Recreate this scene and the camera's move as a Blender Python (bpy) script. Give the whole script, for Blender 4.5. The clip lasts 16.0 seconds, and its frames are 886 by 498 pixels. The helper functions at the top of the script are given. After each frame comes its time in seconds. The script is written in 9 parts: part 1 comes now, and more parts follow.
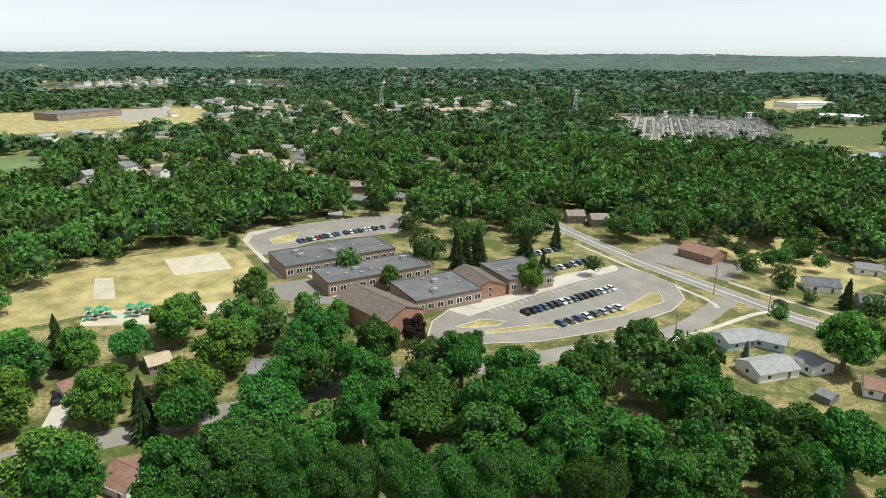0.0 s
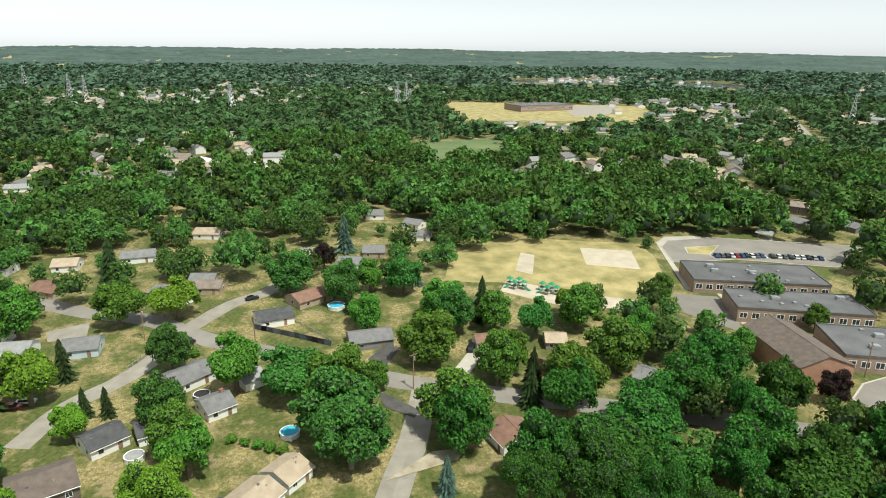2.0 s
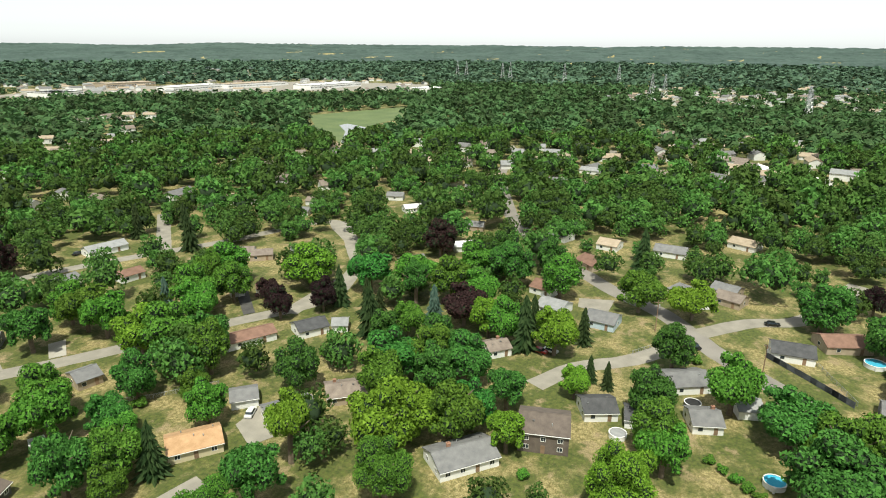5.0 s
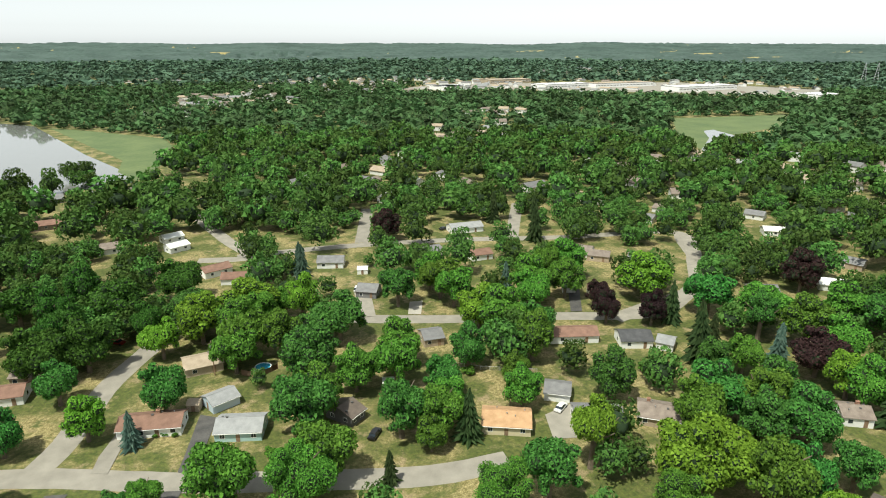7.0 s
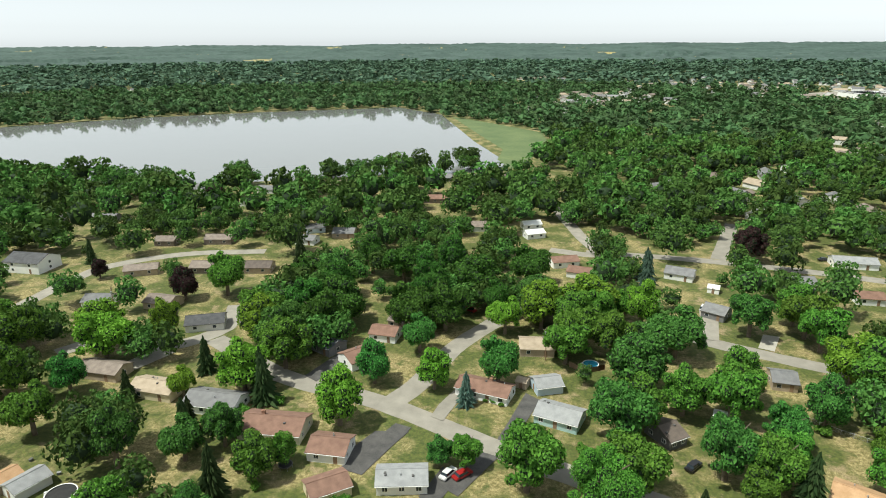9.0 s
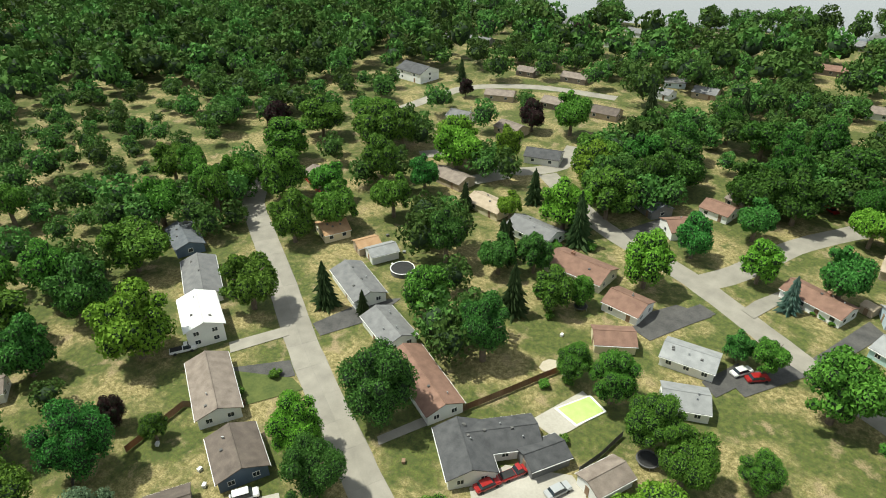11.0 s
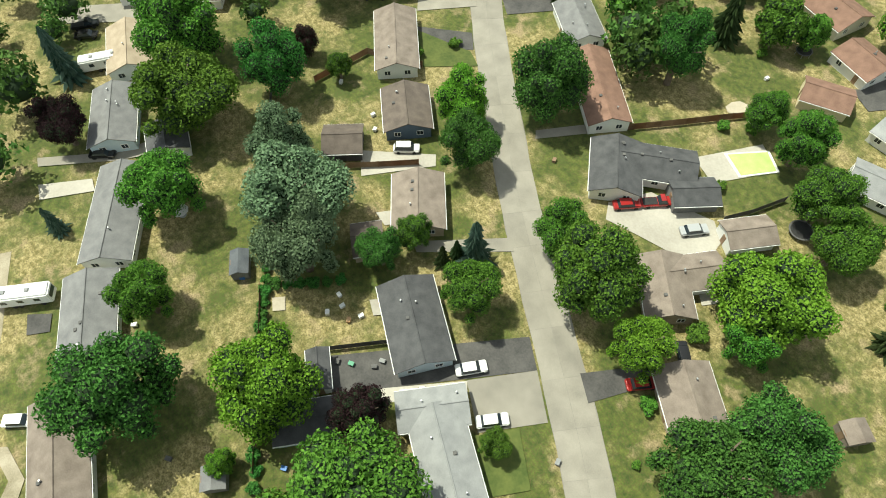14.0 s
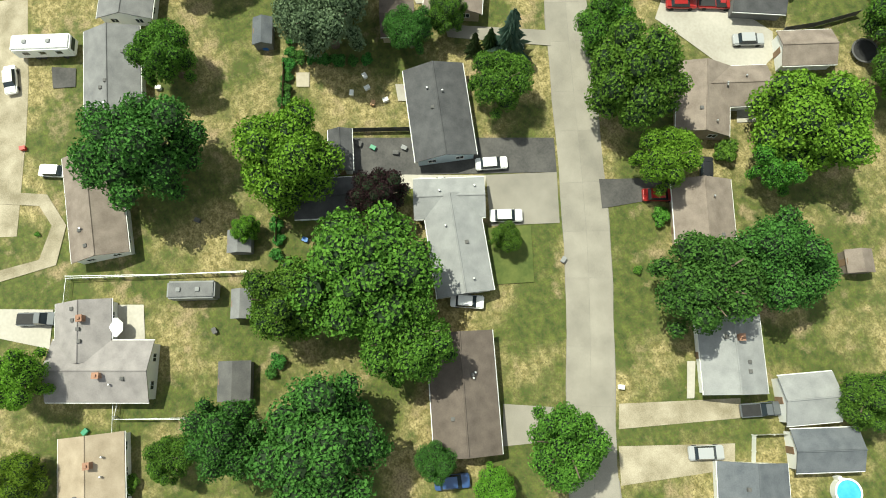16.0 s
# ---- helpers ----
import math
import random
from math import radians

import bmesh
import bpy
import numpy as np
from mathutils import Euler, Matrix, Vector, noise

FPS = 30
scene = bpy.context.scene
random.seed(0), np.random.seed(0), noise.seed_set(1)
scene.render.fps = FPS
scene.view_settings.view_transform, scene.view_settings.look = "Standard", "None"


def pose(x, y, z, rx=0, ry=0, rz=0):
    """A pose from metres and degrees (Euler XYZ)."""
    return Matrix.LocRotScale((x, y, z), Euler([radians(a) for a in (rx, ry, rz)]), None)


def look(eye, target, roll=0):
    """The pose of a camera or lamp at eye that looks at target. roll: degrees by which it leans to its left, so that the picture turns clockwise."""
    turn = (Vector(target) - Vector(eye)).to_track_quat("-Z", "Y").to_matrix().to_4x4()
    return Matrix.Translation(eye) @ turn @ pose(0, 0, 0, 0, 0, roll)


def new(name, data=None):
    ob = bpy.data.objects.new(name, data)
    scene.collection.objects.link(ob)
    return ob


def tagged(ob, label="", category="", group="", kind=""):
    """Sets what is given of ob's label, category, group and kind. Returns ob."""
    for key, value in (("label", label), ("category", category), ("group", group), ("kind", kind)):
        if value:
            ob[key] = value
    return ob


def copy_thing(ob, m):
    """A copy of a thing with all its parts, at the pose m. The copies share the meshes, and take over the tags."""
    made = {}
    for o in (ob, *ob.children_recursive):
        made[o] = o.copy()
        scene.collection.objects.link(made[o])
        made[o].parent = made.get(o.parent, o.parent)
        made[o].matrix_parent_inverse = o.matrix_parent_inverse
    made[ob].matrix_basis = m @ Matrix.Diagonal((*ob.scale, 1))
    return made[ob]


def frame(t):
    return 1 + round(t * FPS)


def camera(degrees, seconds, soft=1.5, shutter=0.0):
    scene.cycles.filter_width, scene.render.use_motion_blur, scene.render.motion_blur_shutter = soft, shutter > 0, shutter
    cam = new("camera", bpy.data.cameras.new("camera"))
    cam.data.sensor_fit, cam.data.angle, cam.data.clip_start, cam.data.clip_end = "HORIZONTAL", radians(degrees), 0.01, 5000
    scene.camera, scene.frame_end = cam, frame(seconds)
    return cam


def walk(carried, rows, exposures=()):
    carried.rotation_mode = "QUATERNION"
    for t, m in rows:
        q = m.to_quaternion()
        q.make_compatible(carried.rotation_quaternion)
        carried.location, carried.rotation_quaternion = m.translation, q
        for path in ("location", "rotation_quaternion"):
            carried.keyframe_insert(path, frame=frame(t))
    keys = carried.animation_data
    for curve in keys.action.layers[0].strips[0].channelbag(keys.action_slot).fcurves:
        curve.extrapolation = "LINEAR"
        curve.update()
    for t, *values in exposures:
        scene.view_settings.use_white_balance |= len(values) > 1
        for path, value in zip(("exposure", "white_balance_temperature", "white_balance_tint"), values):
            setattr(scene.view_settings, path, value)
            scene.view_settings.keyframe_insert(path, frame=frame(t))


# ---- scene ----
cam = camera(70.26, 16.0, 1.0)
PATH = [
    (0.0, pose(0.019, 0.046, 83.187, 72.578, -0.335, 33.156)),
    (0.5, pose(-0.109, 0.549, 83.014, 72.571, -0.381, 42.925)),
    (1.0, pose(-0.298, 0.742, 83.060, 72.538, -0.502, 52.549)),
    (1.5, pose(-0.489, 0.979, 83.256, 72.436, -0.550, 61.965)),
    (2.0, pose(-0.683, 1.107, 83.520, 72.296, -0.596, 71.227)),
    (2.5, pose(-0.761, 1.030, 83.770, 72.229, -0.632, 79.863)),
    (3.0, pose(-0.917, 1.114, 84.017, 72.136, -0.608, 88.141)),
    (3.5, pose(-1.157, 1.141, 84.341, 72.034, -0.529, 95.846)),
    (4.0, pose(-1.193, 1.203, 84.563, 72.010, -0.482, 103.540)),
    (4.2, pose(-1.204, 1.208, 84.638, 71.995, -0.486, 106.629)),
    (6.3, pose(-1.952, 1.404, 85.940, 71.746, -0.136, 139.329)),
    (6.5, pose(-1.990, 1.419, 86.126, 71.726, -0.148, 142.447)),
    (7.0, pose(-2.064, 1.526, 86.658, 71.697, -0.051, 150.634)),
    (7.5, pose(-2.184, 1.542, 87.031, 71.675, 0.058, 159.058)),
    (8.0, pose(-2.370, 1.473, 87.106, 71.733, 0.078, 167.149)),
    (8.5, pose(-2.604, 1.533, 87.152, 71.822, 0.197, 175.027)),
    (9.0, pose(-2.940, 1.327, 87.031, 71.752, 0.339, 183.233)),
    (9.5, pose(-3.148, 0.985, 86.818, 70.817, 0.361, 191.641)),
    (10.0, pose(-3.450, 0.667, 86.686, 67.844, 0.409, 200.137)),
    (10.2, pose(-3.617, 0.563, 86.674, 65.998, 0.374, 203.594)),
    (12.3, pose(-5.239, -0.477, 86.817, 46.664, 0.715, 229.405)),
    (12.5, pose(-5.219, -0.528, 86.855, 44.921, 0.696, 230.523)),
    (13.0, pose(-4.987, -0.586, 86.984, 40.125, 0.601, 232.856)),
    (13.5, pose(-4.850, -0.636, 87.070, 35.362, 0.550, 234.934)),
    (14.0, pose(-4.769, -0.735, 87.076, 30.642, 0.550, 237.177)),
    (14.5, pose(-4.792, -0.770, 87.008, 26.005, 0.540, 239.290)),
    (15.0, pose(-4.859, -0.900, 87.041, 21.327, 0.583, 241.089)),
    (15.5, pose(-4.799, -1.097, 87.004, 16.555, 0.613, 242.405)),
    (16.0, pose(-4.736, -1.012, 86.952, 11.844, 0.553, 242.993)),
]
walk(cam, PATH, exposures=[(0, 0.0, 6200, 5), (4, 0.1, 6500, 4), (7, 0.1, 6400, 4), (10, 0.04, 6200, 4), (12.5, 0.26, 6500, -1), (16, 0.22, 6500, -2)])


SUN_FROM, SUN_UP = 68.0, 63.0  # degrees: bearing from +y towards +x, height

world = bpy.data.worlds.new("hazy_summer_sky")
scene.world = world
world.use_nodes = True
wn, wl = world.node_tree.nodes, world.node_tree.links
sky = wn.new("ShaderNodeTexSky")
sky.sky_type, sky.sun_disc = "NISHITA", False
sky.sun_elevation, sky.sun_rotation = radians(SUN_UP), radians(SUN_FROM)
sky.air_density, sky.dust_density, sky.ozone_density, sky.altitude = 1.0, 0.4, 1.5, 0
pale, veil = wn.new("ShaderNodeHueSaturation"), wn.new("ShaderNodeMix")
pale.inputs["Saturation"].default_value = 0.10
veil.data_type, veil.blend_type = "RGBA", "ADD"
veil.inputs["Factor"].default_value, veil.inputs["B"].default_value = 1.0, (0.75, 0.86, 1.0, 1)
wl.new(sky.outputs[0], pale.inputs["Color"]), wl.new(pale.outputs[0], veil.inputs["A"])
wl.new(veil.outputs["Result"], wn["Background"].inputs[0])
wn["Background"].inputs[1].default_value = 0.128

sun = new("sun", bpy.data.lights.new("sun", "SUN"))
sun.data.energy, sun.data.angle, sun.data.color = 5.0, radians(0.6), (1.0, 0.95, 0.82)
b_, e_ = radians(SUN_FROM), radians(SUN_UP)
sun.matrix_world = look((600 * math.sin(b_) * math.cos(e_), 600 * math.cos(b_) * math.cos(e_), 600 * math.sin(e_)), (0, 0, 0))


# ---- materials ----
def surface(name, dark, light, size=8.0, fine=0.4, rough=0.9, bump=0.0, spread=0.08, metal=0.0, contrast=0.55):
    """Two colours mixed by a broad and a fine noise; each object shifts a little in tone."""
    m = bpy.data.materials.new(name)
    m.use_nodes = True
    n, l = m.node_tree.nodes, m.node_tree.links
    bsdf = n["Principled BSDF"]
    bsdf.inputs["Roughness"].default_value, bsdf.inputs["Metallic"].default_value = rough, metal
    geo = n.new("ShaderNodeNewGeometry")
    broad, grain = n.new("ShaderNodeTexNoise"), n.new("ShaderNodeTexNoise")
    broad.inputs["Scale"].default_value, broad.inputs["Detail"].default_value = 1.0 / size, 5
    grain.inputs["Scale"].default_value, grain.inputs["Detail"].default_value = 1.0 / fine, 3
    add = n.new("ShaderNodeMath")
    add.operation = "MULTIPLY_ADD"
    add.inputs[1].default_value = 0.5
    ramp = n.new("ShaderNodeValToRGB")
    ramp.color_ramp.elements[0].position, ramp.color_ramp.elements[1].position = 0.75 - contrast / 2, 0.75 + contrast / 2
    ramp.color_ramp.elements[0].color, ramp.color_ramp.elements[1].color = (*dark, 1), (*light, 1)
    info, hsv = n.new("ShaderNodeObjectInfo"), n.new("ShaderNodeHueSaturation")
    vary = n.new("ShaderNodeMapRange")
    vary.inputs["To Min"].default_value, vary.inputs["To Max"].default_value = 1 - spread, 1 + spread
    for tex in (broad, grain):
        l.new(geo.outputs["Position"], tex.inputs["Vector"])
    l.new(grain.outputs[0], add.inputs[0]), l.new(broad.outputs[0], add.inputs[2])
    l.new(add.outputs[0], ramp.inputs[0]), l.new(ramp.outputs[0], hsv.inputs["Color"])
    l.new(info.outputs["Random"], vary.inputs["Value"]), l.new(vary.outputs[0], hsv.inputs["Value"])
    l.new(hsv.outputs[0], bsdf.inputs["Base Color"])
    if bump:
        b = n.new("ShaderNodeBump")
        b.inputs["Strength"].default_value, b.inputs["Distance"].default_value = 0.6, bump
        l.new(grain.outputs[0], b.inputs["Height"]), l.new(b.outputs[0], bsdf.inputs["Normal"])
    return m


def foliage(name, dark, light, spread=0.22, hue=0.02):
    """Leaves: tone varies from tree to tree and from leaf clump to leaf clump, with some light through."""
    m = bpy.data.materials.new(name)
    m.use_nodes = True
    n, l = m.node_tree.nodes, m.node_tree.links
    bsdf = n["Principled BSDF"]
    bsdf.inputs["Roughness"].default_value = 0.75
    bsdf.inputs["Specular IOR Level"].default_value = 0.12
    geo, info = n.new("ShaderNodeNewGeometry"), n.new("ShaderNodeObjectInfo")
    tint = n.new("ShaderNodeAttribute")
    tint.attribute_name = "tint"
    mix = n.new("ShaderNodeMix")
    mix.data_type = "RGBA"
    mix.inputs["A"].default_value, mix.inputs["B"].default_value = (*dark, 1), (*light, 1)
    hsv = n.new("ShaderNodeHueSaturation")
    plus, v, h = n.new("ShaderNodeMath"), n.new("ShaderNodeMapRange"), n.new("ShaderNodeMapRange")
    plus.operation = "ADD"
    wrap = n.new("ShaderNodeMath")
    wrap.operation = "FRACT"
    v.inputs["To Min"].default_value, v.inputs["To Max"].default_value = 1 - spread, 1 + spread
    h.inputs["To Min"].default_value, h.inputs["To Max"].default_value = 0.5 - hue, 0.5 + hue
    l.new(geo.outputs["Random Per Island"], mix.inputs["Factor"])
    l.new(info.outputs["Random"], plus.inputs[0]), l.new(tint.outputs["Fac"], plus.inputs[1])
    l.new(plus.outputs[0], wrap.inputs[0])
    l.new(wrap.outputs[0], v.inputs["Value"]), l.new(wrap.outputs[0], h.inputs["Value"])
    l.new(mix.outputs["Result"], hsv.inputs["Color"])
    l.new(v.outputs[0], hsv.inputs["Value"]), l.new(h.outputs[0], hsv.inputs["Hue"])
    l.new(hsv.outputs[0], bsdf.inputs["Base Color"])
    clear, both = n.new("ShaderNodeBsdfTranslucent"), n.new("ShaderNodeMixShader")
    l.new(hsv.outputs[0], clear.inputs["Color"])
    both.inputs[0].default_value = 0.16
    l.new(bsdf.outputs[0], both.inputs[1]), l.new(clear.outputs[0], both.inputs[2])
    l.new(both.outputs[0], n["Material Output"].inputs["Surface"])
    return m


def ground_material():
    m = bpy.data.materials.new("dry_summer_grass")
    m.use_nodes = True
    n, l = m.node_tree.nodes, m.node_tree.links
    bsdf = n["Principled BSDF"]
    bsdf.inputs["Roughness"].default_value = 0.95
    geo = n.new("ShaderNodeNewGeometry")

    def noise_at(size, detail, low, high):
        t, r = n.new("ShaderNodeTexNoise"), n.new("ShaderNodeMapRange")
        t.inputs["Scale"].default_value, t.inputs["Detail"].default_value, t.inputs["Roughness"].default_value = 1 / size, detail, 0.62
        r.inputs["From Min"].default_value, r.inputs["From Max"].default_value = low, high
        l.new(geo.outputs["Position"], t.inputs["Vector"]), l.new(t.outputs[0], r.inputs["Value"])
        return r.outputs[0]

    def blend(fac, a, b):
        x = n.new("ShaderNodeMix")
        x.data_type = "RGBA"
        l.new(fac, x.inputs["Factor"])
        for s, c in (("A", a), ("B", b)):
            if isinstance(c, tuple):
                x.inputs[s].default_value = (*c, 1)
            else:
                l.new(c, x.inputs[s])
        return x.outputs["Result"]

    green = blend(noise_at(1.1, 9, 0.36, 0.64), (0.034, 0.062, 0.010), (0.12, 0.145, 0.028))
    dry = blend(noise_at(0.9, 10, 0.38, 0.62), (0.16, 0.136, 0.044), (0.44, 0.365, 0.175))
    lawn = blend(noise_at(13, 10, 0.462, 0.585), green, dry)
    worn = blend(noise_at(6, 10, 0.56, 0.66), lawn, (0.33, 0.255, 0.145))
    clover = blend(noise_at(4.0, 8, 0.56, 0.68), worn, (0.07, 0.10, 0.02))
    tufts = noise_at(0.28, 6, 0.30, 0.56)
    final = blend(tufts, (0.085, 0.075, 0.026), clover)
    l.new(final, bsdf.inputs["Base Color"])
    return m


M = {
    "grass": ground_material(),
    "conc": surface("worn_concrete", (0.215, 0.20, 0.17), (0.325, 0.30, 0.255), 3.5, 0.12, 0.9),
    "asph": surface("grey_asphalt", (0.17, 0.158, 0.142), (0.26, 0.24, 0.215), 9, 0.3, 0.92),
    "tar": surface("fresh_blacktop", (0.042, 0.041, 0.041), (0.105, 0.10, 0.095), 3, 0.3, 0.85),
    "pave": surface("pale_new_concrete", (0.34, 0.315, 0.27), (0.48, 0.45, 0.395), 6, 0.4, 0.9),
    "gravel": surface("pale_gravel", (0.22, 0.19, 0.125), (0.42, 0.37, 0.28), 3, 0.15, 0.95, contrast=0.4),
    "sand": surface("pale_sand", (0.36, 0.315, 0.24), (0.50, 0.445, 0.35), 5, 0.4, 0.95),
    "dry": surface("dry_grass", (0.17, 0.16, 0.055), (0.45, 0.37, 0.17), 9, 0.5, 0.95, contrast=0.42),
    "lawn": surface("watered_lawn", (0.045, 0.072, 0.014), (0.115, 0.135, 0.034), 3, 0.5, 0.95),
    "marsh": surface("marsh_reeds", (0.07, 0.11, 0.04), (0.14, 0.18, 0.07), 30, 3, 0.95),
    "white": surface("white_siding", (0.70, 0.70, 0.68), (0.82, 0.82, 0.80), 3, 0.2, 0.6),
    "cream": surface("cream_siding", (0.58, 0.50, 0.33), (0.68, 0.60, 0.42), 3, 0.2, 0.6),
    "paleblue": surface("pale_blue_siding", (0.42, 0.52, 0.60), (0.52, 0.61, 0.68), 3, 0.2, 0.6),
    "teal": surface("pale_teal_siding", (0.38, 0.56, 0.55), (0.48, 0.65, 0.63), 3, 0.2, 0.6),
    "navy": surface("dark_blue_siding", (0.06, 0.09, 0.14), (0.10, 0.14, 0.20), 3, 0.2, 0.6),
    "wood": surface("weathered_wood", (0.16, 0.10, 0.06), (0.30, 0.20, 0.13), 2, 0.15, 0.85),
    "brick": surface("red_brown_brick", (0.25, 0.13, 0.085), (0.38, 0.22, 0.15), 2.5, 0.25, 0.9),
    "buff": surface("buff_brown_brick", (0.23, 0.165, 0.125), (0.34, 0.255, 0.195), 2.5, 0.25, 0.9),
    "red": surface("red_paint", (0.42, 0.03, 0.02), (0.55, 0.05, 0.04), 3, 0.3, 0.5),
    "tudor": surface("off_white_stucco", (0.58, 0.53, 0.44), (0.70, 0.65, 0.56), 3, 0.2, 0.8),
    "char": surface("charcoal_shingles", (0.045, 0.046, 0.05), (0.095, 0.096, 0.10), 1.6, 0.14, 0.9, 0.02),
    "slate": surface("blue_grey_shingles", (0.075, 0.085, 0.10), (0.14, 0.15, 0.165), 1.6, 0.14, 0.9, 0.02),
    "dgrey": surface("dark_grey_shingles", (0.08, 0.08, 0.08), (0.15, 0.145, 0.14), 1.6, 0.14, 0.9, 0.02),
    "grey": surface("grey_shingles", (0.13, 0.13, 0.135), (0.215, 0.215, 0.215), 1.6, 0.14, 0.9, 0.02),
    "lgrey": surface("pale_grey_shingles", (0.215, 0.22, 0.225), (0.32, 0.325, 0.325), 1.6, 0.14, 0.9, 0.02),
    "mauve": surface("mauve_grey_shingles", (0.19, 0.175, 0.175), (0.31, 0.285, 0.28), 1.6, 0.14, 0.9, 0.02),
    "brown": surface("brown_grey_shingles", (0.15, 0.12, 0.10), (0.27, 0.225, 0.19), 1.6, 0.14, 0.9, 0.02),
    "dbrown": surface("dark_brown_shingles", (0.085, 0.068, 0.058), (0.155, 0.125, 0.105), 1.6, 0.14, 0.9, 0.02),
    "rbrown": surface("red_brown_shingles", (0.15, 0.085, 0.062), (0.255, 0.15, 0.11), 1.6, 0.14, 0.9, 0.02),
    "orange": surface("orange_tan_shingles", (0.34, 0.20, 0.10), (0.50, 0.32, 0.18), 1.6, 0.14, 0.9, 0.02),
    "tan": surface("tan_shingles", (0.30, 0.24, 0.17), (0.44, 0.36, 0.27), 1.6, 0.14, 0.9, 0.02),
    "flatroof": surface("dark_membrane_roof", (0.07, 0.072, 0.078), (0.15, 0.15, 0.155), 7, 0.5, 0.8),
    "bark": surface("grey_brown_bark", (0.10, 0.075, 0.05), (0.20, 0.16, 0.12), 1, 0.1, 0.95),
    "black": surface("black_rubber", (0.015, 0.015, 0.016), (0.03, 0.03, 0.03), 1, 0.1, 0.8),
    "steel": surface("galvanised_steel", (0.42, 0.43, 0.44), (0.55, 0.56, 0.57), 1, 0.1, 0.45, metal=0.7),
    "blue": surface("blue_plastic", (0.02, 0.12, 0.40), (0.04, 0.18, 0.50), 1, 0.2, 0.5),
    "greenplay": surface("green_plastic", (0.02, 0.20, 0.10), (0.04, 0.28, 0.15), 1, 0.2, 0.45),
    "poolgreen": surface("lime_green_pool_cover", (0.42, 0.55, 0.16), (0.55, 0.66, 0.25), 1.5, 0.2, 0.5),
    "poolblue": surface("bright_blue_pool_water", (0.05, 0.36, 0.55), (0.10, 0.48, 0.66), 1.5, 0.4, 0.12),
    # horizon woods: blue-green because distance haze is put into the base colour
    "hazed_canopy": surface("hazed_canopy", (0.026, 0.054, 0.042), (0.060, 0.100, 0.082), 160, 14, 0.9, contrast=0.30),
    "leaf": foliage("mid_green_leaves", (0.056, 0.138, 0.020), (0.135, 0.285, 0.038)),
    "leaf_light": foliage("light_green_leaves", (0.092, 0.195, 0.018), (0.195, 0.355, 0.038)),
    "leaf_dark": foliage("dark_green_leaves", (0.036, 0.112, 0.022), (0.092, 0.245, 0.046)),
    "leaf_deep": foliage("deep_green_leaves", (0.026, 0.080, 0.013), (0.070, 0.185, 0.028)),
    "leaf_purple": foliage("dark_purple_leaves", (0.018, 0.010, 0.012), (0.05, 0.026, 0.026)),
    "leaf_silver": foliage("silver_green_leaves", (0.11, 0.17, 0.085), (0.19, 0.27, 0.155)),
    "leaf_blue": foliage("blue_green_needles", (0.035, 0.075, 0.055), (0.105, 0.165, 0.125)),
    "needle": foliage("dark_needles", (0.018, 0.038, 0.012), (0.055, 0.085, 0.03)),
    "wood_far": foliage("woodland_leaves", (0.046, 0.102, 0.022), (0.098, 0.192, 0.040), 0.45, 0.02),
    # the woodland leaves twice more, bluer and greyer: aerial haze mixed into the colour
    "wood_haze_mid": foliage("distant_haze_tinted_leaves", (0.044, 0.088, 0.034), (0.080, 0.148, 0.054), 0.45, 0.014),
    "wood_haze_far": foliage("farthest_haze_tinted_leaves", (0.052, 0.096, 0.062), (0.092, 0.156, 0.094), 0.42, 0.01),
}


def plain(name, colour, rough=0.5, metal=0.0, coat=0.0):
    m = bpy.data.materials.new(name)
    m.use_nodes = True
    b = m.node_tree.nodes["Principled BSDF"]
    b.inputs["Base Color"].default_value = (*colour, 1)
    b.inputs["Roughness"].default_value, b.inputs["Metallic"].default_value, b.inputs["Coat Weight"].default_value = rough, metal, coat
    return m


# near-black green: paints the shade inside crowns onto their cores
M["inner"] = plain("inner_crown_shade", (0.014, 0.034, 0.009), 0.9)
M["glass"] = plain("window_glass", (0.03, 0.04, 0.05), 0.05)
M["paintline"] = plain("white_road_paint", (0.75, 0.75, 0.72), 0.7)
CAR = {k: plain(k + "_car_paint", c, 0.3, 0.1, 0.6) for k, c in {
    "white": (0.75, 0.75, 0.74), "silver": (0.42, 0.43, 0.44), "black": (0.012, 0.012, 0.014), "red": (0.35, 0.02, 0.02),
    "blue": (0.03, 0.08, 0.22), "grey": (0.11, 0.12, 0.13)}.items()}


def water_material():
    m = plain("lake_water", (0.20, 0.205, 0.20), 0.06)
    n, l = m.node_tree.nodes, m.node_tree.links
    geo, t, b = n.new("ShaderNodeNewGeometry"), n.new("ShaderNodeTexNoise"), n.new("ShaderNodeBump")
    t.inputs["Scale"].default_value, t.inputs["Detail"].default_value = 0.12, 3
    b.inputs["Strength"].default_value, b.inputs["Distance"].default_value = 0.08, 0.04
    l.new(geo.outputs["Position"], t.inputs["Vector"]), l.new(t.outputs[0], b.inputs["Height"])
    l.new(b.outputs[0], n["Principled BSDF"].inputs["Normal"])
    return m


M["water"] = water_material()


# ---- mesh helpers ----
def mesh_of(name, bm, *mats):
    me = bpy.data.meshes.new(name)
    bm.to_mesh(me)
    bm.free()
    for m in mats:
        me.materials.append(m)
    return me


def part(name, bm, material, parent, label=""):
    """One mesh object under a thing or a part; bm is a bmesh or a ready mesh."""
    me = bm if isinstance(bm, bpy.types.Mesh) else mesh_of(name, bm, material)
    ob = new(name, me)
    ob.parent = parent
    return tagged(ob, label)


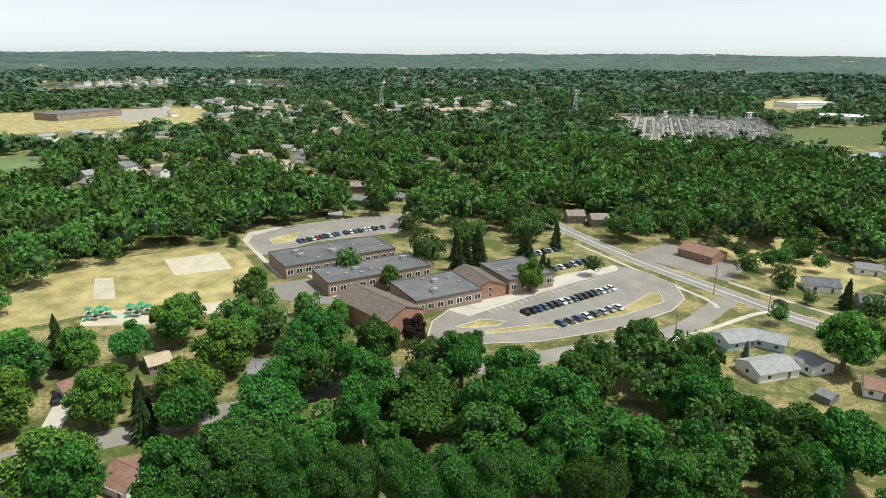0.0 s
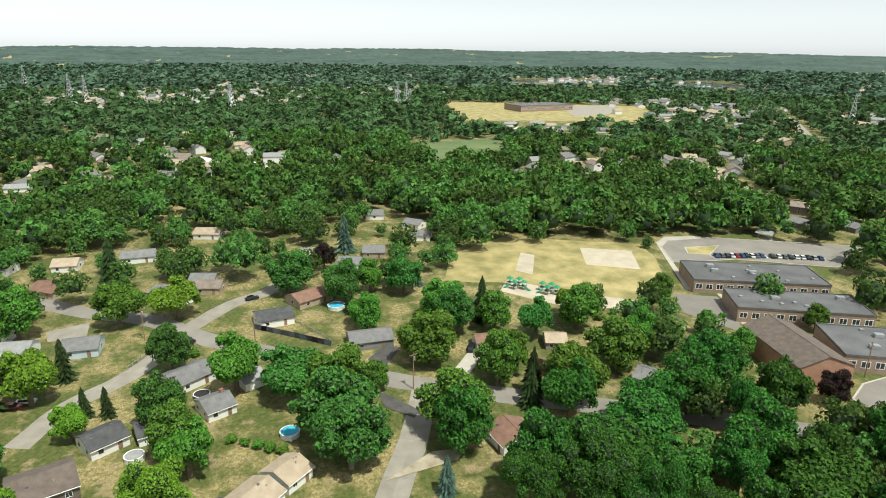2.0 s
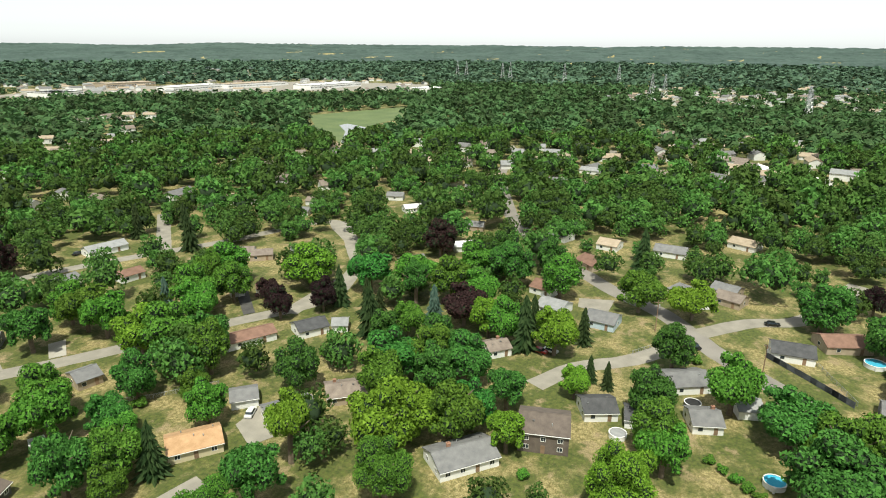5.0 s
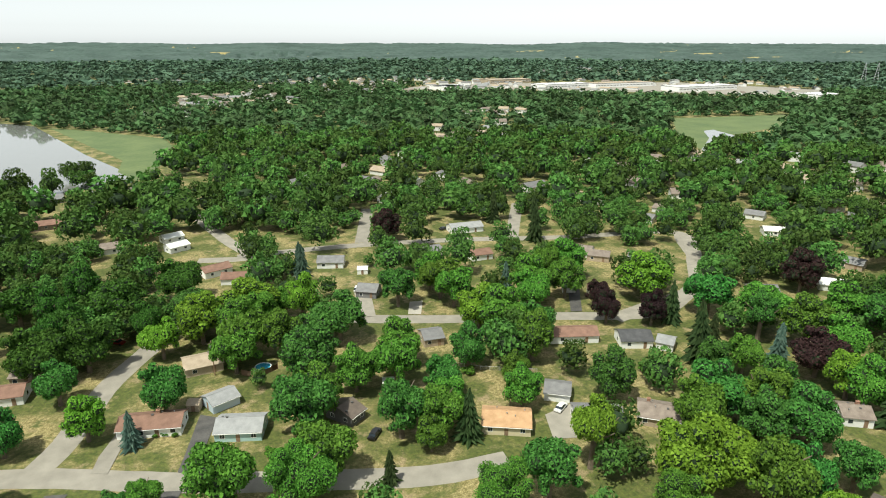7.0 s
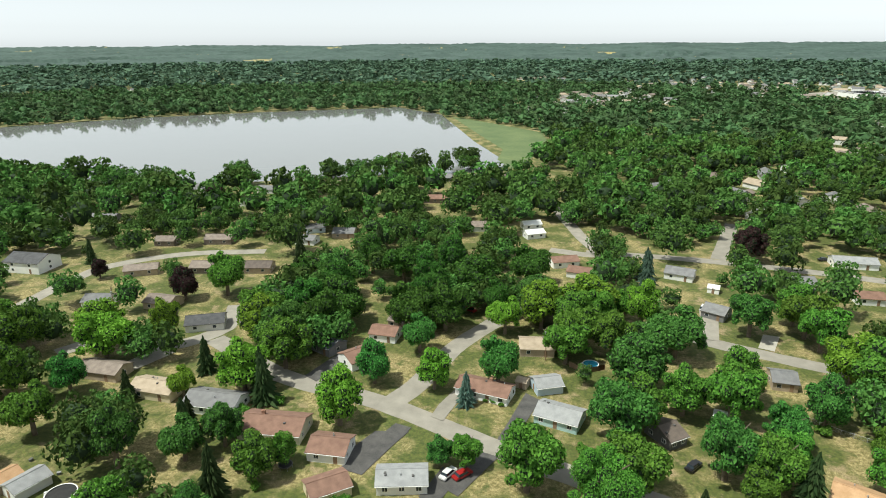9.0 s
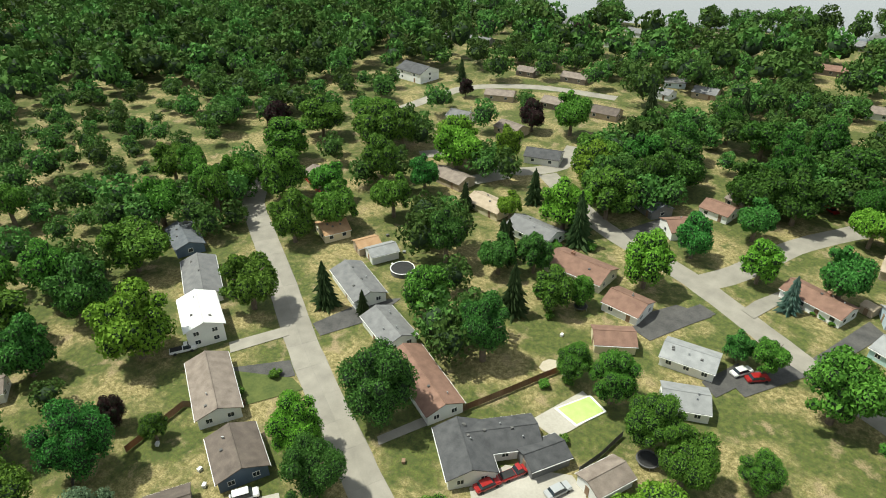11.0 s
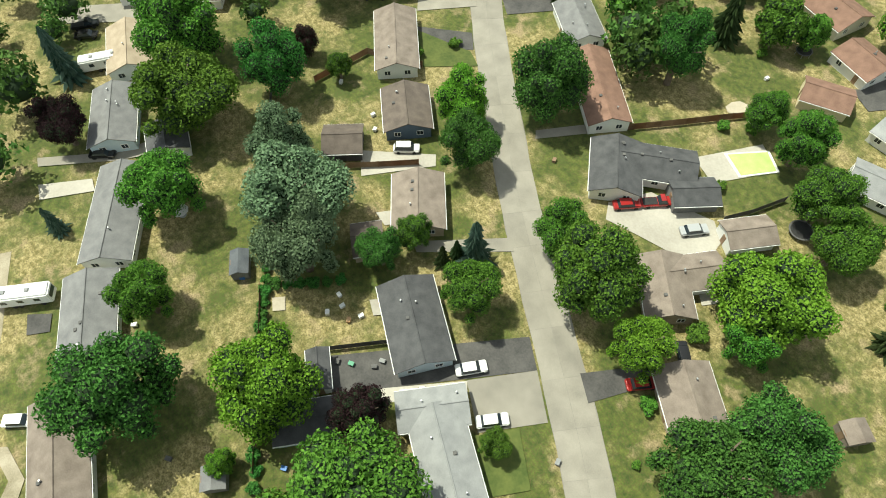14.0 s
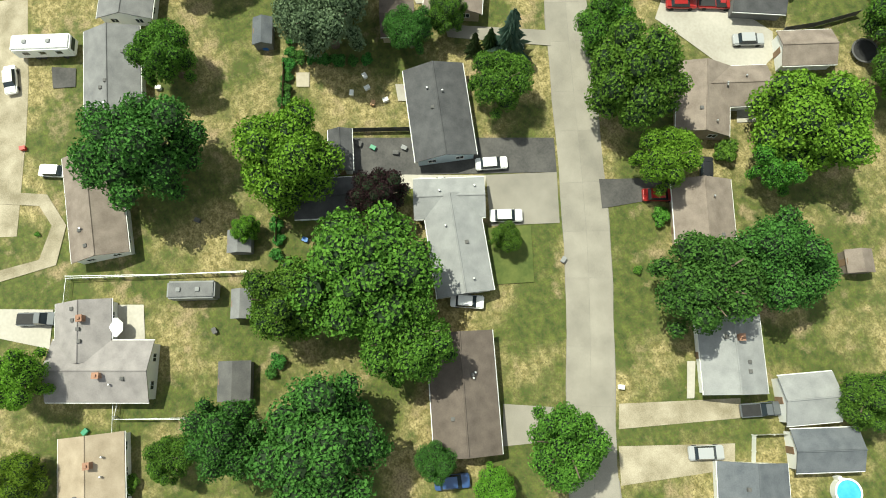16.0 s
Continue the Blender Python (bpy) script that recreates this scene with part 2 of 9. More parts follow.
def thing(name, m, label, category, group="", kind=""):
    ob = new(name)
    ob.matrix_world = m
    ob.empty_display_size = 0.5
    return tagged(ob, label, category, group, kind)


def box(bm, x0, x1, y0, y1, z0, z1, bevel=0.0):
    vs = [bm.verts.new(p) for p in ((x0, y0, z0), (x1, y0, z0), (x1, y1, z0), (x0, y1, z0), (x0, y0, z1), (x1, y0, z1), (x1, y1, z1), (x0, y1, z1))]
    fs = [bm.faces.new([vs[i] for i in f]) for f in ((3, 2, 1, 0), (4, 5, 6, 7), (0, 1, 5, 4), (1, 2, 6, 5), (2, 3, 7, 6), (3, 0, 4, 7))]
    if bevel:
        bmesh.ops.bevel(bm, geom=list({e for f in fs for e in f.edges}), offset=bevel, segments=2, affect="EDGES")
    return bm


def boxed(*a, **k):
    return box(bmesh.new(), *a, **k)


def tube(bm, x, y, z0, z1, r0, r1, seg=8):
    rings = [[bm.verts.new((x + r * math.cos(6.2832 * i / seg), y + r * math.sin(6.2832 * i / seg), z)) for i in range(seg)] for r, z in ((r0, z0), (r1, z1))]
    for i in range(seg):
        bm.faces.new((rings[0][i], rings[0][(i + 1) % seg], rings[1][(i + 1) % seg], rings[1][i]))
    bm.faces.new(rings[1]), bm.faces.new(rings[0][::-1])
    return bm


def limb(bm, a, b, r0, r1, seg=5):
    a, b = Vector(a), Vector(b)
    q = (b - a).to_track_quat("Z", "Y").to_matrix()
    rings = [[bm.verts.new(p + q @ Vector((r * math.cos(6.2832 * i / seg), r * math.sin(6.2832 * i / seg), 0))) for i in range(seg)] for p, r in ((a, r0), (b, r1))]
    for i in range(seg):
        bm.faces.new((rings[0][i], rings[0][(i + 1) % seg], rings[1][(i + 1) % seg], rings[1][i]))
    bm.faces.new(rings[1])
    return bm


def smooth_line(pts, step=4.0):
    """A Catmull-Rom line through the points."""
    p = [Vector((*q, 0)) for q in pts]
    p = [p[0] * 2 - p[1]] + p + [p[-1] * 2 - p[-2]]
    out = []
    for i in range(1, len(p) - 2):
        k = max(2, int((p[i + 1] - p[i]).length / step))
        for j in range(k):
            t = j / k
            out.append(0.5 * (2 * p[i] + (p[i + 1] - p[i - 1]) * t + (2 * p[i - 1] - 5 * p[i] + 4 * p[i + 1] - p[i + 2]) * t * t + (3 * p[i] - p[i - 1] - 3 * p[i + 1] + p[i + 2]) * t ** 3))
    return out + [p[-2]]


# where no tree of the woods may stand: (line points, half width) and polygons
KEEP_LINES, KEEP_AREAS, KEEP_SPOTS, OPEN_GARDENS = [], [], [], []
LEVEL = [0.02]


def next_level():
    LEVEL[0] += 0.0016
    return LEVEL[0]


def strip(line, width, z, thick=0.04, bm=None, ragged=0.0):
    bm = bm or bmesh.new()
    rows = []
    for i, p in enumerate(line):
        d = (line[min(i + 1, len(line) - 1)] - line[max(i - 1, 0)]).normalized()
        s = Vector((-d.y, d.x, 0)) * (width / 2 + random.uniform(-ragged, ragged))
        rows.append([bm.verts.new((p + k).to_tuple()[:2] + (h,)) for k, h in ((s, z - thick), (s, z), (-s, z), (-s, z - thick))])
    for a, b in zip(rows, rows[1:]):
        for i in range(3):
            bm.faces.new((a[i], a[i + 1], b[i + 1], b[i]))
    bmesh.ops.recalc_face_normals(bm, faces=bm.faces)
    return bm


def road(name, width, material, pts, label):
    line = smooth_line(pts)
    KEEP_LINES.append(([(p.x, p.y) for p in line[::2]], width / 2 + (2.5 if "far" not in name else 9)))
    return tagged(new(name, mesh_of(name, strip(line, width, next_level(), ragged=0.12), M[material])), label, "road", kind="structure")


def area(name, material, pts, label, category, kind="structure"):
    z = next_level()
    bm = bmesh.new()
    vs = [bm.verts.new((x, y, z)) for x, y in pts]
    f = bm.faces.new(vs)
    bmesh.ops.triangulate(bm, faces=[f])
    bmesh.ops.recalc_face_normals(bm, faces=bm.faces)
    if sum(f.normal.z for f in bm.faces) < 0:
        bmesh.ops.reverse_faces(bm, faces=bm.faces)
    ex = bmesh.ops.extrude_face_region(bm, geom=list(bm.faces))
    for v in ex["geom"]:
        if isinstance(v, bmesh.types.BMVert):
            v.co.z -= 0.03
    bmesh.ops.recalc_face_normals(bm, faces=bm.faces)
    if material != "dry" or name in ("dry_field", "far_field", "dry_strip"):
        KEEP_AREAS.append([tuple(p) for p in pts])
        if math.hypot(*pts[0]) > 430 and name != "lake":
            for k in (0.05,) if name in ("creek", "gravel_yard", "gravel_strip") else (0.05, 0.10) if math.hypot(*pts[0]) < 1200 else (0.05, 0.10, 0.15):
                KEEP_AREAS.append([(a * (1 - k), b * (1 - k)) for a, b in pts])
    return tagged(new(name, mesh_of(name, bm, M[material])), label, category, kind=kind)


def kerb(pts):
    """A low pale concrete kerb round an area."""
    line = [Vector((*p, 0)) for p in (*pts, pts[0])]
    return tagged(new("kerb", mesh_of("kerb", strip(line, 0.5, LEVEL[0] + 0.13, 0.15), M["pave"])), "low pale concrete kerb", "kerb", kind="structure")


# ---- the ground, one sheet to the horizon ----
bm = bmesh.new()
bmesh.ops.create_circle(bm, cap_ends=True, radius=4900, segments=96)
ground = tagged(new("ground", mesh_of("ground", bm, M["grass"])), "patchy dry summer grass with worn bare soil", "ground", kind="structure")


# ---- houses ----
def gable(L, D, h, rise):
    bm = bmesh.new()
    a, b = L / 2, D / 2
    v = [bm.verts.new(p) for p in ((-a, -b, 0), (a, -b, 0), (a, b, 0), (-a, b, 0), (-a, -b, h), (a, -b, h), (a, b, h), (-a, b, h), (-a, 0, h + rise), (a, 0, h + rise))]
    for f in ((0, 1, 5, 4), (2, 3, 7, 6), (1, 2, 6, 9, 5), (3, 0, 4, 8, 7), (4, 5, 9, 8), (6, 7, 8, 9), (3, 2, 1, 0)):
        bm.faces.new([v[i] for i in f])
    return bm


def gable_roof(L, D, h, rise, over=0.4, thick=0.16):
    bm = bmesh.new()
    a, b = L / 2 + over * 0.7, D / 2 + over
    drop = rise * over / (D / 2)
    prof = [(-b, h - drop), (0, h + rise), (b, h - drop), (b, h - drop + thick), (0, h + rise + thick * 1.15), (-b, h - drop + thick)]
    ends = [[bm.verts.new((x, y, z + 0.01)) for y, z in prof] for x in (-a, a)]
    for i in range(6):
        bm.faces.new((ends[0][i], ends[0][(i + 1) % 6], ends[1][(i + 1) % 6], ends[1][i]))
    for e in (ends[0][::-1], ends[1]):
        bm.faces.new((e[0], e[1], e[4], e[5])), bm.faces.new((e[1], e[2], e[3], e[4]))
    bmesh.ops.recalc_face_normals(bm, faces=bm.faces)
    return bm


def shared_meshes():
    w = bmesh.new()
    for x0, x1, z0, z1 in ((-0.6, 0.6, -0.56, -0.48), (-0.6, 0.6, 0.48, 0.56), (-0.6, -0.52, -0.48, 0.48), (0.52, 0.6, -0.48, 0.48), (-0.03, 0.03, -0.48, 0.48)):
        box(w, x0, x1, -0.06, 0.02, z0, z1)
    frame_mesh = mesh_of("window_frame", w, M["white"])
    pane = mesh_of("pane", boxed(-0.52, 0.52, -0.02, 0.02, -0.48, 0.48), M["glass"])
    door = mesh_of("door", boxed(-0.46, 0.46, -0.07, 0.02, 0.05, 2.05, bevel=0.02), M["wood"])
    gd = bmesh.new()
    for i in range(4):
        box(gd, -1.2, 1.2, -0.07 + 0.005 * (i % 2), 0.02, 0.06 + 0.5 * i, 0.54 + 0.5 * i)
    gdoor = mesh_of("garage_door", gd, M["white"])
    vent = mesh_of("roof_vent", tube(tube(bmesh.new(), 0, 0, -0.3, 0.35, 0.09, 0.09), 0, 0, 0.35, 0.5, 0.17, 0.12), M["steel"])
    boxvent = mesh_of("box_vent", boxed(-0.25, 0.25, -0.25, 0.25, -0.2, 0.22, bevel=0.04), M["dgrey"])
    ch = box(boxed(-0.4, 0.4, -0.35, 0.35, -1, 0.9), -0.46, 0.46, -0.41, 0.41, 0.9, 1.0)
    box(ch, -0.16, 0.16, -0.16, 0.16, 1.0, 1.2)
    chim = mesh_of("chimney", ch, M["brick"])
    return frame_mesh, pane, door, gdoor, vent, boxvent, chim


def whole_window():
    bm = boxed(-0.6, 0.6, -0.04, 0.02, -0.56, 0.56)
    box(bm, -0.52, 0.52, -0.06, -0.03, -0.48, 0.48)
    for f in bm.faces:
        f.material_index = int(f.index > 5 or max(v.co.y for v in f.verts) < -0.045)
    return mesh_of("window", bm, M["white"], M["glass"])


W_WHOLE = whole_window()
W_FRAME, W_PANE, DOOR, G_DOOR, VENT, BOX_VENT, CHIMNEY = shared_meshes()
ROOF_WORDS = {"char": "charcoal", "lgrey": "pale grey", "grey": "grey", "dbrown": "dark brown", "mauve": "mauve grey", "brown": "brown grey",
              "tan": "tan", "slate": "blue grey", "white": "white", "orange": "orange tan", "rbrown": "red brown", "dgrey": "dark grey"}
WALL_WORDS = {"paleblue": "pale blue siding", "white": "white siding", "tan": "tan siding", "dgrey": "dark grey siding", "navy": "dark blue siding",
              "cream": "cream siding", "grey": "grey siding", "red": "red siding", "teal": "pale teal siding", "brown": "brown siding", "dbrown": "dark brown siding",
              "tudor": "half-timbered stucco", "brick": "brick walls"}


def opening(parent, x, y, z, turn, mesh, name):
    ob = new(name, mesh)
    ob.parent = parent
    ob.matrix_basis = pose(x, y, z, 0, 0, turn)
    return ob


def window(parent, x, y, z, turn, split=True):
    w = opening(parent, x, y, z, turn, W_FRAME if split else W_WHOLE, "window")
    if split:
        opening(w, 0, 0, 0, 0, W_PANE, "pane")


def house(x, y, turn, L, D, roof, wall, h=2.5, kind="house"):
    """A gabled house: ridge along its own x, with windows, a door, vents and now and then a chimney."""
    KEEP_SPOTS.append((x, y, max(L, D) * 0.5 + (3.5 if math.hypot(x, y) < 280 else 8)))
    d_ = math.hypot(x, y)
    if 110 < d_ <= 230:
        KEEP_LINES.append(([(x, y), (x - 12 * x / d_, y - 12 * y / d_)], 4.5))
    if d_ > 230:
        KEEP_LINES.append(([(x, y), (x - 26 * x / d_, y - 26 * y / d_)], 6.5))
    rnd = random.Random(int(x * 13 + y * 7))
    rise = D * 0.19
    ob = thing(kind, pose(x, y, 0, 0, 0, turn), "%s %s with a %s shingle roof" % ("low" if h < 3.5 else "two-storey", WALL_WORDS[wall].replace("siding", "sided") + (" detached garage" if kind == "garage" else " house"), ROOF_WORDS[roof]), kind, "houses of the neighbourhood")
    part("wall", gable(L, D, h, rise), M[wall], ob)
    r = part("roof", gable_roof(L, D, h, rise), M[roof], ob)
    if d_ < 300:
        cap = bmesh.new()
        limb(cap, (-L / 2 - 0.28, 0, h + rise + 0.17), (L / 2 + 0.28, 0, h + rise + 0.17), 0.13, 0.13, 6)
        part("ridge_cap", cap, M[roof], r)
    for s in (-1, 1) if math.hypot(x, y) < 150 else ():
        part("gutter", boxed(-L / 2 - 0.28, L / 2 + 0.28, s * (D / 2 + 0.46) - 0.06, s * (D / 2 + 0.46) + 0.06, h - 0.22, h - 0.1), M["white"], ob)
    near = math.hypot(x, y) < 330
    if kind == "garage":
        opening(ob, 0, -D / 2, 0, 0, G_DOOR, "garage_door")
        opening(ob, L / 2, 0, 0, 90, DOOR, "door")
        return ob
    floors = (1.45,) if h < 3.5 else (1.45, 3.6)
    dist = math.hypot(x, y)
    n = max(2, int(L / 3.2)) if dist < 150 else 2 if dist < 300 else 1
    for z in floors:
        for s in (-1, 1):
            for i in range(n):
                px = -L / 2 + L * (i + 0.5) / n
                if z < 2 and s < 0 and i == n // 2 and n > 1:
                    opening(ob, px, s * D / 2, 0, 0, DOOR, "door")
                else:
                    window(ob, px, s * D / 2, z, 0 if s < 0 else 180, dist < 135)
        if near:
            for s in (-1, 1):
                for k in ((-0.25, 0.25) if dist < 150 else (0,)):
                    window(ob, s * L / 2, k * D, z, 90 * s, dist < 135)
    if dist < 170:
        for i in range(rnd.randint(2, 4)):
            px, py = rnd.uniform(-0.4, 0.4) * L, rnd.uniform(-0.3, 0.3) * D
            opening(r, px, py, h + rise * (1 - abs(py) / (D / 2)) + 0.2, 0, rnd.choice((VENT, BOX_VENT)), "roof_vent")
        if rnd.random() < 0.3:
            opening(r, rnd.uniform(-0.3, 0.3) * L, 0.6, h + rise - 0.1, 0, CHIMNEY, "chimney")
    return ob


def garage(x, y, turn, L, D, roof, wall, h=2.4):
    return house(x, y, turn, L, D, roof, wall, h, "garage")


def shed(x, y, turn, L, D, roof):
    KEEP_SPOTS.append((x, y, 3))
    ob = thing("garden_shed", pose(x, y, 0, 0, 0, turn), "small garden shed with a %s gabled roof" % ROOF_WORDS.get(roof, roof), "shed", "garden sheds")
    part("wall", gable(L, D, 1.9, D * 0.22), M[roof if roof != "slate" else "grey"], ob)
    part("roof", gable_roof(L, D, 1.9, D * 0.22, 0.2, 0.1), M[roof], ob)
    opening(ob, 0, -D / 2, 0, 0, DOOR, "door")
    return ob


ROOF_UNITS = [mesh_of("rooftop_unit", boxed(-0.6, 0.6, -0.5, 0.5, 0, 0.5, bevel=0.05), M["lgrey"]), mesh_of("rooftop_unit", boxed(-1.3, 1.3, -0.9, 0.9, 0, 1.1, bevel=0.08), M["steel"])]


def flat_building(x, y, turn, L, D, h, roof, wall, label):
    KEEP_SPOTS.append((x, y, max(L, D) * 0.5 + 3))
    ob = thing("flat_roofed_building", pose(x, y, 0, 0, 0, turn), label, "building")
    part("wall", boxed(-L / 2, L / 2, -D / 2, D / 2, 0, h), M[wall], ob)
    r = part("roof", boxed(-L / 2 + 0.3, L / 2 - 0.3, -D / 2 + 0.3, D / 2 - 0.3, h - 0.05, h + 0.08), M[roof], ob)
    for s in (-1, 1):
        part("parapet", boxed(-L / 2 - 0.1, L / 2 + 0.1, s * D / 2 - 0.15, s * D / 2 + 0.15, h - 0.3, h + 0.35), M["dgrey"], ob)
        part("parapet", boxed(s * L / 2 - 0.15, s * L / 2 + 0.15, -D / 2 + 0.16, D / 2 - 0.16, h - 0.3, h + 0.35), M["dgrey"], ob)
        for i in range(max(2, int(L / 3.5))):
            w = opening(ob, -L / 2 + L * (i + 0.5) / max(2, int(L / 3.5)), s * D / 2, h * 0.5, 0 if s < 0 else 180, W_FRAME, "window")
            w.scale = (2.0, 1, 1.8)
            opening(w, 0, 0, 0, 0, W_PANE, "pane")
    rnd = random.Random(int(x * 3 + y))
    for i in range(min(14, int(L * D / 90))):
        p = part("rooftop_unit", ROOF_UNITS[i % 4 == 0], None, r)
        p.matrix_basis = pose(rnd.uniform(-0.42, 0.42) * L, rnd.uniform(-0.4, 0.4) * D, h + 0.08)
    return ob


# ---- trees ----
def leaf_cloud(rng, lobes, count, size, flat=0.75, wild=0.7, tri=False):
    """Leaf clumps as small folded cards (or single triangles) over the outside of a set of lobes (x, y, z, r)."""
    lob = np.array(lobes)
    w = lob[:, 3] ** 2
    pick = rng.choice(len(lob), count * 2, p=w / w.sum())
    d = rng.normal(size=(count * 2, 3))
    d[:, 2] += 0.45
    d /= np.linalg.norm(d, axis=1)[:, None]
    p = lob[pick, :3] + d * (lob[pick, 3] * rng.uniform(0.8, 1.14, count * 2))[:, None] * (1, 1, flat)
    inside = np.zeros(len(p), bool)
    for x, y, z, r in lobes:
        q = (p - (x, y, z)) / (1, 1, flat)
        inside |= (q * q).sum(1) < (0.8 * r) ** 2
    p, d = p[~inside][:count], d[~inside][:count]
    n = d + rng.normal(size=d.shape) * wild
    n /= np.linalg.norm(n, axis=1)[:, None]
    a = np.cross(n, rng.normal(size=n.shape))
    a /= np.linalg.norm(a, axis=1)[:, None]
    b = np.cross(n, a)
    s = (size * rng.uniform(0.6, 1.35, len(p)))[:, None]
    if tri:
        v = np.stack([p - a * s - b * s * 0.5, p + a * s - b * s * 0.5, p + b * s * 1.05], 1)
        return v.reshape(-1, 3), np.arange(len(p) * 3).reshape(-1, 3)
    v = np.stack([p - a * s, p - b * s * 0.7 + n * s * 0.25, p + a * s, p + b * s * 0.7 + n * s * 0.25], 1)
    return v.reshape(-1, 3), np.arange(len(p) * 4).reshape(-1, 4)


def crown_lobes(rng, n, tall=1.0):
    out = [(0, 0, -0.05, 0.54)]
    for i in range(n):
        a, u = 2.4 * i + rng.uniform(0, 0.6), rng.uniform(-0.6, 0.95)
        r = rng.uniform(0.14, 0.38)
        k = math.sqrt(max(0.04, 1 - u * u)) * (0.98 - r) * rng.uniform(0.65, 1.16)
        out.append((k * math.cos(a), k * math.sin(a), u * 0.7 * tall, r))
    return out


def crown_mesh(name, seed, lobes_n, count, size, tall=1.0, flat=0.85, sprays=False):
    rng = np.random.default_rng(seed)
    lobes = crown_lobes(rng, lobes_n, tall)
    v, f = leaf_cloud(rng, lobes, count, size, flat, 0.72 if sprays else 0.55, not sprays)
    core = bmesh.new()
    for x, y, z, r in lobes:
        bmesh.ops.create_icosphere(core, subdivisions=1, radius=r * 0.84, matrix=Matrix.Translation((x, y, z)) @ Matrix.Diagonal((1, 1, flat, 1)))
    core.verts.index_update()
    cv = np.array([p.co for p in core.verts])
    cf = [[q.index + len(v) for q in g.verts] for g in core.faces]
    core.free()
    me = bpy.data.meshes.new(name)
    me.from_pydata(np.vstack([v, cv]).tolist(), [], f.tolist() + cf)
    # slot 1: the lobe cores, coloured dark to stand for crown shade
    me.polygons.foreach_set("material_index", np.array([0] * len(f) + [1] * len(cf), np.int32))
    return me


def conifer_mesh(name, seed, tiers, per, wide):
    """Drooping, uneven branch fans in whorls on a cone of height 1 and foot radius wide."""
    rng = np.random.default_rng(seed)
    v, f = [], []
    for t in range(tiers):
        z = 0.05 + 0.93 * (t + rng.uniform(-0.3, 0.3)) / tiers
        r = wide * (1 - z) ** 0.75 * (0.86 + 0.2 * math.sin(t * 1.9)) * rng.uniform(0.82, 1.12) + 0.012
        for i in range(per):
            a = 6.2832 * (i + rng.uniform(-0.5, 0.5)) / per + t * 1.3
            k, drop, w = r * rng.uniform(0.5, 1.22), 0.03 + 0.07 * rng.random(), 0.32 * r * 6.28 / per + 0.01
            c, s = math.cos(a), math.sin(a)
            zz = z + rng.uniform(-0.02, 0.02)
            o = len(v)
            v += [(0.1 * k * c, 0.1 * k * s, zz + 0.03), (0.6 * k * c - w * s, 0.6 * k * s + w * c, zz - drop * 0.45), (k * c, k * s, zz - drop),
                  (0.6 * k * c + w * s, 0.6 * k * s - w * c, zz - drop * 0.45), (0.6 * k * c, 0.6 * k * s, zz + 0.03)]
            f += [(o, o + 1, o + 4), (o + 1, o + 2, o + 4), (o + 2, o + 3, o + 4), (o + 3, o, o + 4)]
    o = len(v)
    v += [(0, 0, 0.97)] + [(0.42 * wide * math.cos(i), 0.42 * wide * math.sin(i), 0.06) for i in range(6)]
    f += [(o, o + 1 + i, o + 1 + (i + 1) % 6) for i in range(6)]
    me = bpy.data.meshes.new(name)
    me.from_pydata(v, [], f)
    return me


def trunk_mesh(seed):
    rnd = random.Random(seed)
    bm = bmesh.new()
    limb(bm, (0, 0, -0.1), (0.02, 0.01, 0.55), 0.05, 0.034, 7)
    for i in range(6):
        a = i * 1.05 + rnd.uniform(0, 0.5)
        k = rnd.uniform(0.18, 0.32)
        limb(bm, (0.015, 0.01, 0.36 + 0.03 * i), (k * math.cos(a), k * math.sin(a), 0.62 + rnd.uniform(0, 0.16)), 0.02, 0.006, 5)
    return mesh_of("trunk", bm, M["bark"])


TRUNKS = [trunk_mesh(i) for i in range(3)]
STALK = mesh_of("trunk", limb(bmesh.new(), (0, 0, -0.05), (0, 0, 0.9), 0.022, 0.005, 7), M["bark"])
CROWNS, FIRS = {}, {}
TREE_WORDS = {"leaf": "mid-green broad-leaved tree", "leaf_light": "light yellow-green broad-leaved tree", "leaf_dark": "dark green dense maple tree",
              "leaf_deep": "deep green dense broad-leaved tree", "leaf_purple": "dark purple-leaved maple tree", "leaf_silver": "silvery green loose-crowned tree", "leaf_blue": "blue-green spruce tree",
              "needle": "dark green conifer tree"}


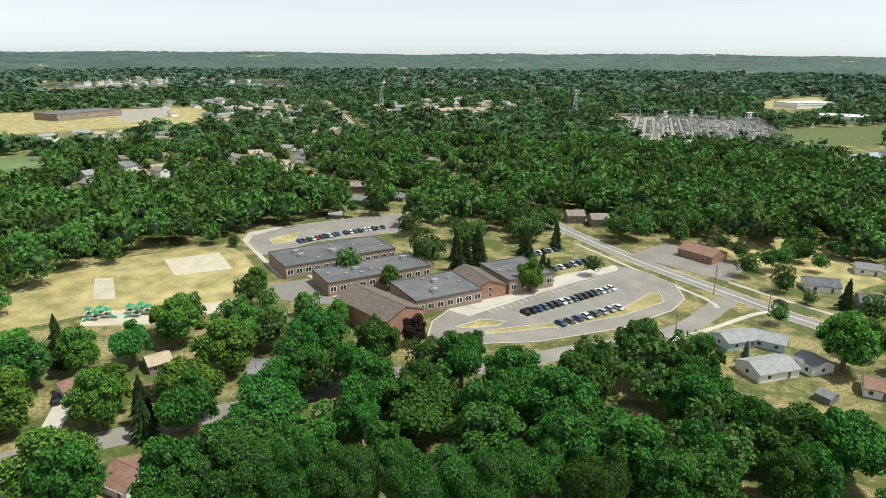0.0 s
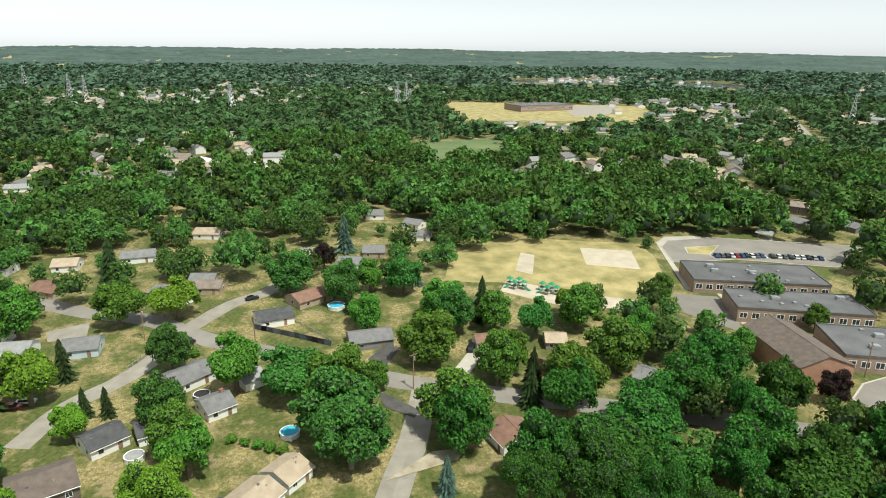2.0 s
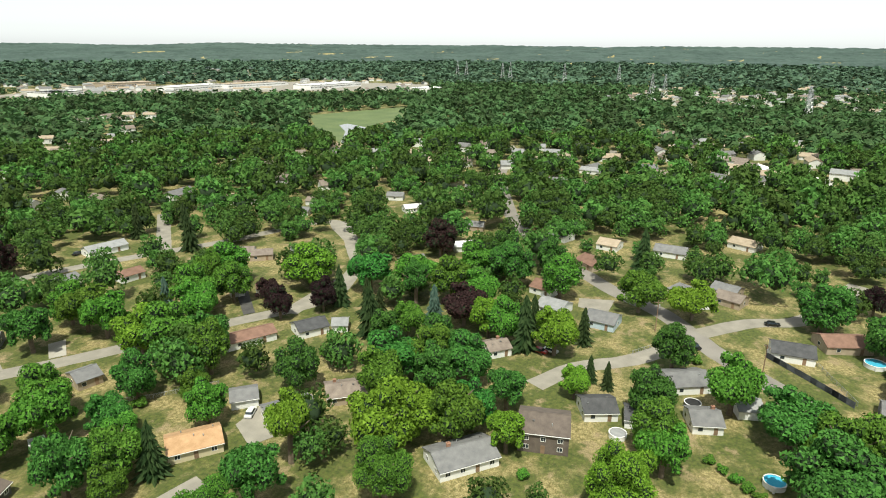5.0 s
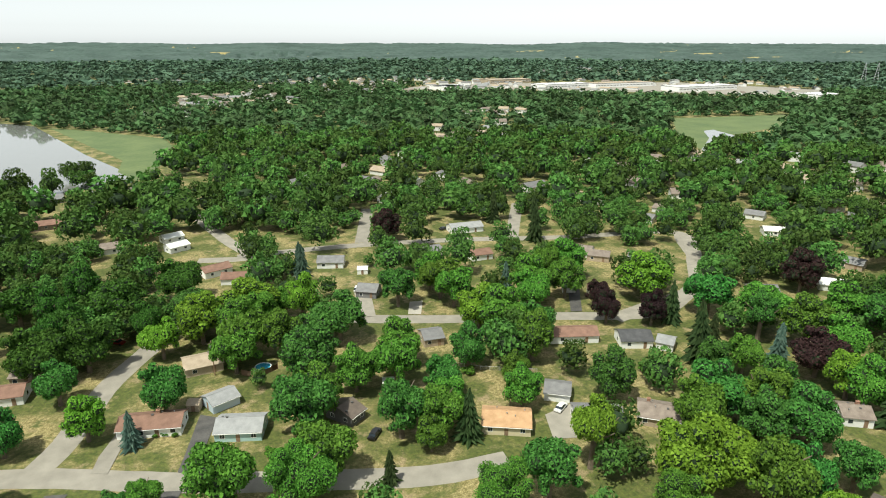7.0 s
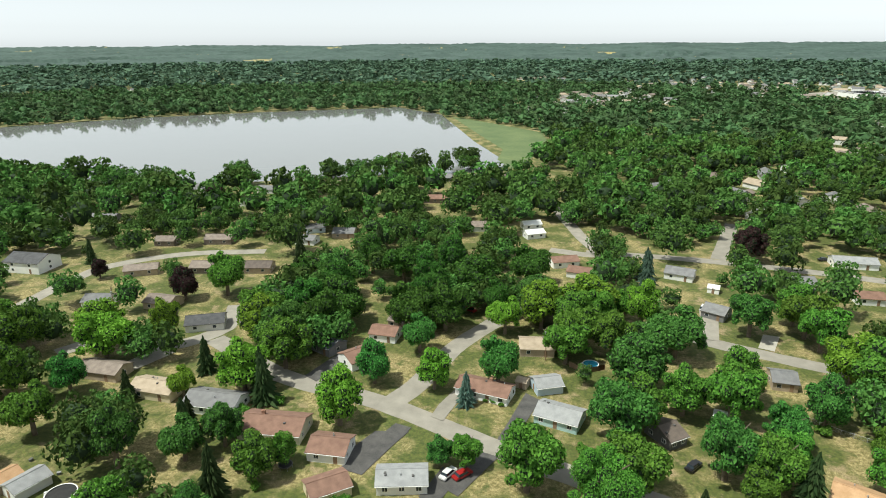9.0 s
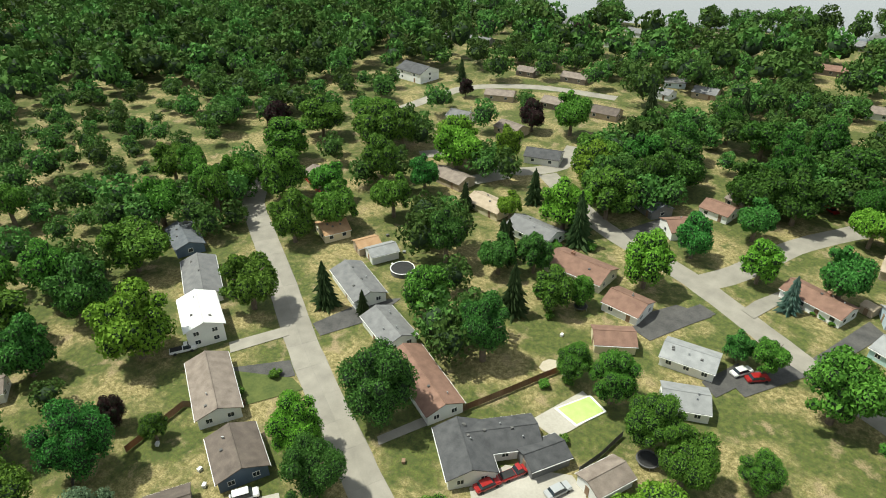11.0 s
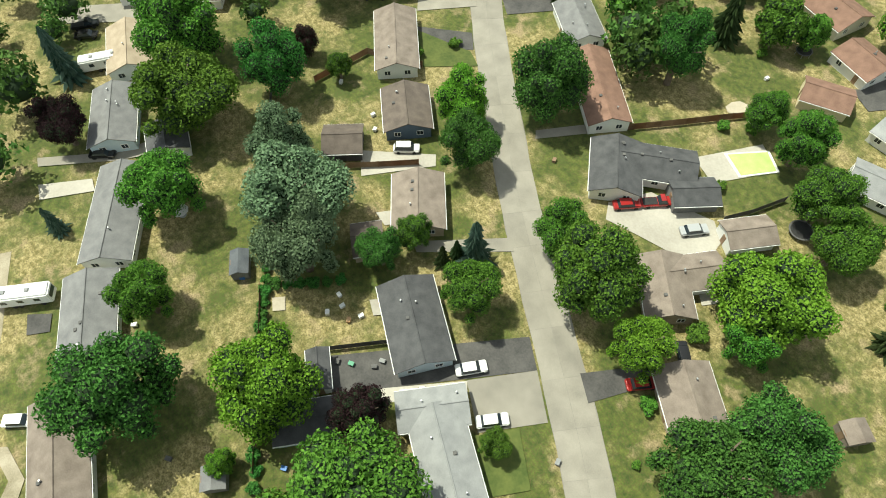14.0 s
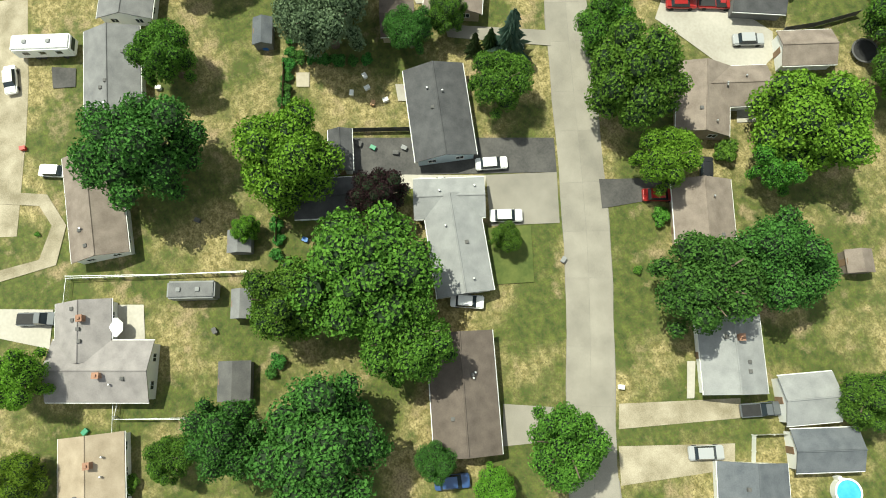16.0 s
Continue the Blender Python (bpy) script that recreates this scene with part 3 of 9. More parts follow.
def tree(x, y, r, h, leaf="leaf"):
    """A tree with its crown of radius r and total height h."""
    KEEP_SPOTS.append((x, y, r + 1.5))
    rnd = random.Random(int(x * 31 + y * 17))
    ob = thing("tree", pose(x, y, 0, 0, 0, rnd.uniform(0, 360)), TREE_WORDS[leaf] + " on a dry lawn", "tree", "trees of the neighbourhood")
    if leaf in ("leaf_blue", "needle"):
        key = (leaf, rnd.randrange(2))
        if key not in FIRS:
            me = conifer_mesh("crown", 5 + key[1], 24, 17, 0.5)
            me.materials.append(M[leaf])
            FIRS[key] = me
        t, c = part("trunk", STALK, None, ob), part("crown", FIRS[key], None, ob)
        t.scale = (h, h, h)
        c.scale = (1.75 * r, 1.75 * r, h)
        return ob
    near = math.hypot(x, y) < 105
    key = (leaf, rnd.randrange(3), near)
    if key not in CROWNS:
        loose = leaf in ("leaf_silver",)
        me = crown_mesh("crown", 20 + key[1], 24 + 4 * key[1], 10000 if near else 4600, 0.028 if near else 0.045, 1.1 if loose else 0.95, sprays=near)
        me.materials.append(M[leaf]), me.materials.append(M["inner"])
        CROWNS[key] = me
    t, c = part("trunk", TRUNKS[rnd.randrange(3)], None, ob), part("crown", CROWNS[key], None, ob)
    t.scale = (h * 0.9, h * 0.9, h)
    half = min(h * 0.46, r * 1.3)
    c.matrix_basis = pose(0, 0, h - half)
    c.scale = (r / 0.98, r / 0.98, half / 0.86)
    return ob


def bush(x, y, r, leaf="leaf"):
    KEEP_SPOTS.append((x, y, r))
    key = (leaf, 9)
    if key not in CROWNS:
        me = crown_mesh("leaves", 77, 8, 900, 0.075, 0.7)
        me.materials.append(M[leaf]), me.materials.append(M["inner"])
        CROWNS[key] = me
    ob = new("bush", CROWNS[key])
    ob.matrix_world = pose(x, y, r * 0.55, 0, 0, x * 40)
    ob.scale = (r, r, r * 0.9)
    return tagged(ob, "rounded garden bush with dense leaves on the lawn", "bush", "garden bushes")


# ---- cars ----
def car_template(colour, long=4.6, van=False, pickup=False):
    ob = thing("car", Matrix.Identity(4), "parked %s %s on the drive" % (colour, "pickup truck" if pickup else "van" if van else "car"), "car", "parked vehicles")
    b, w = bmesh.new(), 0.9
    box(b, -long / 2, long / 2, -w, w, 0.32, 0.95, bevel=0.14)
    part("body", b, CAR[colour], ob)
    x0, x1, top = (-0.45 * long, 0.22 * long, 1.75) if van else (0.0, 0.24 * long, 1.8) if pickup else (-0.34 * long, 0.2 * long, 1.48)
    c = bmesh.new()
    v = [c.verts.new(p) for p in ((x0, -0.84, 0.93), (x1 + 0.35, -0.84, 0.93), (x1 + 0.35, 0.84, 0.93), (x0, 0.84, 0.93),
                                 (x0 + 0.35, -0.68, top), (x1 - 0.25, -0.68, top), (x1 - 0.25, 0.68, top), (x0 + 0.35, 0.68, top))]
    for f in ((3, 2, 1, 0), (0, 1, 5, 4), (1, 2, 6, 5), (2, 3, 7, 6), (3, 0, 4, 7)):
        c.faces.new([v[i] for i in f])
    part("cabin_glass", c, M["glass"], ob)
    part("roof_panel", boxed(x0 + 0.3, x1 - 0.2, -0.7, 0.7, top - 0.03, top + 0.04, bevel=0.03), CAR[colour], ob)
    if pickup:
        part("load_bed", boxed(-long / 2 + 0.15, -0.1, -0.74, 0.74, 0.9, 0.98), M["black"], ob)
    wheel = bmesh.new()
    bmesh.ops.create_cone(wheel, cap_ends=True, segments=12, radius1=0.33, radius2=0.33, depth=0.22, matrix=pose(0, 0, 0, 90))
    wm = mesh_of("wheel", wheel, M["black"])
    for sx in (-0.3, 0.31):
        for sy in (-0.84, 0.84):
            p = part("wheel", wm, None, ob)
            p.matrix_basis = pose(sx * long, sy, 0.33)
    return ob


FLEET = {}


def car(x, y, turn, colour="white", shape="car", z=0.03):
    key = (colour, shape)
    if key not in FLEET:
        FLEET[key] = car_template(colour, 5.4 if shape == "pickup" else 4.6, shape == "van", shape == "pickup")
        FLEET[key].matrix_world = pose(x, y, z, 0, 0, turn)
        return FLEET[key]
    return copy_thing(FLEET[key], pose(x, y, z, 0, 0, turn))


GROVE = []


def grove(x, y, r, h, leaf="leaf"):
    """A tree too far to tell by itself: it joins the belt of garden trees."""
    KEEP_SPOTS.append((x, y, r + 1.5))
    GROVE.append((x, y, r, h))


# ---- garden and street things ----
def stall_lines(a, b, n, half=2.6):
    a, b = Vector((*a, 0)), Vector((*b, 0))
    u = (b - a).normalized()
    s = Vector((-u.y, u.x, 0)) * half
    bm = bmesh.new()
    for i in range(n + 1):
        p = a + (b - a) * i / n
        strip([p - s, p + s], 0.14, 0.185, 0.01, bm)
    return tagged(new("stall_lines", mesh_of("stall_lines", bm, M["paintline"])), "painted white parking stall lines on asphalt", "road marking", kind="stuff")


FENCE = {"wood": ("wood", "weathered red-brown board fence"), "dark": ("dgrey", "dark weathered board fence"), "white": ("white", "white board fence"),
         "blue": ("slate", "blue-grey board fence along a garden"), "link": ("steel", "low galvanised chain-link fence")}


def fence(kind, h, pts):
    material, label = FENCE[kind]
    ob = thing("fence", pose(*pts[0], 0), label + " between gardens", "fence", "garden fences")
    o = Vector((*pts[0], 0))
    post = mesh_of("post", boxed(-0.06, 0.06, -0.06, 0.06, -0.1, h + 0.08), M[material])
    for a, b in zip(pts, pts[1:]):
        a, b = Vector((*a, 0)) - o, Vector((*b, 0)) - o
        n = max(1, round((b - a).length / 2.4))
        turn = math.degrees(math.atan2((b - a).y, (b - a).x))
        w = (b - a).length / n
        bm = bmesh.new()
        k = max(6, int(w / 0.2)) * 2
        cols = [[bm.verts.new((0.06 + (w - 0.12) * (i // 2 if kind != "link" else i / 2) / (k / 2) + (0.012 if i % 2 else 0), 0.02 * (i % 4 > 1), z)) for z in ((0.06, h * 0.5, h - 0.04 * (i % 4 > 1)) if kind != "link" else (0.1, h * 0.35, h * 0.7, h))] for i in range(k + 1)]
        for p_, q_ in zip(cols, cols[1:]):
            for j in range(len(p_) - 1):
                bm.faces.new((p_[j], q_[j], q_[j + 1], p_[j + 1]))
        if kind == "link":
            bmesh.ops.wireframe(bm, faces=list(bm.faces), thickness=0.018, use_boundary=True, use_even_offset=True, use_replace=True)
        else:
            bmesh.ops.solidify(bm, geom=list(bm.faces), thickness=0.025)
        bay = mesh_of("panel", bm, M[material])
        if kind == "link":
            part("rail", limb(bmesh.new(), a + Vector((0, 0, h)), b + Vector((0, 0, h)), 0.045, 0.045, 6), M["steel"], ob)
        for i in range(n + 1):
            p = a + (b - a) * i / n
            opening(ob, p.x, p.y, 0, turn, post, "post")
            if i < n:
                opening(ob, p.x, p.y, 0, turn, bay, "panel")
    return ob


POLE = []


def utility_pole(x, y, turn):
    if POLE:
        return copy_thing(POLE[0], pose(x, y, 0, 0, 0, turn))
    ob = thing("utility_pole", pose(x, y, 0, 0, 0, turn), "tall weathered wooden utility pole with a crossarm", "pole", "utility poles")
    part("shaft", limb(bmesh.new(), (0, 0, -0.5), (0, 0, 10.5), 0.17, 0.11, 8), M["wood"], ob)
    part("crossarm", boxed(-1.2, 1.2, -0.06, 0.06, 9.7, 9.83), M["wood"], ob)
    ins = mesh_of("insulator", tube(bmesh.new(), 0, 0, 0, 0.2, 0.06, 0.04), M["steel"])
    for k in (-1.1, -0.45, 0.45, 1.1):
        part("insulator", ins, None, ob).matrix_basis = pose(k, 0, 9.83)
    part("transformer", tube(bmesh.new(), 0.35, 0, 8.2, 9.1, 0.24, 0.24, 12), M["steel"], ob)
    POLE.append(ob)
    return ob


def ring_wall(r0, r1, z0, z1, seg=28):
    bm = bmesh.new()
    prof = ((r0, z0), (r1, z0), (r1, z1), (r0, z1))
    rows = [[bm.verts.new((r * math.cos(6.2832 * i / seg), r * math.sin(6.2832 * i / seg), z)) for r, z in prof] for i in range(seg)]
    for i in range(seg):
        a, b = rows[i], rows[(i + 1) % seg]
        for k in range(4):
            bm.faces.new((a[k], a[(k + 1) % 4], b[(k + 1) % 4], b[k]))
    bmesh.ops.recalc_face_normals(bm, faces=bm.faces)
    return bm


def round_pool(x, y, r, kind):
    wall, water = {"dark": ("dgrey", "black"), "blue": ("white", "poolblue"), "white": ("white", "lgrey")}[kind]
    ob = thing("above_ground_pool", pose(x, y, 0), "round above-ground pool with a pale rim, %s" % {"dark": "dark cover", "blue": "bright blue water", "white": "pale cover"}[kind], "pool", "garden pools")
    part("wall", ring_wall(r - 0.06, r, 0, 1.2), M[wall], ob)
    part("rim", ring_wall(r - 0.16, r + 0.08, 1.2, 1.26), M["white"], ob)
    part("water", tube(bmesh.new(), 0, 0, 0.02, 1.05, r - 0.07, r - 0.07, 28), M[water], ob)
    part("ladder", boxed(r - 0.1, r + 0.5, -0.25, 0.25, 0, 1.35, bevel=0.03), M["white"], ob)
    return ob


def sunken_pool(pts):
    c = sum((Vector((*p, 0)) for p in pts), Vector()) / len(pts)
    ob = thing("swimming_pool", pose(c.x, c.y, 0.12), "sunken garden pool with a lime-green cover and pale coping", "pool")
    def slab(k, z0, z1):
        bm = bmesh.new()
        lo = [bm.verts.new(((p[0] - c.x) * k, (p[1] - c.y) * k, z0)) for p in pts]
        hi = [bm.verts.new((v.co.x, v.co.y, z1)) for v in lo]
        bm.faces.new(hi), bm.faces.new(lo[::-1])
        for i in range(len(pts)):
            j = (i + 1) % len(pts)
            bm.faces.new((lo[i], lo[j], hi[j], hi[i]))
        bmesh.ops.recalc_face_normals(bm, faces=bm.faces)
        return bm
    part("coping", slab(1.12, -0.1, 0.1), M["white"], ob)
    part("cover", slab(0.98, 0.02, 0.16), M["poolgreen"], ob)
    return ob


def trampoline(x, y, r):
    ob = thing("trampoline", pose(x, y, 0), "round black garden trampoline on steel legs", "trampoline", "garden trampolines")
    part("mat", tube(bmesh.new(), 0, 0, 0.82, 0.85, r * 0.86, r * 0.86, 24), M["black"], ob)
    part("rim_pad", ring_wall(r * 0.87, r, 0.8, 0.88), M["dgrey"], ob)
    for i in range(6):
        a = i * 1.047
        part("leg", tube(bmesh.new(), r * 0.95 * math.cos(a), r * 0.95 * math.sin(a), 0, 0.82, 0.03, 0.03, 6), M["steel"], ob)
    return ob


def travel_trailer(x, y, turn, L, w, colour):
    L = max(5.5, min(L, 10))
    ob = thing("travel_trailer", pose(x, y, 0.02, 0, 0, turn), "%s parked on the drive" % ("long white motor home with dark windows" if colour == "white" else "grey tarpaulin-covered trailer"), "trailer", "parked trailers")
    part("body", boxed(-L / 2, L / 2, -w / 2, w / 2, 0.55, 3.0, bevel=0.22), M["white" if colour == "white" else "lgrey"], ob)
    part("roof_panel", boxed(-L / 2 + 0.3, L / 2 - 0.3, -w / 2 + 0.25, w / 2 - 0.25, 2.98, 3.05), M["white" if colour == "white" else "grey"], ob)
    for k in (-0.25, 0.15):
        part("roof_vent", boxed(k * L - 0.3, k * L + 0.3, -0.3, 0.3, 3.04, 3.25, bevel=0.04), M["lgrey"], ob)
    if colour == "white":
        for s in (-1, 1):
            for k in (-0.28, 0.0, 0.28):
                part("window", boxed(k * L - 0.45, k * L + 0.45, s * w / 2 - 0.02, s * w / 2 + 0.02, 1.6, 2.3), M["glass"], ob)
        part("windscreen", boxed(L / 2 - 0.02, L / 2 + 0.02, -w * 0.38, w * 0.38, 1.5, 2.4), M["glass"], ob)
    for kx in (-0.18, -0.08, 0.3):
        for s in (-1, 1):
            bm = bmesh.new()
            bmesh.ops.create_cone(bm, cap_ends=True, segments=12, radius1=0.36, radius2=0.36, depth=0.22, matrix=pose(kx * L, s * (w / 2 - 0.15), 0.36, 90))
            part("wheel", bm, M["black"], ob)
    return ob


def pylon(x, y, h):
    ob = thing("transmission_tower", pose(x, y, 0, 0, 0, 35), "steel lattice power transmission tower above the trees", "tower", "transmission towers")
    w = h * 0.11
    for sx in (-1, 1):
        for sy in (-1, 1):
            part("leg", limb(bmesh.new(), (sx * w, sy * w, 0), (sx * 0.5, sy * 0.5, h), 0.28, 0.2, 5), M["steel"], ob)
    br = bmesh.new()
    n = 8
    for i in range(n):
        z0, z1 = h * i / n, h * (i + 1) / n
        a, b = w + (0.5 - w) * i / n, w + (0.5 - w) * (i + 1) / n
        for p, q in (((-a, -a, z0), (b, -b, z1)), ((a, -a, z0), (-b, -b, z1)), ((-a, a, z0), (b, b, z1)), ((a, a, z0), (-b, b, z1)), ((-a, -a, z0), (-b, b, z1)), ((a, -a, z0), (b, b, z1))):
            limb(br, p, q, 0.14, 0.14, 4)
    part("bracing", br, M["steel"], ob)
    for k in (0.72, 0.84, 0.95):
        part("crossarm", limb(limb(bmesh.new(), (0, 0, h * k), (h * 0.13, 0, h * k), 0.3, 0.12, 4), (0, 0, h * k), (-h * 0.13, 0, h * k), 0.3, 0.12, 4), M["steel"], ob)
    return ob


GANTRY = []


def switchyard_gantry(x, y, turn):
    if GANTRY:
        return copy_thing(GANTRY[0], pose(x, y, 0, 0, 0, turn))
    ob = thing("switchyard_gantry", pose(x, y, 0, 0, 0, turn), "tall galvanised steel gantry on pale gravel in a switchyard", "gantry", "switchyard gantries")
    for k in (-7, 7):
        part("post", limb(bmesh.new(), (k, 0, 0), (k, 0, 13), 0.5, 0.3, 6), M["steel"], ob)
    part("beam", boxed(-7.5, 7.5, -0.4, 0.4, 12.2, 13.0), M["steel"], ob)
    GANTRY.append(ob)
    return ob


def switchgear(corner, u, v, rows, cols):
    """Rows of breakers, supports and bus bars between the gantries, too many to count."""
    gen = random.Random(8)
    bm = bmesh.new()
    for i in range(rows):
        for j in range(cols):
            x, y = corner[0] + u[0] * i / rows + v[0] * j / cols, corner[1] + u[1] * i / rows + v[1] * j / cols
            h = gen.uniform(2.5, 6.5)
            if gen.random() < 0.25:
                box(bm, x - 2.2, x + 2.2, y - 1.8, y + 1.8, 0, h * 0.7)
            limb(bm, (x - 1.5, y, 0), (x - 1.5, y, h), 0.35, 0.25, 5), limb(bm, (x + 3.5, y, 0), (x + 3.5, y, h), 0.35, 0.25, 5)
            box(bm, x - 2.0, x + 4.0, y - 0.3, y + 0.3, h, h + 0.5)
    return tagged(new("switchgear", mesh_of("switchgear", bm, M["lgrey"])), "rows of pale grey switchgear on gravel", "switchgear", kind="stuff")


HAMLETS = []


def hamlet(x, y, spread, n):
    """Far rooftops among the trees, in a loose cluster."""
    gen = random.Random(int(x + 3 * y))
    d = math.hypot(x, y)
    for i in range(n):
        px, py = x + gen.uniform(-1, 1) * spread, y + gen.uniform(-1, 1) * spread
        if math.hypot(px, py) < 330 or any((px - q[0]) ** 2 + (py - q[1]) ** 2 < 400 for q in HAMLETS):
            continue
        HAMLETS.append((px, py, gen.uniform(0, 180), gen.uniform(10, 17) * (1 if d < 900 else 1.3), gen.uniform(8, 10), gen.random()))
        KEEP_LINES.append(([(px, py), (px * 0.94, py * 0.94)], 7.5))


def play_structure(x, y):
    ob = thing("play_structure", pose(x, y, 0, 0, 0, 30), "green plastic climbing structure with slides on sand", "playground", "play structures")
    for i, (px, py) in enumerate(((-3, 0), (0, 1.5), (3, 0), (0.5, -2.2))):
        part("deck", boxed(px - 0.9, px + 0.9, py - 0.9, py + 0.9, 1.3, 1.45), M["dgrey"], ob)
        for sx in (-0.85, 0.85):
            for sy in (-0.85, 0.85):
                part("post", tube(bmesh.new(), px + sx, py + sy, 0, 2.9, 0.06, 0.06, 6), M["greenplay"], ob)
        r = bmesh.new()
        bmesh.ops.create_cone(r, cap_ends=True, segments=4, radius1=1.6, radius2=0.1, depth=0.9, matrix=pose(px, py, 3.3, 0, 0, 45))
        part("canopy", r, M["greenplay"], ob)
    for a in (0, 120, 240):
        c, s = math.cos(radians(a)), math.sin(radians(a))
        part("slide", limb(bmesh.new(), (3 * c, 2 * s, 1.4), (6 * c, 4.5 * s, 0.15), 0.35, 0.35, 6), M["greenplay"], ob)
    return ob


def picnic_shelter(x, y):
    ob = thing("picnic_shelter", pose(x, y, 0, 0, 0, 25), "open picnic shelter with a pale hipped roof on posts", "shelter")
    for sx in (-3, 3):
        for sy in (-2, 2):
            part("post", boxed(sx - 0.12, sx + 0.12, sy - 0.12, sy + 0.12, 0, 2.7), M["wood"], ob)
    part("roof", gable_roof(7, 5, 2.6, 1.1, 0.5), M["lgrey"], ob)
    part("floor_slab", boxed(-3.6, 3.6, -2.6, 2.6, 0, 0.08), M["pave"], ob)
    return ob


def patio_umbrella(x, y):
    ob = thing("patio_umbrella", pose(x, y, 0.1), "white patio umbrella over a garden table", "umbrella", "patio umbrellas")
    part("pole", tube(bmesh.new(), 0, 0, 0, 2.4, 0.03, 0.03, 6), M["steel"], ob)
    c = bmesh.new()
    bmesh.ops.create_cone(c, cap_ends=True, segments=8, radius1=1.4, radius2=0.05, depth=0.5, matrix=pose(0, 0, 2.35))
    part("canopy", c, M["white"], ob)
    part("tabletop", tube(bmesh.new(), 0, 0, 0.7, 0.74, 0.6, 0.6, 12), M["lgrey"], ob)
    return ob


BOXES = {}


def garden_box(x, y, tone):
    """A small garden chest or bin with a lid."""
    turn = (x * 53 + y * 17) % 180
    if tone in BOXES:
        return copy_thing(BOXES[tone], pose(x, y, 0, 0, 0, turn))
    ob = thing("garden_box", pose(x, y, 0, 0, 0, turn), "small garden storage box with a lid on the lawn", "box", "garden boxes")
    part("body", boxed(-0.4, 0.4, -0.28, 0.28, 0, 0.55, bevel=0.04), M[tone], ob)
    part("lid", boxed(-0.43, 0.43, -0.31, 0.31, 0.55, 0.62, bevel=0.02), M[tone], ob)
    BOXES[tone] = ob
    return ob


# ---- roads ----
road("street_a", 6.6, "asph", [(-137.9, 43.8), (-117.1, 34.6), (-99.9, 25.2), (-31.5, -9.0), (-23.9, -12.2), (2.7, -26.7), (38.2, -43.0), (55.3, -51.8), (79.0, -64.7), (103.7, -79.9), (140.4, -101.9), (145.2, -107.6), (172.0, -116.2)], "worn pale concrete street with cracks and stains")
road("road_main", 8.5, "asph", [(34.9, 209.3), (17.8, 216.0), (-8.3, 224.8), (-29.3, 235.3), (-62.2, 251.2), (-100.6, 274.8), (-144.5, 304.5), (-189.0, 325.5), (-258.7, 382.4)], "grey asphalt road with faded lines")
road("road_elm", 7.5, "asph", [(-28.3, 229.4), (-37.7, 189.2), (-60.3, 157.9), (-76.4, 136.8), (-93.5, 120.7), (-138.7, 45.3), (-159.3, 21.0), (-183.1, -8.0), (-205.0, -27.7), (-222.9, -54.3), (-276.1, -107.5), (-340.6, -144.9), (-402.8, -174.2), (-455.7, -185.3), (-514.3, -215.8)], "grey asphalt road with faded lines")
road("lane_a", 6.5, "conc", [(-195.0, -14.9), (-210.9, -2.1), (-224.3, 14.4), (-268.1, 30.8)], "worn pale concrete street with cracks and stains")
road("lane_b", 6.5, "conc", [(78.1, -170.8), (50.3, -149.5), (20.3, -136.7), (-7.8, -119.4), (-32.7, -106.4), (-53.9, -96.2), (-71.3, -92.2)], "worn pale concrete street with cracks and stains")
road("lane_c", 6.5, "conc", [(19.4, -135.9), (12.6, -146.7), (4.4, -166.6), (-5.8, -182.6), (-19.5, -198.9), (-33.0, -199.5)], "worn pale concrete street with cracks and stains")
road("lane_d", 6.2, "conc", [(-54.9, -186.9), (-72.5, -175.6), (-89.8, -165.6), (-101.6, -159.6), (-124.6, -148.8), (-157.4, -133.1), (-182.2, -139.1), (-206.2, -152.6), (-230.0, -181.4), (-237.3, -197.7), (-188.8, -214.4), (-140.7, -236.2), (-92.0, -252.0), (-49.7, -259.8)], "worn pale concrete street with cracks and stains")
road("lane_e", 6.2, "conc", [(-39.5, -394.8), (-43.2, -355.0), (-50.4, -286.7), (-53.8, -257.5), (-34.3, -262.7)], "worn pale concrete street with cracks and stains")
road("lane_f", 6.2, "conc", [(-102.9, -252.5), (-128.7, -307.2)], "worn pale concrete street with cracks and stains")
road("lane_g", 6.2, "conc", [(-167.0, -226.5), (-207.1, -277.8)], "worn pale concrete street with cracks and stains")
road("lane_h", 6.2, "conc", [(157.5, -184.2), (153.9, -218.9), (147.4, -235.4), (123.4, -250.9), (90.1, -256.0)], "worn pale concrete street with cracks and stains")
road("lane_i", 6.2, "conc", [(121.4, -159.5), (109.1, -171.4), (90.0, -165.7), (77.7, -178.9), (80.8, -197.1)], "worn pale concrete street with cracks and stains")
road("lane_j", 6.5, "conc", [(-143.9, -135.7), (-161.7, -137.6), (-188.2, -141.0), (-208.5, -157.1), (-239.3, -188.6), (-229.2, -206.3)], "worn pale concrete street with cracks and stains")
road("lane_k", 6.0, "conc", [(-414.5, -95.8), (-534.5, -130.6)], "worn pale concrete street with cracks and stains")
road("lane_l", 6.0, "conc", [(133.0, 7.6), (162.6, -7.2), (196.9, -25.8)], "worn pale concrete street with cracks and stains")
road("lane_m", 5.0, "gravel", [(77.6, 33.1), (59.6, 39.3), (42.2, 46.9)], "worn pale concrete street with cracks and stains")
road("far_road", 9, "conc", [(-462.3, 538.4), (-651.7, 703.5), (-823.1, 810.8)], "worn pale concrete street with cracks and stains")
road("lane_n", 6.0, "conc", [(-183.6, -19.3), (-167.2, -29.2), (-155.2, -41.4), (-140.5, -48.1)], "worn pale concrete street with cracks and stains")
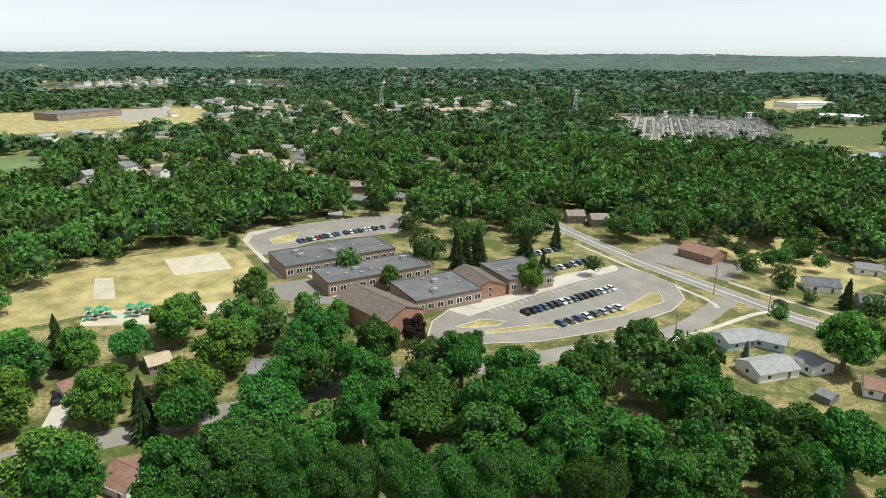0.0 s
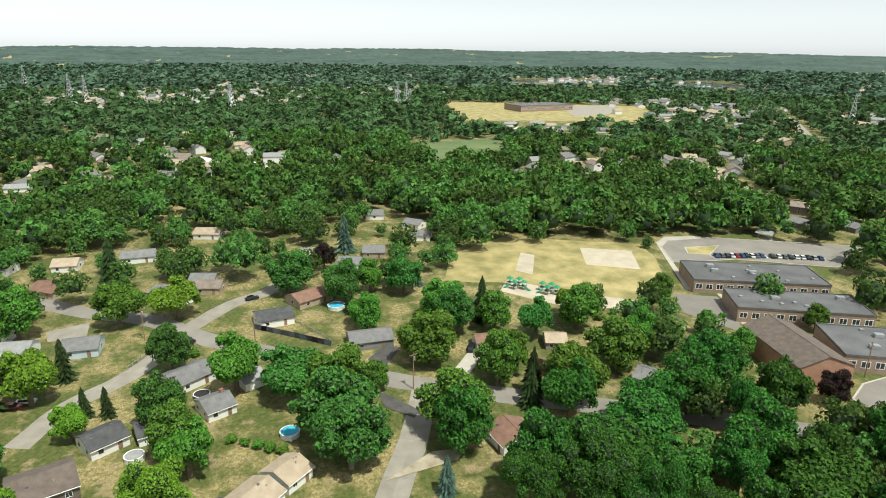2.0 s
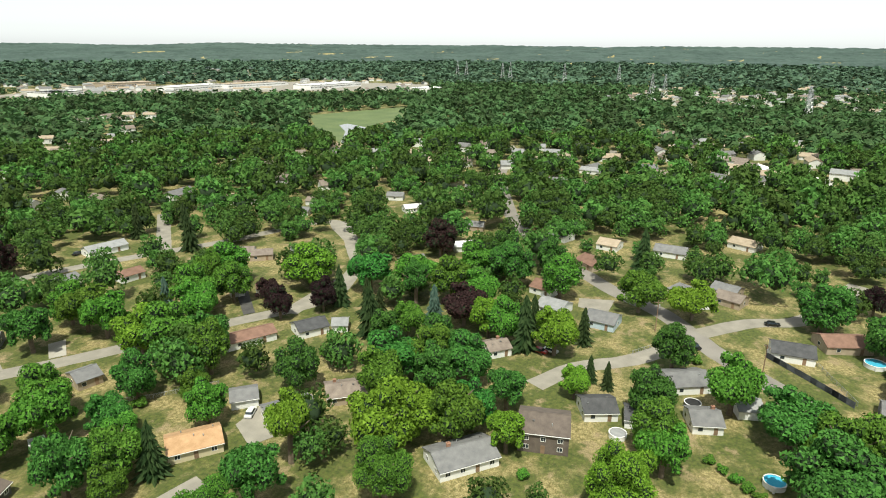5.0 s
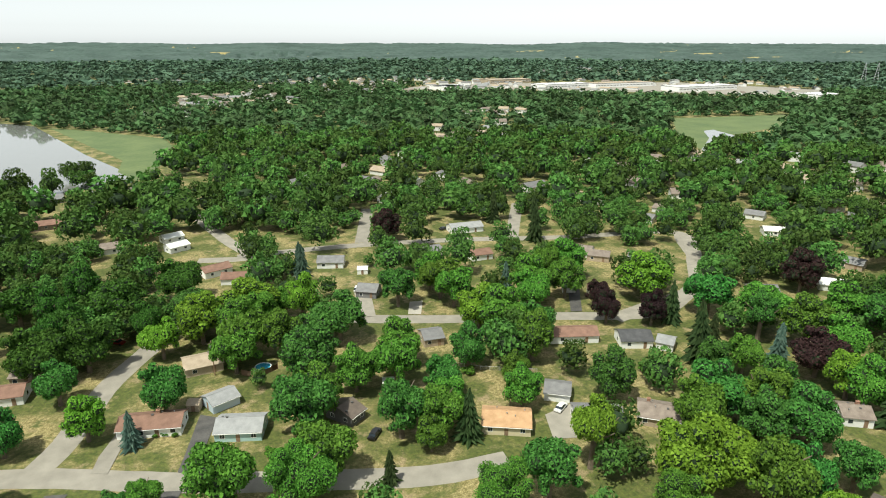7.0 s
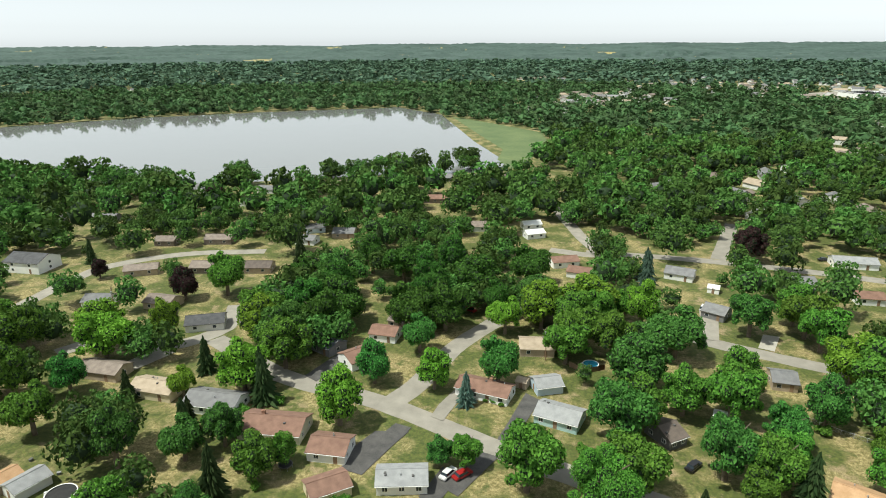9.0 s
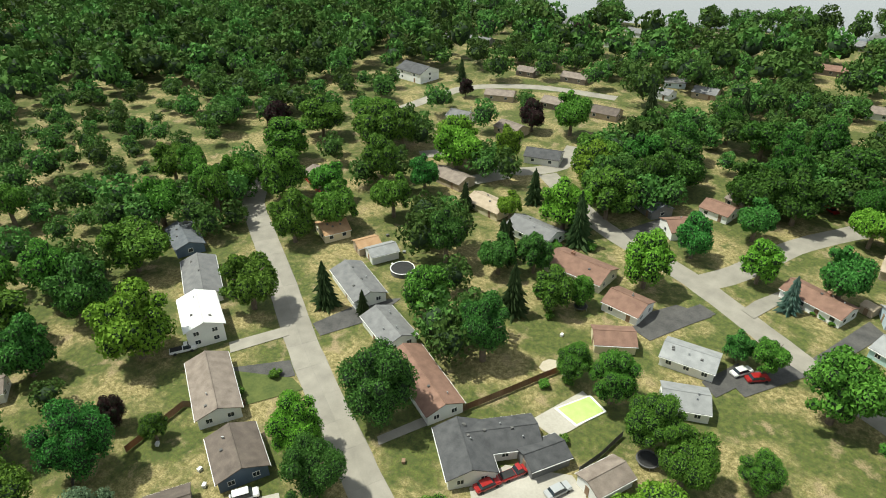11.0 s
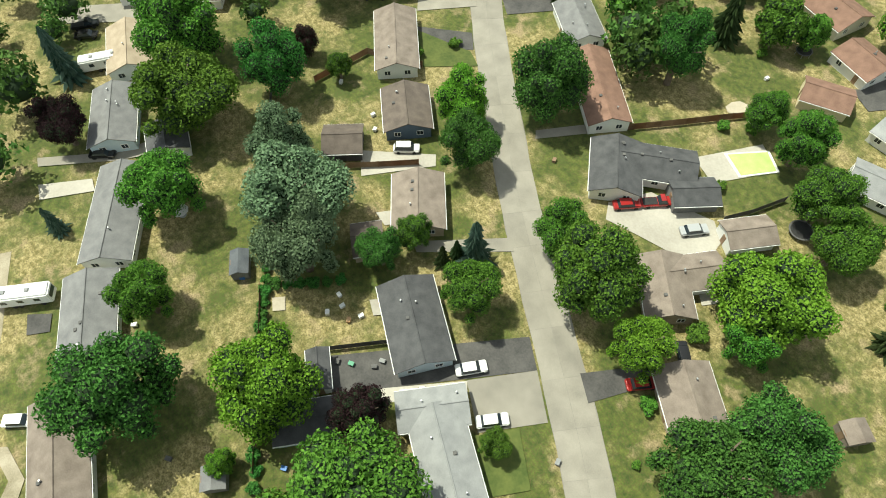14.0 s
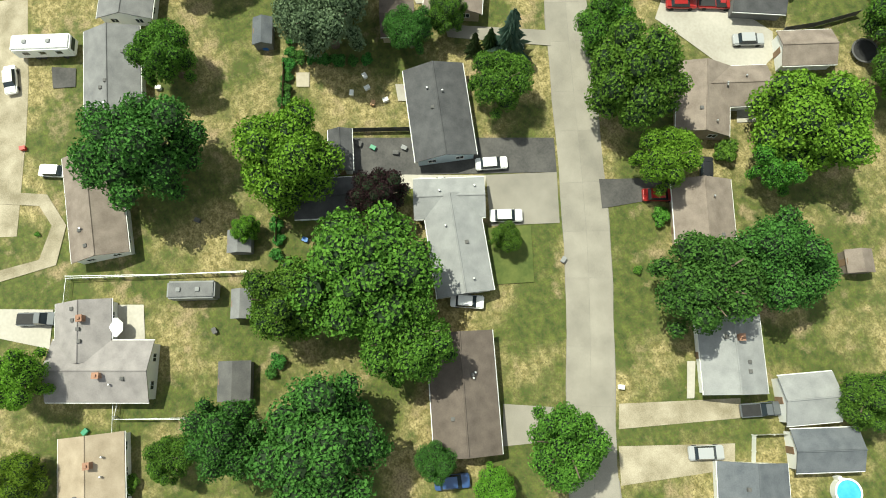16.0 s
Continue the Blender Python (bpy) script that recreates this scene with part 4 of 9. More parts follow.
road("sidewalk_a", 1.8, "pave", [(-39.4, 179.4), (-29.4, 197.3), (-19.4, 218.5), (-15.0, 224.8)], "narrow pale concrete sidewalk")
road("sidewalk_b", 1.8, "pave", [(-31.4, 248.0), (-9.6, 238.8), (18.0, 229.1), (36.0, 222.4)], "narrow pale concrete sidewalk")
road("sidewalk_c", 1.6, "pave", [(-98.6, 262.8), (-58.7, 238.7), (-34.9, 224.9), (-30.1, 218.9)], "narrow pale concrete sidewalk")
road("path_a", 1.6, "pave", [(-175.3, 156.7), (-169.5, 164.5), (-142.5, 152.4), (-134.1, 148.8)], "narrow pale concrete sidewalk")
road("path_b", 2.0, "sand", [(-217.1, 95.9), (-244.1, 111.7), (-247.8, 127.1), (-235.2, 136.4), (-213.8, 124.7), (-198.0, 111.8), (-203.6, 102.0), (-216.3, 96.5)], "worn sandy running path in dry grass")
# ---- open areas ----
area("dry_field", "dry", [(-240.1, 86.6), (-248.2, 101.5), (-257.6, 118.7), (-229.5, 173.7), (-210.9, 168.3), (-176.8, 149.7), (-168.7, 134.7), (-186.3, 113.7), (-202.7, 94.0), (-209.7, 73.7)], "dry mown grass", "grass")
area("bare_pad", "sand", [(-232.3, 144.6), (-221.6, 163.9), (-199.5, 153.0), (-211.4, 135.4)], "pale bare sandy ground", "sand")
area("infield", "sand", [(-233.7, 116.5), (-228.6, 120.6), (-206.9, 109.0), (-213.4, 104.6)], "pale bare sandy ground", "sand")
area("play_sand", "sand", [(-204.9, 97.1), (-186.3, 113.7), (-169.5, 135.5), (-164.2, 128.5), (-176.9, 103.4), (-194.7, 89.8)], "pale bare sandy ground", "sand")
area("front_lot", "asph", [(-99.7, 145.1), (-104.5, 154.6), (-105.8, 172.1), (-96.8, 172.2), (-83.8, 208.9), (-74.7, 242.7), (-61.7, 241.5), (-47.7, 233.3), (-41.3, 220.6), (-42.3, 207.6), (-52.0, 183.6), (-70.1, 159.8), (-89.0, 145.2)], "grey asphalt parking area", "parking lot")
kerb([(-99.7, 145.1), (-104.5, 154.6), (-105.8, 172.1), (-96.8, 172.2), (-83.8, 208.9), (-74.7, 242.7), (-61.7, 241.5), (-47.7, 233.3), (-41.3, 220.6), (-42.3, 207.6), (-52.0, 183.6), (-70.1, 159.8), (-89.0, 145.2)])
area("island_a", "dry", [(-96.1, 155.0), (-92.5, 164.8), (-85.0, 168.2), (-85.6, 163.6), (-92.0, 156.7)], "dry mown grass", "grass")
kerb([(-96.1, 155.0), (-92.5, 164.8), (-85.0, 168.2), (-85.6, 163.6), (-92.0, 156.7)])
area("island_b", "dry", [(-85.3, 155.7), (-67.5, 175.3), (-55.1, 193.3), (-46.7, 213.8), (-51.4, 223.8), (-53.2, 219.2), (-57.0, 199.0), (-71.6, 175.7), (-86.7, 158.3)], "dry mown grass", "grass")
kerb([(-85.3, 155.7), (-67.5, 175.3), (-55.1, 193.3), (-46.7, 213.8), (-51.4, 223.8), (-53.2, 219.2), (-57.0, 199.0), (-71.6, 175.7), (-86.7, 158.3)])
area("front_walk", "pave", [(-106.3, 165.8), (-104.1, 177.0), (-95.8, 193.1), (-87.0, 221.9), (-73.7, 243.3), (-71.0, 238.4), (-82.1, 210.1), (-94.7, 172.4), (-97.0, 165.1)], "pale concrete walk", "pavement")
area("back_lot", "asph", [(-222.9, 180.3), (-230.1, 188.7), (-230.0, 208.1), (-215.9, 233.6), (-194.8, 271.5), (-185.9, 262.7), (-177.8, 231.4), (-198.5, 199.1), (-201.4, 174.8), (-203.2, 171.7)], "grey asphalt parking area", "parking lot")
kerb([(-222.9, 180.3), (-230.1, 188.7), (-230.0, 208.1), (-215.9, 233.6), (-194.8, 271.5), (-185.9, 262.7), (-177.8, 231.4), (-198.5, 199.1), (-201.4, 174.8), (-203.2, 171.7)])
area("island_c", "dry", [(-218.6, 189.8), (-216.5, 206.2), (-207.0, 193.3), (-211.0, 185.2)], "dry mown grass", "grass")
kerb([(-218.6, 189.8), (-216.5, 206.2), (-207.0, 193.3), (-211.0, 185.2)])
area("back_walk", "pave", [(-228.6, 181.9), (-235.7, 191.9), (-231.6, 209.6), (-228.4, 206.6), (-229.6, 189.0), (-222.5, 180.6), (-175.3, 158.2), (-175.2, 155.3)], "pale concrete walk", "pavement")
area("play_court", "asph", [(-173.6, 148.2), (-166.8, 161.7), (-151.1, 156.5), (-140.3, 147.7), (-158.1, 140.6)], "grey asphalt parking area", "parking lot")
area("motel_lot", "asph", [(-74.1, 259.3), (-64.9, 288.0), (-29.1, 271.9), (-31.0, 300.5), (-13.9, 297.4), (-28.7, 269.6), (-31.4, 248.0)], "grey asphalt parking area", "parking lot")
area("gravel_yard", "conc", [(-283.4, 871.2), (-104.5, 911.6), (-69.7, 744.1), (-165.7, 599.6)], "pale gravel and concrete yard", "yard")
area("gravel_strip", "gravel", [(-259.4, 757.3), (-297.4, 913.0), (-277.0, 875.9), (-249.6, 749.3)], "pale gravel yard", "gravel")
area("meadow", "lawn", [(-82.7, 814.3), (27.5, 952.0), (24.6, 735.4), (-10.5, 710.4), (-54.2, 717.9)], "rough green meadow beside a switchyard", "meadow")
area("dry_strip", "dry", [(-157.7, 1291.7), (-86.4, 1497.7), (-51.1, 1374.0), (-63.8, 1158.9), (-132.7, 1132.4)], "dry mown grass", "grass")
area("far_field", "dry", [(-999.3, 343.2), (-840.4, 630.7), (-661.9, 480.5), (-726.3, 277.2)], "dry mown grass", "grass")
area("far_lot", "conc", [(-872.2, 491.9), (-889.0, 597.7), (-751.7, 496.7), (-735.7, 432.5)], "pale gravel and concrete yard", "yard")
area("marsh_a", "marsh", [(-560.8, 154.3), (-570.7, 252.8), (-471.9, 219.1), (-445.3, 151.4)], "green reedy marsh", "marsh")
area("marsh_b", "marsh", [(-606.3, -521.4), (-769.0, -479.4), (-645.4, -412.0), (-543.3, -396.5), (-450.2, -353.0), (-500.2, -420.4)], "green reedy marsh", "marsh")
area("creek", "water", [(-443.1, -347.2), (-510.9, -393.3), (-548.5, -430.4), (-564.3, -431.4), (-548.1, -393.9), (-497.5, -361.7), (-451.3, -342.7)], "still grey lake water under a hazy sky", "water")
area("pond_a", "water", [(-8.1, 641.0), (24.1, 691.4), (53.2, 684.4), (49.1, 610.0), (22.7, 585.4), (-2.4, 586.2)], "still grey lake water under a hazy sky", "water")
area("far_water", "water", [(-1598.7, 709.4), (-1686.6, 800.5), (-1648.9, 1029.7), (-1565.5, 1058.3), (-1462.9, 988.2), (-1538.6, 729.0)], "still grey lake water under a hazy sky", "water")
area("far_water", "water", [(-1476.7, 1134.2), (-1517.1, 1283.9), (-1317.7, 1270.1), (-1219.6, 1155.7), (-1283.3, 1102.5)], "still grey lake water under a hazy sky", "water")
area("lake", "water", [(732.1, -170.3), (595.5, -287.4), (490.9, -343.3), (439.3, -375.6), (373.8, -396.6), (275.4, -391.3), (192.1, -390.1), (137.6, -399.9), (83.3, -417.6), (11.2, -429.8), (-23.4, -441.2), (-20.5, -487.2), (0.9, -573.1), (44.8, -799.0), (109.5, -889.9), (286.6, -823.8), (419.8, -755.7), (578.1, -622.9), (714.5, -582.5), (789.8, -566.3), (981.7, -490.8), (1153.1, -285.4)], "still grey lake water under a hazy sky", "water")
area("marsh_c", "marsh", [(-26.1, -445.5), (-17.0, -483.7), (-23.0, -531.9), (-3.9, -615.7), (30.4, -774.8), (-3.9, -729.6), (-65.8, -636.5), (-64.2, -541.6)], "green reedy marsh", "marsh")
area("strip_mall", "conc", [(-483.8, -1096.4), (-700.1, -1199.5), (-1157.9, -994.5), (-1210.6, -699.0), (-1054.2, -615.5), (-785.9, -931.2), (-663.7, -1030.6)], "pale gravel and concrete yard", "yard")
area("dry_lot", "dry", [(-386.6, -39.0), (-401.3, 3.3), (-370.4, 13.4), (-339.0, -12.0), (-336.9, -27.4)], "dry mown grass", "grass")
area("far_lawn", "dry", [(-54.8, 337.2), (-19.7, 348.1), (1.1, 312.4), (18.7, 281.8), (6.8, 259.6), (-15.3, 258.9), (-29.3, 273.4), (-49.7, 298.3)], "dry mown grass", "grass")
area("driveway", "pave", [(32.4, 50.3), (28.9, 43.6), (24.0, 45.9), (28.5, 51.6)], "pale concrete walk", "pavement")
area("driveway", "pave", [(26.5, 37.4), (23.8, 32.1), (18.6, 33.9), (20.8, 38.7)], "pale concrete walk", "pavement")
area("driveway", "tar", [(33.5, -2.9), (19.3, -30.5), (14.5, -28.3), (26.9, -3.0), (29.1, -0.8)], "fresh black asphalt drive", "driveway")
area("driveway", "conc", [(18.8, -19.0), (14.5, -28.3), (7.7, -25.0), (11.8, -16.1)], "worn concrete drive", "driveway")
area("driveway", "tar", [(10.8, -33.2), (5.8, -43.4), (3.4, -42.5), (6.8, -31.4)], "fresh black asphalt drive", "driveway")
area("driveway", "gravel", [(-17.7, -19.9), (-24.4, -34.7), (-26.6, -33.3), (-20.5, -18.2)], "pale gravel yard", "gravel")
area("driveway", "gravel", [(-22.4, -17.1), (-29.0, -30.9), (-31.7, -29.2), (-26.8, -14.9)], "pale gravel yard", "gravel")
area("driveway", "gravel", [(48.7, 44.7), (45.1, 38.7), (39.5, 37.8), (34.7, 41.1), (36.0, 49.0), (37.6, 48.5), (36.5, 43.0), (40.4, 39.7), (44.0, 40.3), (46.9, 45.3)], "pale gravel yard", "gravel")
area("driveway", "conc", [(-10.7, -6.1), (-14.1, -11.9), (-18.1, -10.2), (-15.5, -3.5)], "worn concrete drive", "driveway")
area("driveway", "pave", [(25.2, -6.7), (18.7, -19.0), (17.0, -17.9), (22.9, -6.5)], "pale concrete walk", "pavement")
area("driveway", "pave", [(31.5, -56.1), (29.1, -63.5), (25.5, -65.0), (19.1, -68.1), (15.6, -66.2), (14.5, -62.6), (18.3, -58.1), (25.6, -55.1), (29.1, -53.5)], "pale concrete walk", "pavement")
area("driveway", "tar", [(86.2, -51.9), (78.3, -60.3), (74.1, -57.8), (80.3, -48.6)], "fresh black asphalt drive", "driveway")
area("driveway", "conc", [(93.1, -56.6), (87.3, -67.3), (84.5, -65.6), (90.1, -54.6)], "worn concrete drive", "driveway")
area("driveway", "tar", [(83.3, -71.4), (79.3, -85.0), (73.4, -90.1), (73.4, -80.4), (78.9, -69.4)], "fresh black asphalt drive", "driveway")
area("driveway", "conc", [(50.7, -55.5), (46.3, -65.1), (44.2, -64.5), (49.2, -54.2)], "worn concrete drive", "driveway")
area("driveway", "pave", [(64.1, -26.7), (55.9, -37.4), (53.8, -36.0), (59.0, -24.1)], "pale concrete walk", "pavement")
area("driveway", "conc", [(42.9, -24.6), (34.6, -38.5), (32.4, -37.2), (40.8, -24.1)], "worn concrete drive", "driveway")
area("driveway", "tar", [(26.9, -114.8), (20.7, -124.8), (12.7, -125.0), (21.1, -109.9)], "fresh black asphalt drive", "driveway")
area("driveway", "tar", [(8.4, -102.8), (4.0, -112.7), (1.5, -107.1), (4.9, -100.0)], "fresh black asphalt drive", "driveway")
area("driveway", "conc", [(132.2, 6.7), (123.4, -9.4), (117.0, -8.5), (127.9, 9.9)], "worn concrete drive", "driveway")
area("driveway", "tar", [(44.1, -149.6), (37.5, -163.1), (34.1, -159.3), (40.2, -146.6)], "fresh black asphalt drive", "driveway")
area("lawn", "lawn", [(85.4, -51.4), (74.0, -57.0), (69.9, -56.0), (76.0, -46.3)], "watered green lawn", "lawn")
area("driveway", "pave", [(30.6, -74.7), (26.1, -87.0), (20.5, -84.5), (24.8, -73.4)], "pale concrete walk", "pavement")
area("driveway", "tar", [(26.3, -110.8), (16.3, -128.2), (12.3, -126.5), (21.0, -108.9)], "fresh black asphalt drive", "driveway")
area("driveway", "tar", [(-15.6, -141.0), (-19.1, -139.8), (-11.8, -122.7), (-7.9, -123.0)], "fresh black asphalt drive", "driveway")
area("driveway", "tar", [(44.1, -149.8), (38.5, -159.8), (34.2, -156.6), (39.7, -147.8)], "fresh black asphalt drive", "driveway")
area("driveway", "pave", [(98.3, -153.7), (91.7, -165.6), (86.1, -161.1), (92.6, -150.7)], "pale concrete walk", "pavement")
area("driveway", "tar", [(4.7, -106.5), (-4.0, -118.2), (-8.0, -116.4), (0.5, -103.3)], "fresh black asphalt drive", "driveway")
area("driveway", "tar", [(-15.8, -143.3), (-19.2, -140.0), (-11.1, -121.0), (-8.0, -122.8)], "fresh black asphalt drive", "driveway")
area("driveway", "conc", [(6.4, -136.9), (2.6, -144.3), (0.4, -141.8), (5.0, -129.6), (8.1, -131.4)], "worn concrete drive", "driveway")
area("driveway", "conc", [(-89.1, -102.2), (-97.8, -103.0), (-90.5, -90.8), (-84.6, -93.4)], "worn concrete drive", "driveway")
area("driveway", "tar", [(-146.6, -162.1), (-151.3, -161.4), (-138.5, -145.2), (-135.2, -147.1)], "fresh black asphalt drive", "driveway")
area("driveway", "conc", [(-78.2, -200.4), (-83.6, -197.4), (-76.4, -175.8), (-72.0, -177.3)], "worn concrete drive", "driveway")
area("driveway", "pave", [(-91.5, -181.0), (-95.9, -179.6), (-90.1, -169.7), (-86.3, -171.8)], "pale concrete walk", "pavement")
area("driveway", "tar", [(-157.6, 33.1), (-164.9, 39.7), (-162.1, 43.8), (-152.0, 36.6)], "fresh black asphalt drive", "driveway")
area("driveway", "tar", [(-139.2, 31.6), (-138.2, 33.5), (-128.4, 39.3), (-125.4, 37.4), (-132.0, 31.8)], "fresh black asphalt drive", "driveway")
area("driveway", "pave", [(-149.0, 58.6), (-156.9, 65.4), (-155.8, 68.6), (-143.8, 59.7)], "pale concrete walk", "pavement")
area("driveway", "gravel", [(-111.7, 37.2), (-105.3, 25.0), (-107.2, 41.5), (-110.8, 44.7)], "pale gravel yard", "gravel")
area("driveway", "conc", [(-204.1, -56.0), (-208.2, -44.6), (-195.3, -43.8), (-196.5, -54.0)], "worn concrete drive", "driveway")
area("driveway", "pave", [(-142.0, 51.8), (-155.0, 63.1), (-157.0, 68.3), (-152.3, 66.5), (-136.2, 53.1)], "pale concrete walk", "pavement")
area("driveway", "tar", [(63.8, 31.3), (61.9, 28.1), (59.1, 29.2), (60.4, 32.3)], "fresh black asphalt drive", "driveway")
area("driveway", "sand", [(36.1, -88.0), (36.3, -89.8), (35.6, -91.3), (34.2, -91.8), (33.2, -91.2), (33.0, -89.6), (33.7, -88.0), (34.9, -87.4)], "pale bare sandy ground", "sand")
area("driveway", "pave", [(10.8, -56.5), (8.9, -60.8), (7.1, -59.7), (9.1, -55.4)], "pale concrete walk", "pavement")
area("driveway", "pave", [(-17.0, -30.9), (-17.5, -31.9), (-21.6, -29.2), (-21.2, -28.3)], "pale concrete walk", "pavement")
area("driveway", "sand", [(46.0, -1.2), (45.1, -3.0), (43.0, -2.0), (43.9, -0.3)], "pale bare sandy ground", "sand")
area("driveway", "pave", [(37.5, -13.6), (36.1, -16.3), (33.7, -15.0), (34.9, -12.8)], "pale concrete walk", "pavement")
area("driveway", "pave", [(51.0, -22.4), (49.5, -25.8), (47.1, -24.5), (48.0, -22.4)], "pale concrete walk", "pavement")
area("lawn", "lawn", [(11.7, -15.5), (9.2, -21.2), (1.9, -17.7), (4.5, -11.7)], "watered green lawn", "lawn")
area("driveway", "pave", [(87.8, 23.4), (84.0, 15.2), (81.2, 15.6), (84.5, 24.1)], "pale concrete walk", "pavement")
area("driveway", "conc", [(93.9, 22.0), (87.4, 9.5), (86.9, 4.7), (83.8, 5.2), (85.5, 10.1), (91.9, 22.4)], "worn concrete drive", "driveway")
# ---- houses ----
house(29.6, -17.0, 161, 13.7, 8.0, "char", "paleblue")
house(11.1, -10.4, 162, 13.5, 7.0, "lgrey", "white")
house(17.5, -12.4, 65, 9.4, 5.0, "lgrey", "white")
house(-7.0, -2.0, 157, 15.4, 8.0, "dbrown", "tan")
house(17.4, 39.6, 63, 13.2, 7.3, "mauve", "white")
house(23.3, 39.8, 159, 7.8, 6.8, "mauve", "white")
house(39.3, 32.1, 165, 15.0, 7.2, "brown", "white")
house(56.5, 23.0, 160, 14.9, 7.5, "grey", "white")
house(5.4, 45.3, 160, 9.8, 7.8, "tan", "white")
house(14.1, -51.7, 147, 10.4, 6.8, "brown", "tan")
house(13.5, -57.0, 65, 8.9, 5.5, "brown", "white")
house(-0.3, -42.8, 153, 8.8, 7.5, "brown", "tan")
house(-18.6, -35.8, 154, 9.8, 7.6, "lgrey", "white")
garage(-28.0, -41.8, 68, 6.7, 5.6, "lgrey", "white")
garage(-34.4, -40.2, 65, 8.2, 4.6, "slate", "white")
house(-35.1, -28.7, 151, 8.2, 8.2, "slate", "white")
garage(14.0, -69.4, 65, 7.5, 4.8, "brown", "white")
garage(25.4, 2.9, 66, 8.3, 5.0, "char", "paleblue")
garage(30.9, -1.9, 157, 5.8, 2.6, "char", "white")
shed(25.4, 16.3, 155, 3, 3, "grey")
shed(17.3, 19.5, 155, 3.8, 2.4, "grey")
shed(8.2, 24.4, 155, 5, 4, "dgrey")
shed(-15.9, -58.3, 155, 3, 3.4, "brown")
shed(53.5, 0.5, 155, 4.2, 2.6, "slate")
house(82.9, -45.4, 151, 16.5, 7.6, "brown", "white")
house(101.5, -56.6, 152, 12.6, 7.5, "white", "white", 4.6)
house(115.8, -66.7, 149, 16.9, 7.6, "grey", "white")
house(135.6, -75.9, 157, 13.0, 7.0, "slate", "navy")
house(66.2, -37.7, 153, 10.2, 8.0, "dbrown", "navy")
garage(66.2, -24.7, 59, 6.6, 6.0, "dbrown", "dgrey")
house(47.7, -28.8, 149, 10.8, 8.0, "brown", "tan")
garage(46.0, -18.3, 66, 4.6, 5.5, "dbrown", "tan")
house(163.8, -28.2, 163, 11.0, 7.0, "lgrey", "white")
house(131.0, -10.3, 157, 15.4, 7.5, "lgrey", "white")
house(117.8, -18.6, 58, 9.1, 5.5, "brown", "white")
house(109.5, -1.0, 163, 13.0, 8.0, "tan", "white")
house(93.8, 7.2, 159, 13.9, 7.5, "grey", "paleblue")
garage(83.6, 1.0, 166, 6.8, 6.5, "char", "white")
house(73.0, 13.6, 152, 18.7, 7.5, "grey", "white")
house(107.5, -102.6, 64, 7.2, 8.0, "orange", "cream")
garage(94.4, -101.8, 63, 5.9, 4.5, "orange", "tan")
garage(88.8, -101.3, 62, 7.2, 5.0, "lgrey", "white")
house(84.0, -87.1, 155, 14.9, 7.5, "grey", "white")
house(67.3, -78.5, 157, 11.7, 7.0, "grey", "white")
house(51.5, -70.1, 153, 18.3, 7.2, "rbrown", "white")
house(35.5, -60.5, 138, 11.1, 8.0, "char", "white")
house(32.2, -66.8, 45, 12.5, 7.0, "char", "white")
garage(24.4, -67.8, 59, 7.3, 5.0, "char", "grey")
house(44.1, -123.7, 175, 15.0, 9.0, "rbrown", "tudor")
house(29.1, -116.3, 173, 8.7, 7.5, "rbrown", "white")
garage(27.0, -103.3, 31, 8.3, 6.0, "rbrown", "cream")
house(12.1, -106.5, 5, 10.3, 6.5, "lgrey", "white")
house(9.2, -94.1, 22, 8.1, 6.5, "lgrey", "white")
house(62.2, -133.4, 171, 13.8, 8.0, "grey", "white")
house(80.1, -139.0, 169, 12.2, 7.0, "tan", "cream")
house(99.6, -148.0, 170, 12.5, 7.0, "brown", "tan")
house(84.3, -179.8, 15, 11.8, 8.0, "char", "white")
house(41.1, -165.5, 145, 8.2, 7.0, "slate", "grey")
house(30.9, -158.2, 41, 8.5, 8.0, "rbrown", "white")
house(131.4, -122.8, 157, 16.1, 7.0, "brown", "red")
house(-5.3, -142.5, 159, 14.0, 7.0, "rbrown", "white")
shed(-15.2, -146.9, 155, 3, 3, "tan")
garage(-21.3, -145.8, 15, 7.0, 6.0, "lgrey", "paleblue")
house(-23.1, -131.2, 155, 10.5, 7.5, "lgrey", "teal")
house(25.2, -174.2, 168, 8.3, 7.0, "rbrown", "white")
house(177.8, -230.5, 172, 16.0, 12.0, "char", "white", 4.5)
house(129.1, -195.6, 2, 9.0, 8.0, "grey", "white")
house(106.2, -195.3, 168, 10.3, 8.0, "brown", "tan")
house(130.4, -227.0, 18, 12.4, 7.0, "brown", "tan")
house(138.3, -264.6, 2, 9.0, 7.0, "brown", "brown")
house(115.2, -268.1, 2, 12.2, 7.0, "brown", "brown")
house(106.9, -231.2, 2, 9.0, 8.0, "brown", "brown")
house(85.1, -232.0, 2, 11.8, 8.0, "dbrown", "tan")
house(188.7, -301.7, 2, 12.7, 8.0, "grey", "grey")
house(212.3, -297.0, 24, 9.0, 8.0, "grey", "grey")
house(167.3, -370.8, 2, 16.0, 12.0, "grey", "white")
house(75.8, -287.4, 19, 9.0, 7.0, "grey", "paleblue")
house(-2.5, -293.5, 2, 9.0, 8.0, "brown", "white")
house(-28.7, -296.8, 16, 9.0, 6.0, "white", "white")
house(-28.9, -281.7, 21, 9.0, 6.0, "white", "white")
house(-37.8, -243.3, 14, 10.9, 7.0, "rbrown", "white")
garage(-42.7, -231.0, 158, 9.0, 7.0, "rbrown", "white")
house(117.5, -390.9, 2, 11.0, 10.0, "grey", "grey")
house(22.1, -407.2, 2, 14.9, 9.0, "grey", "grey")
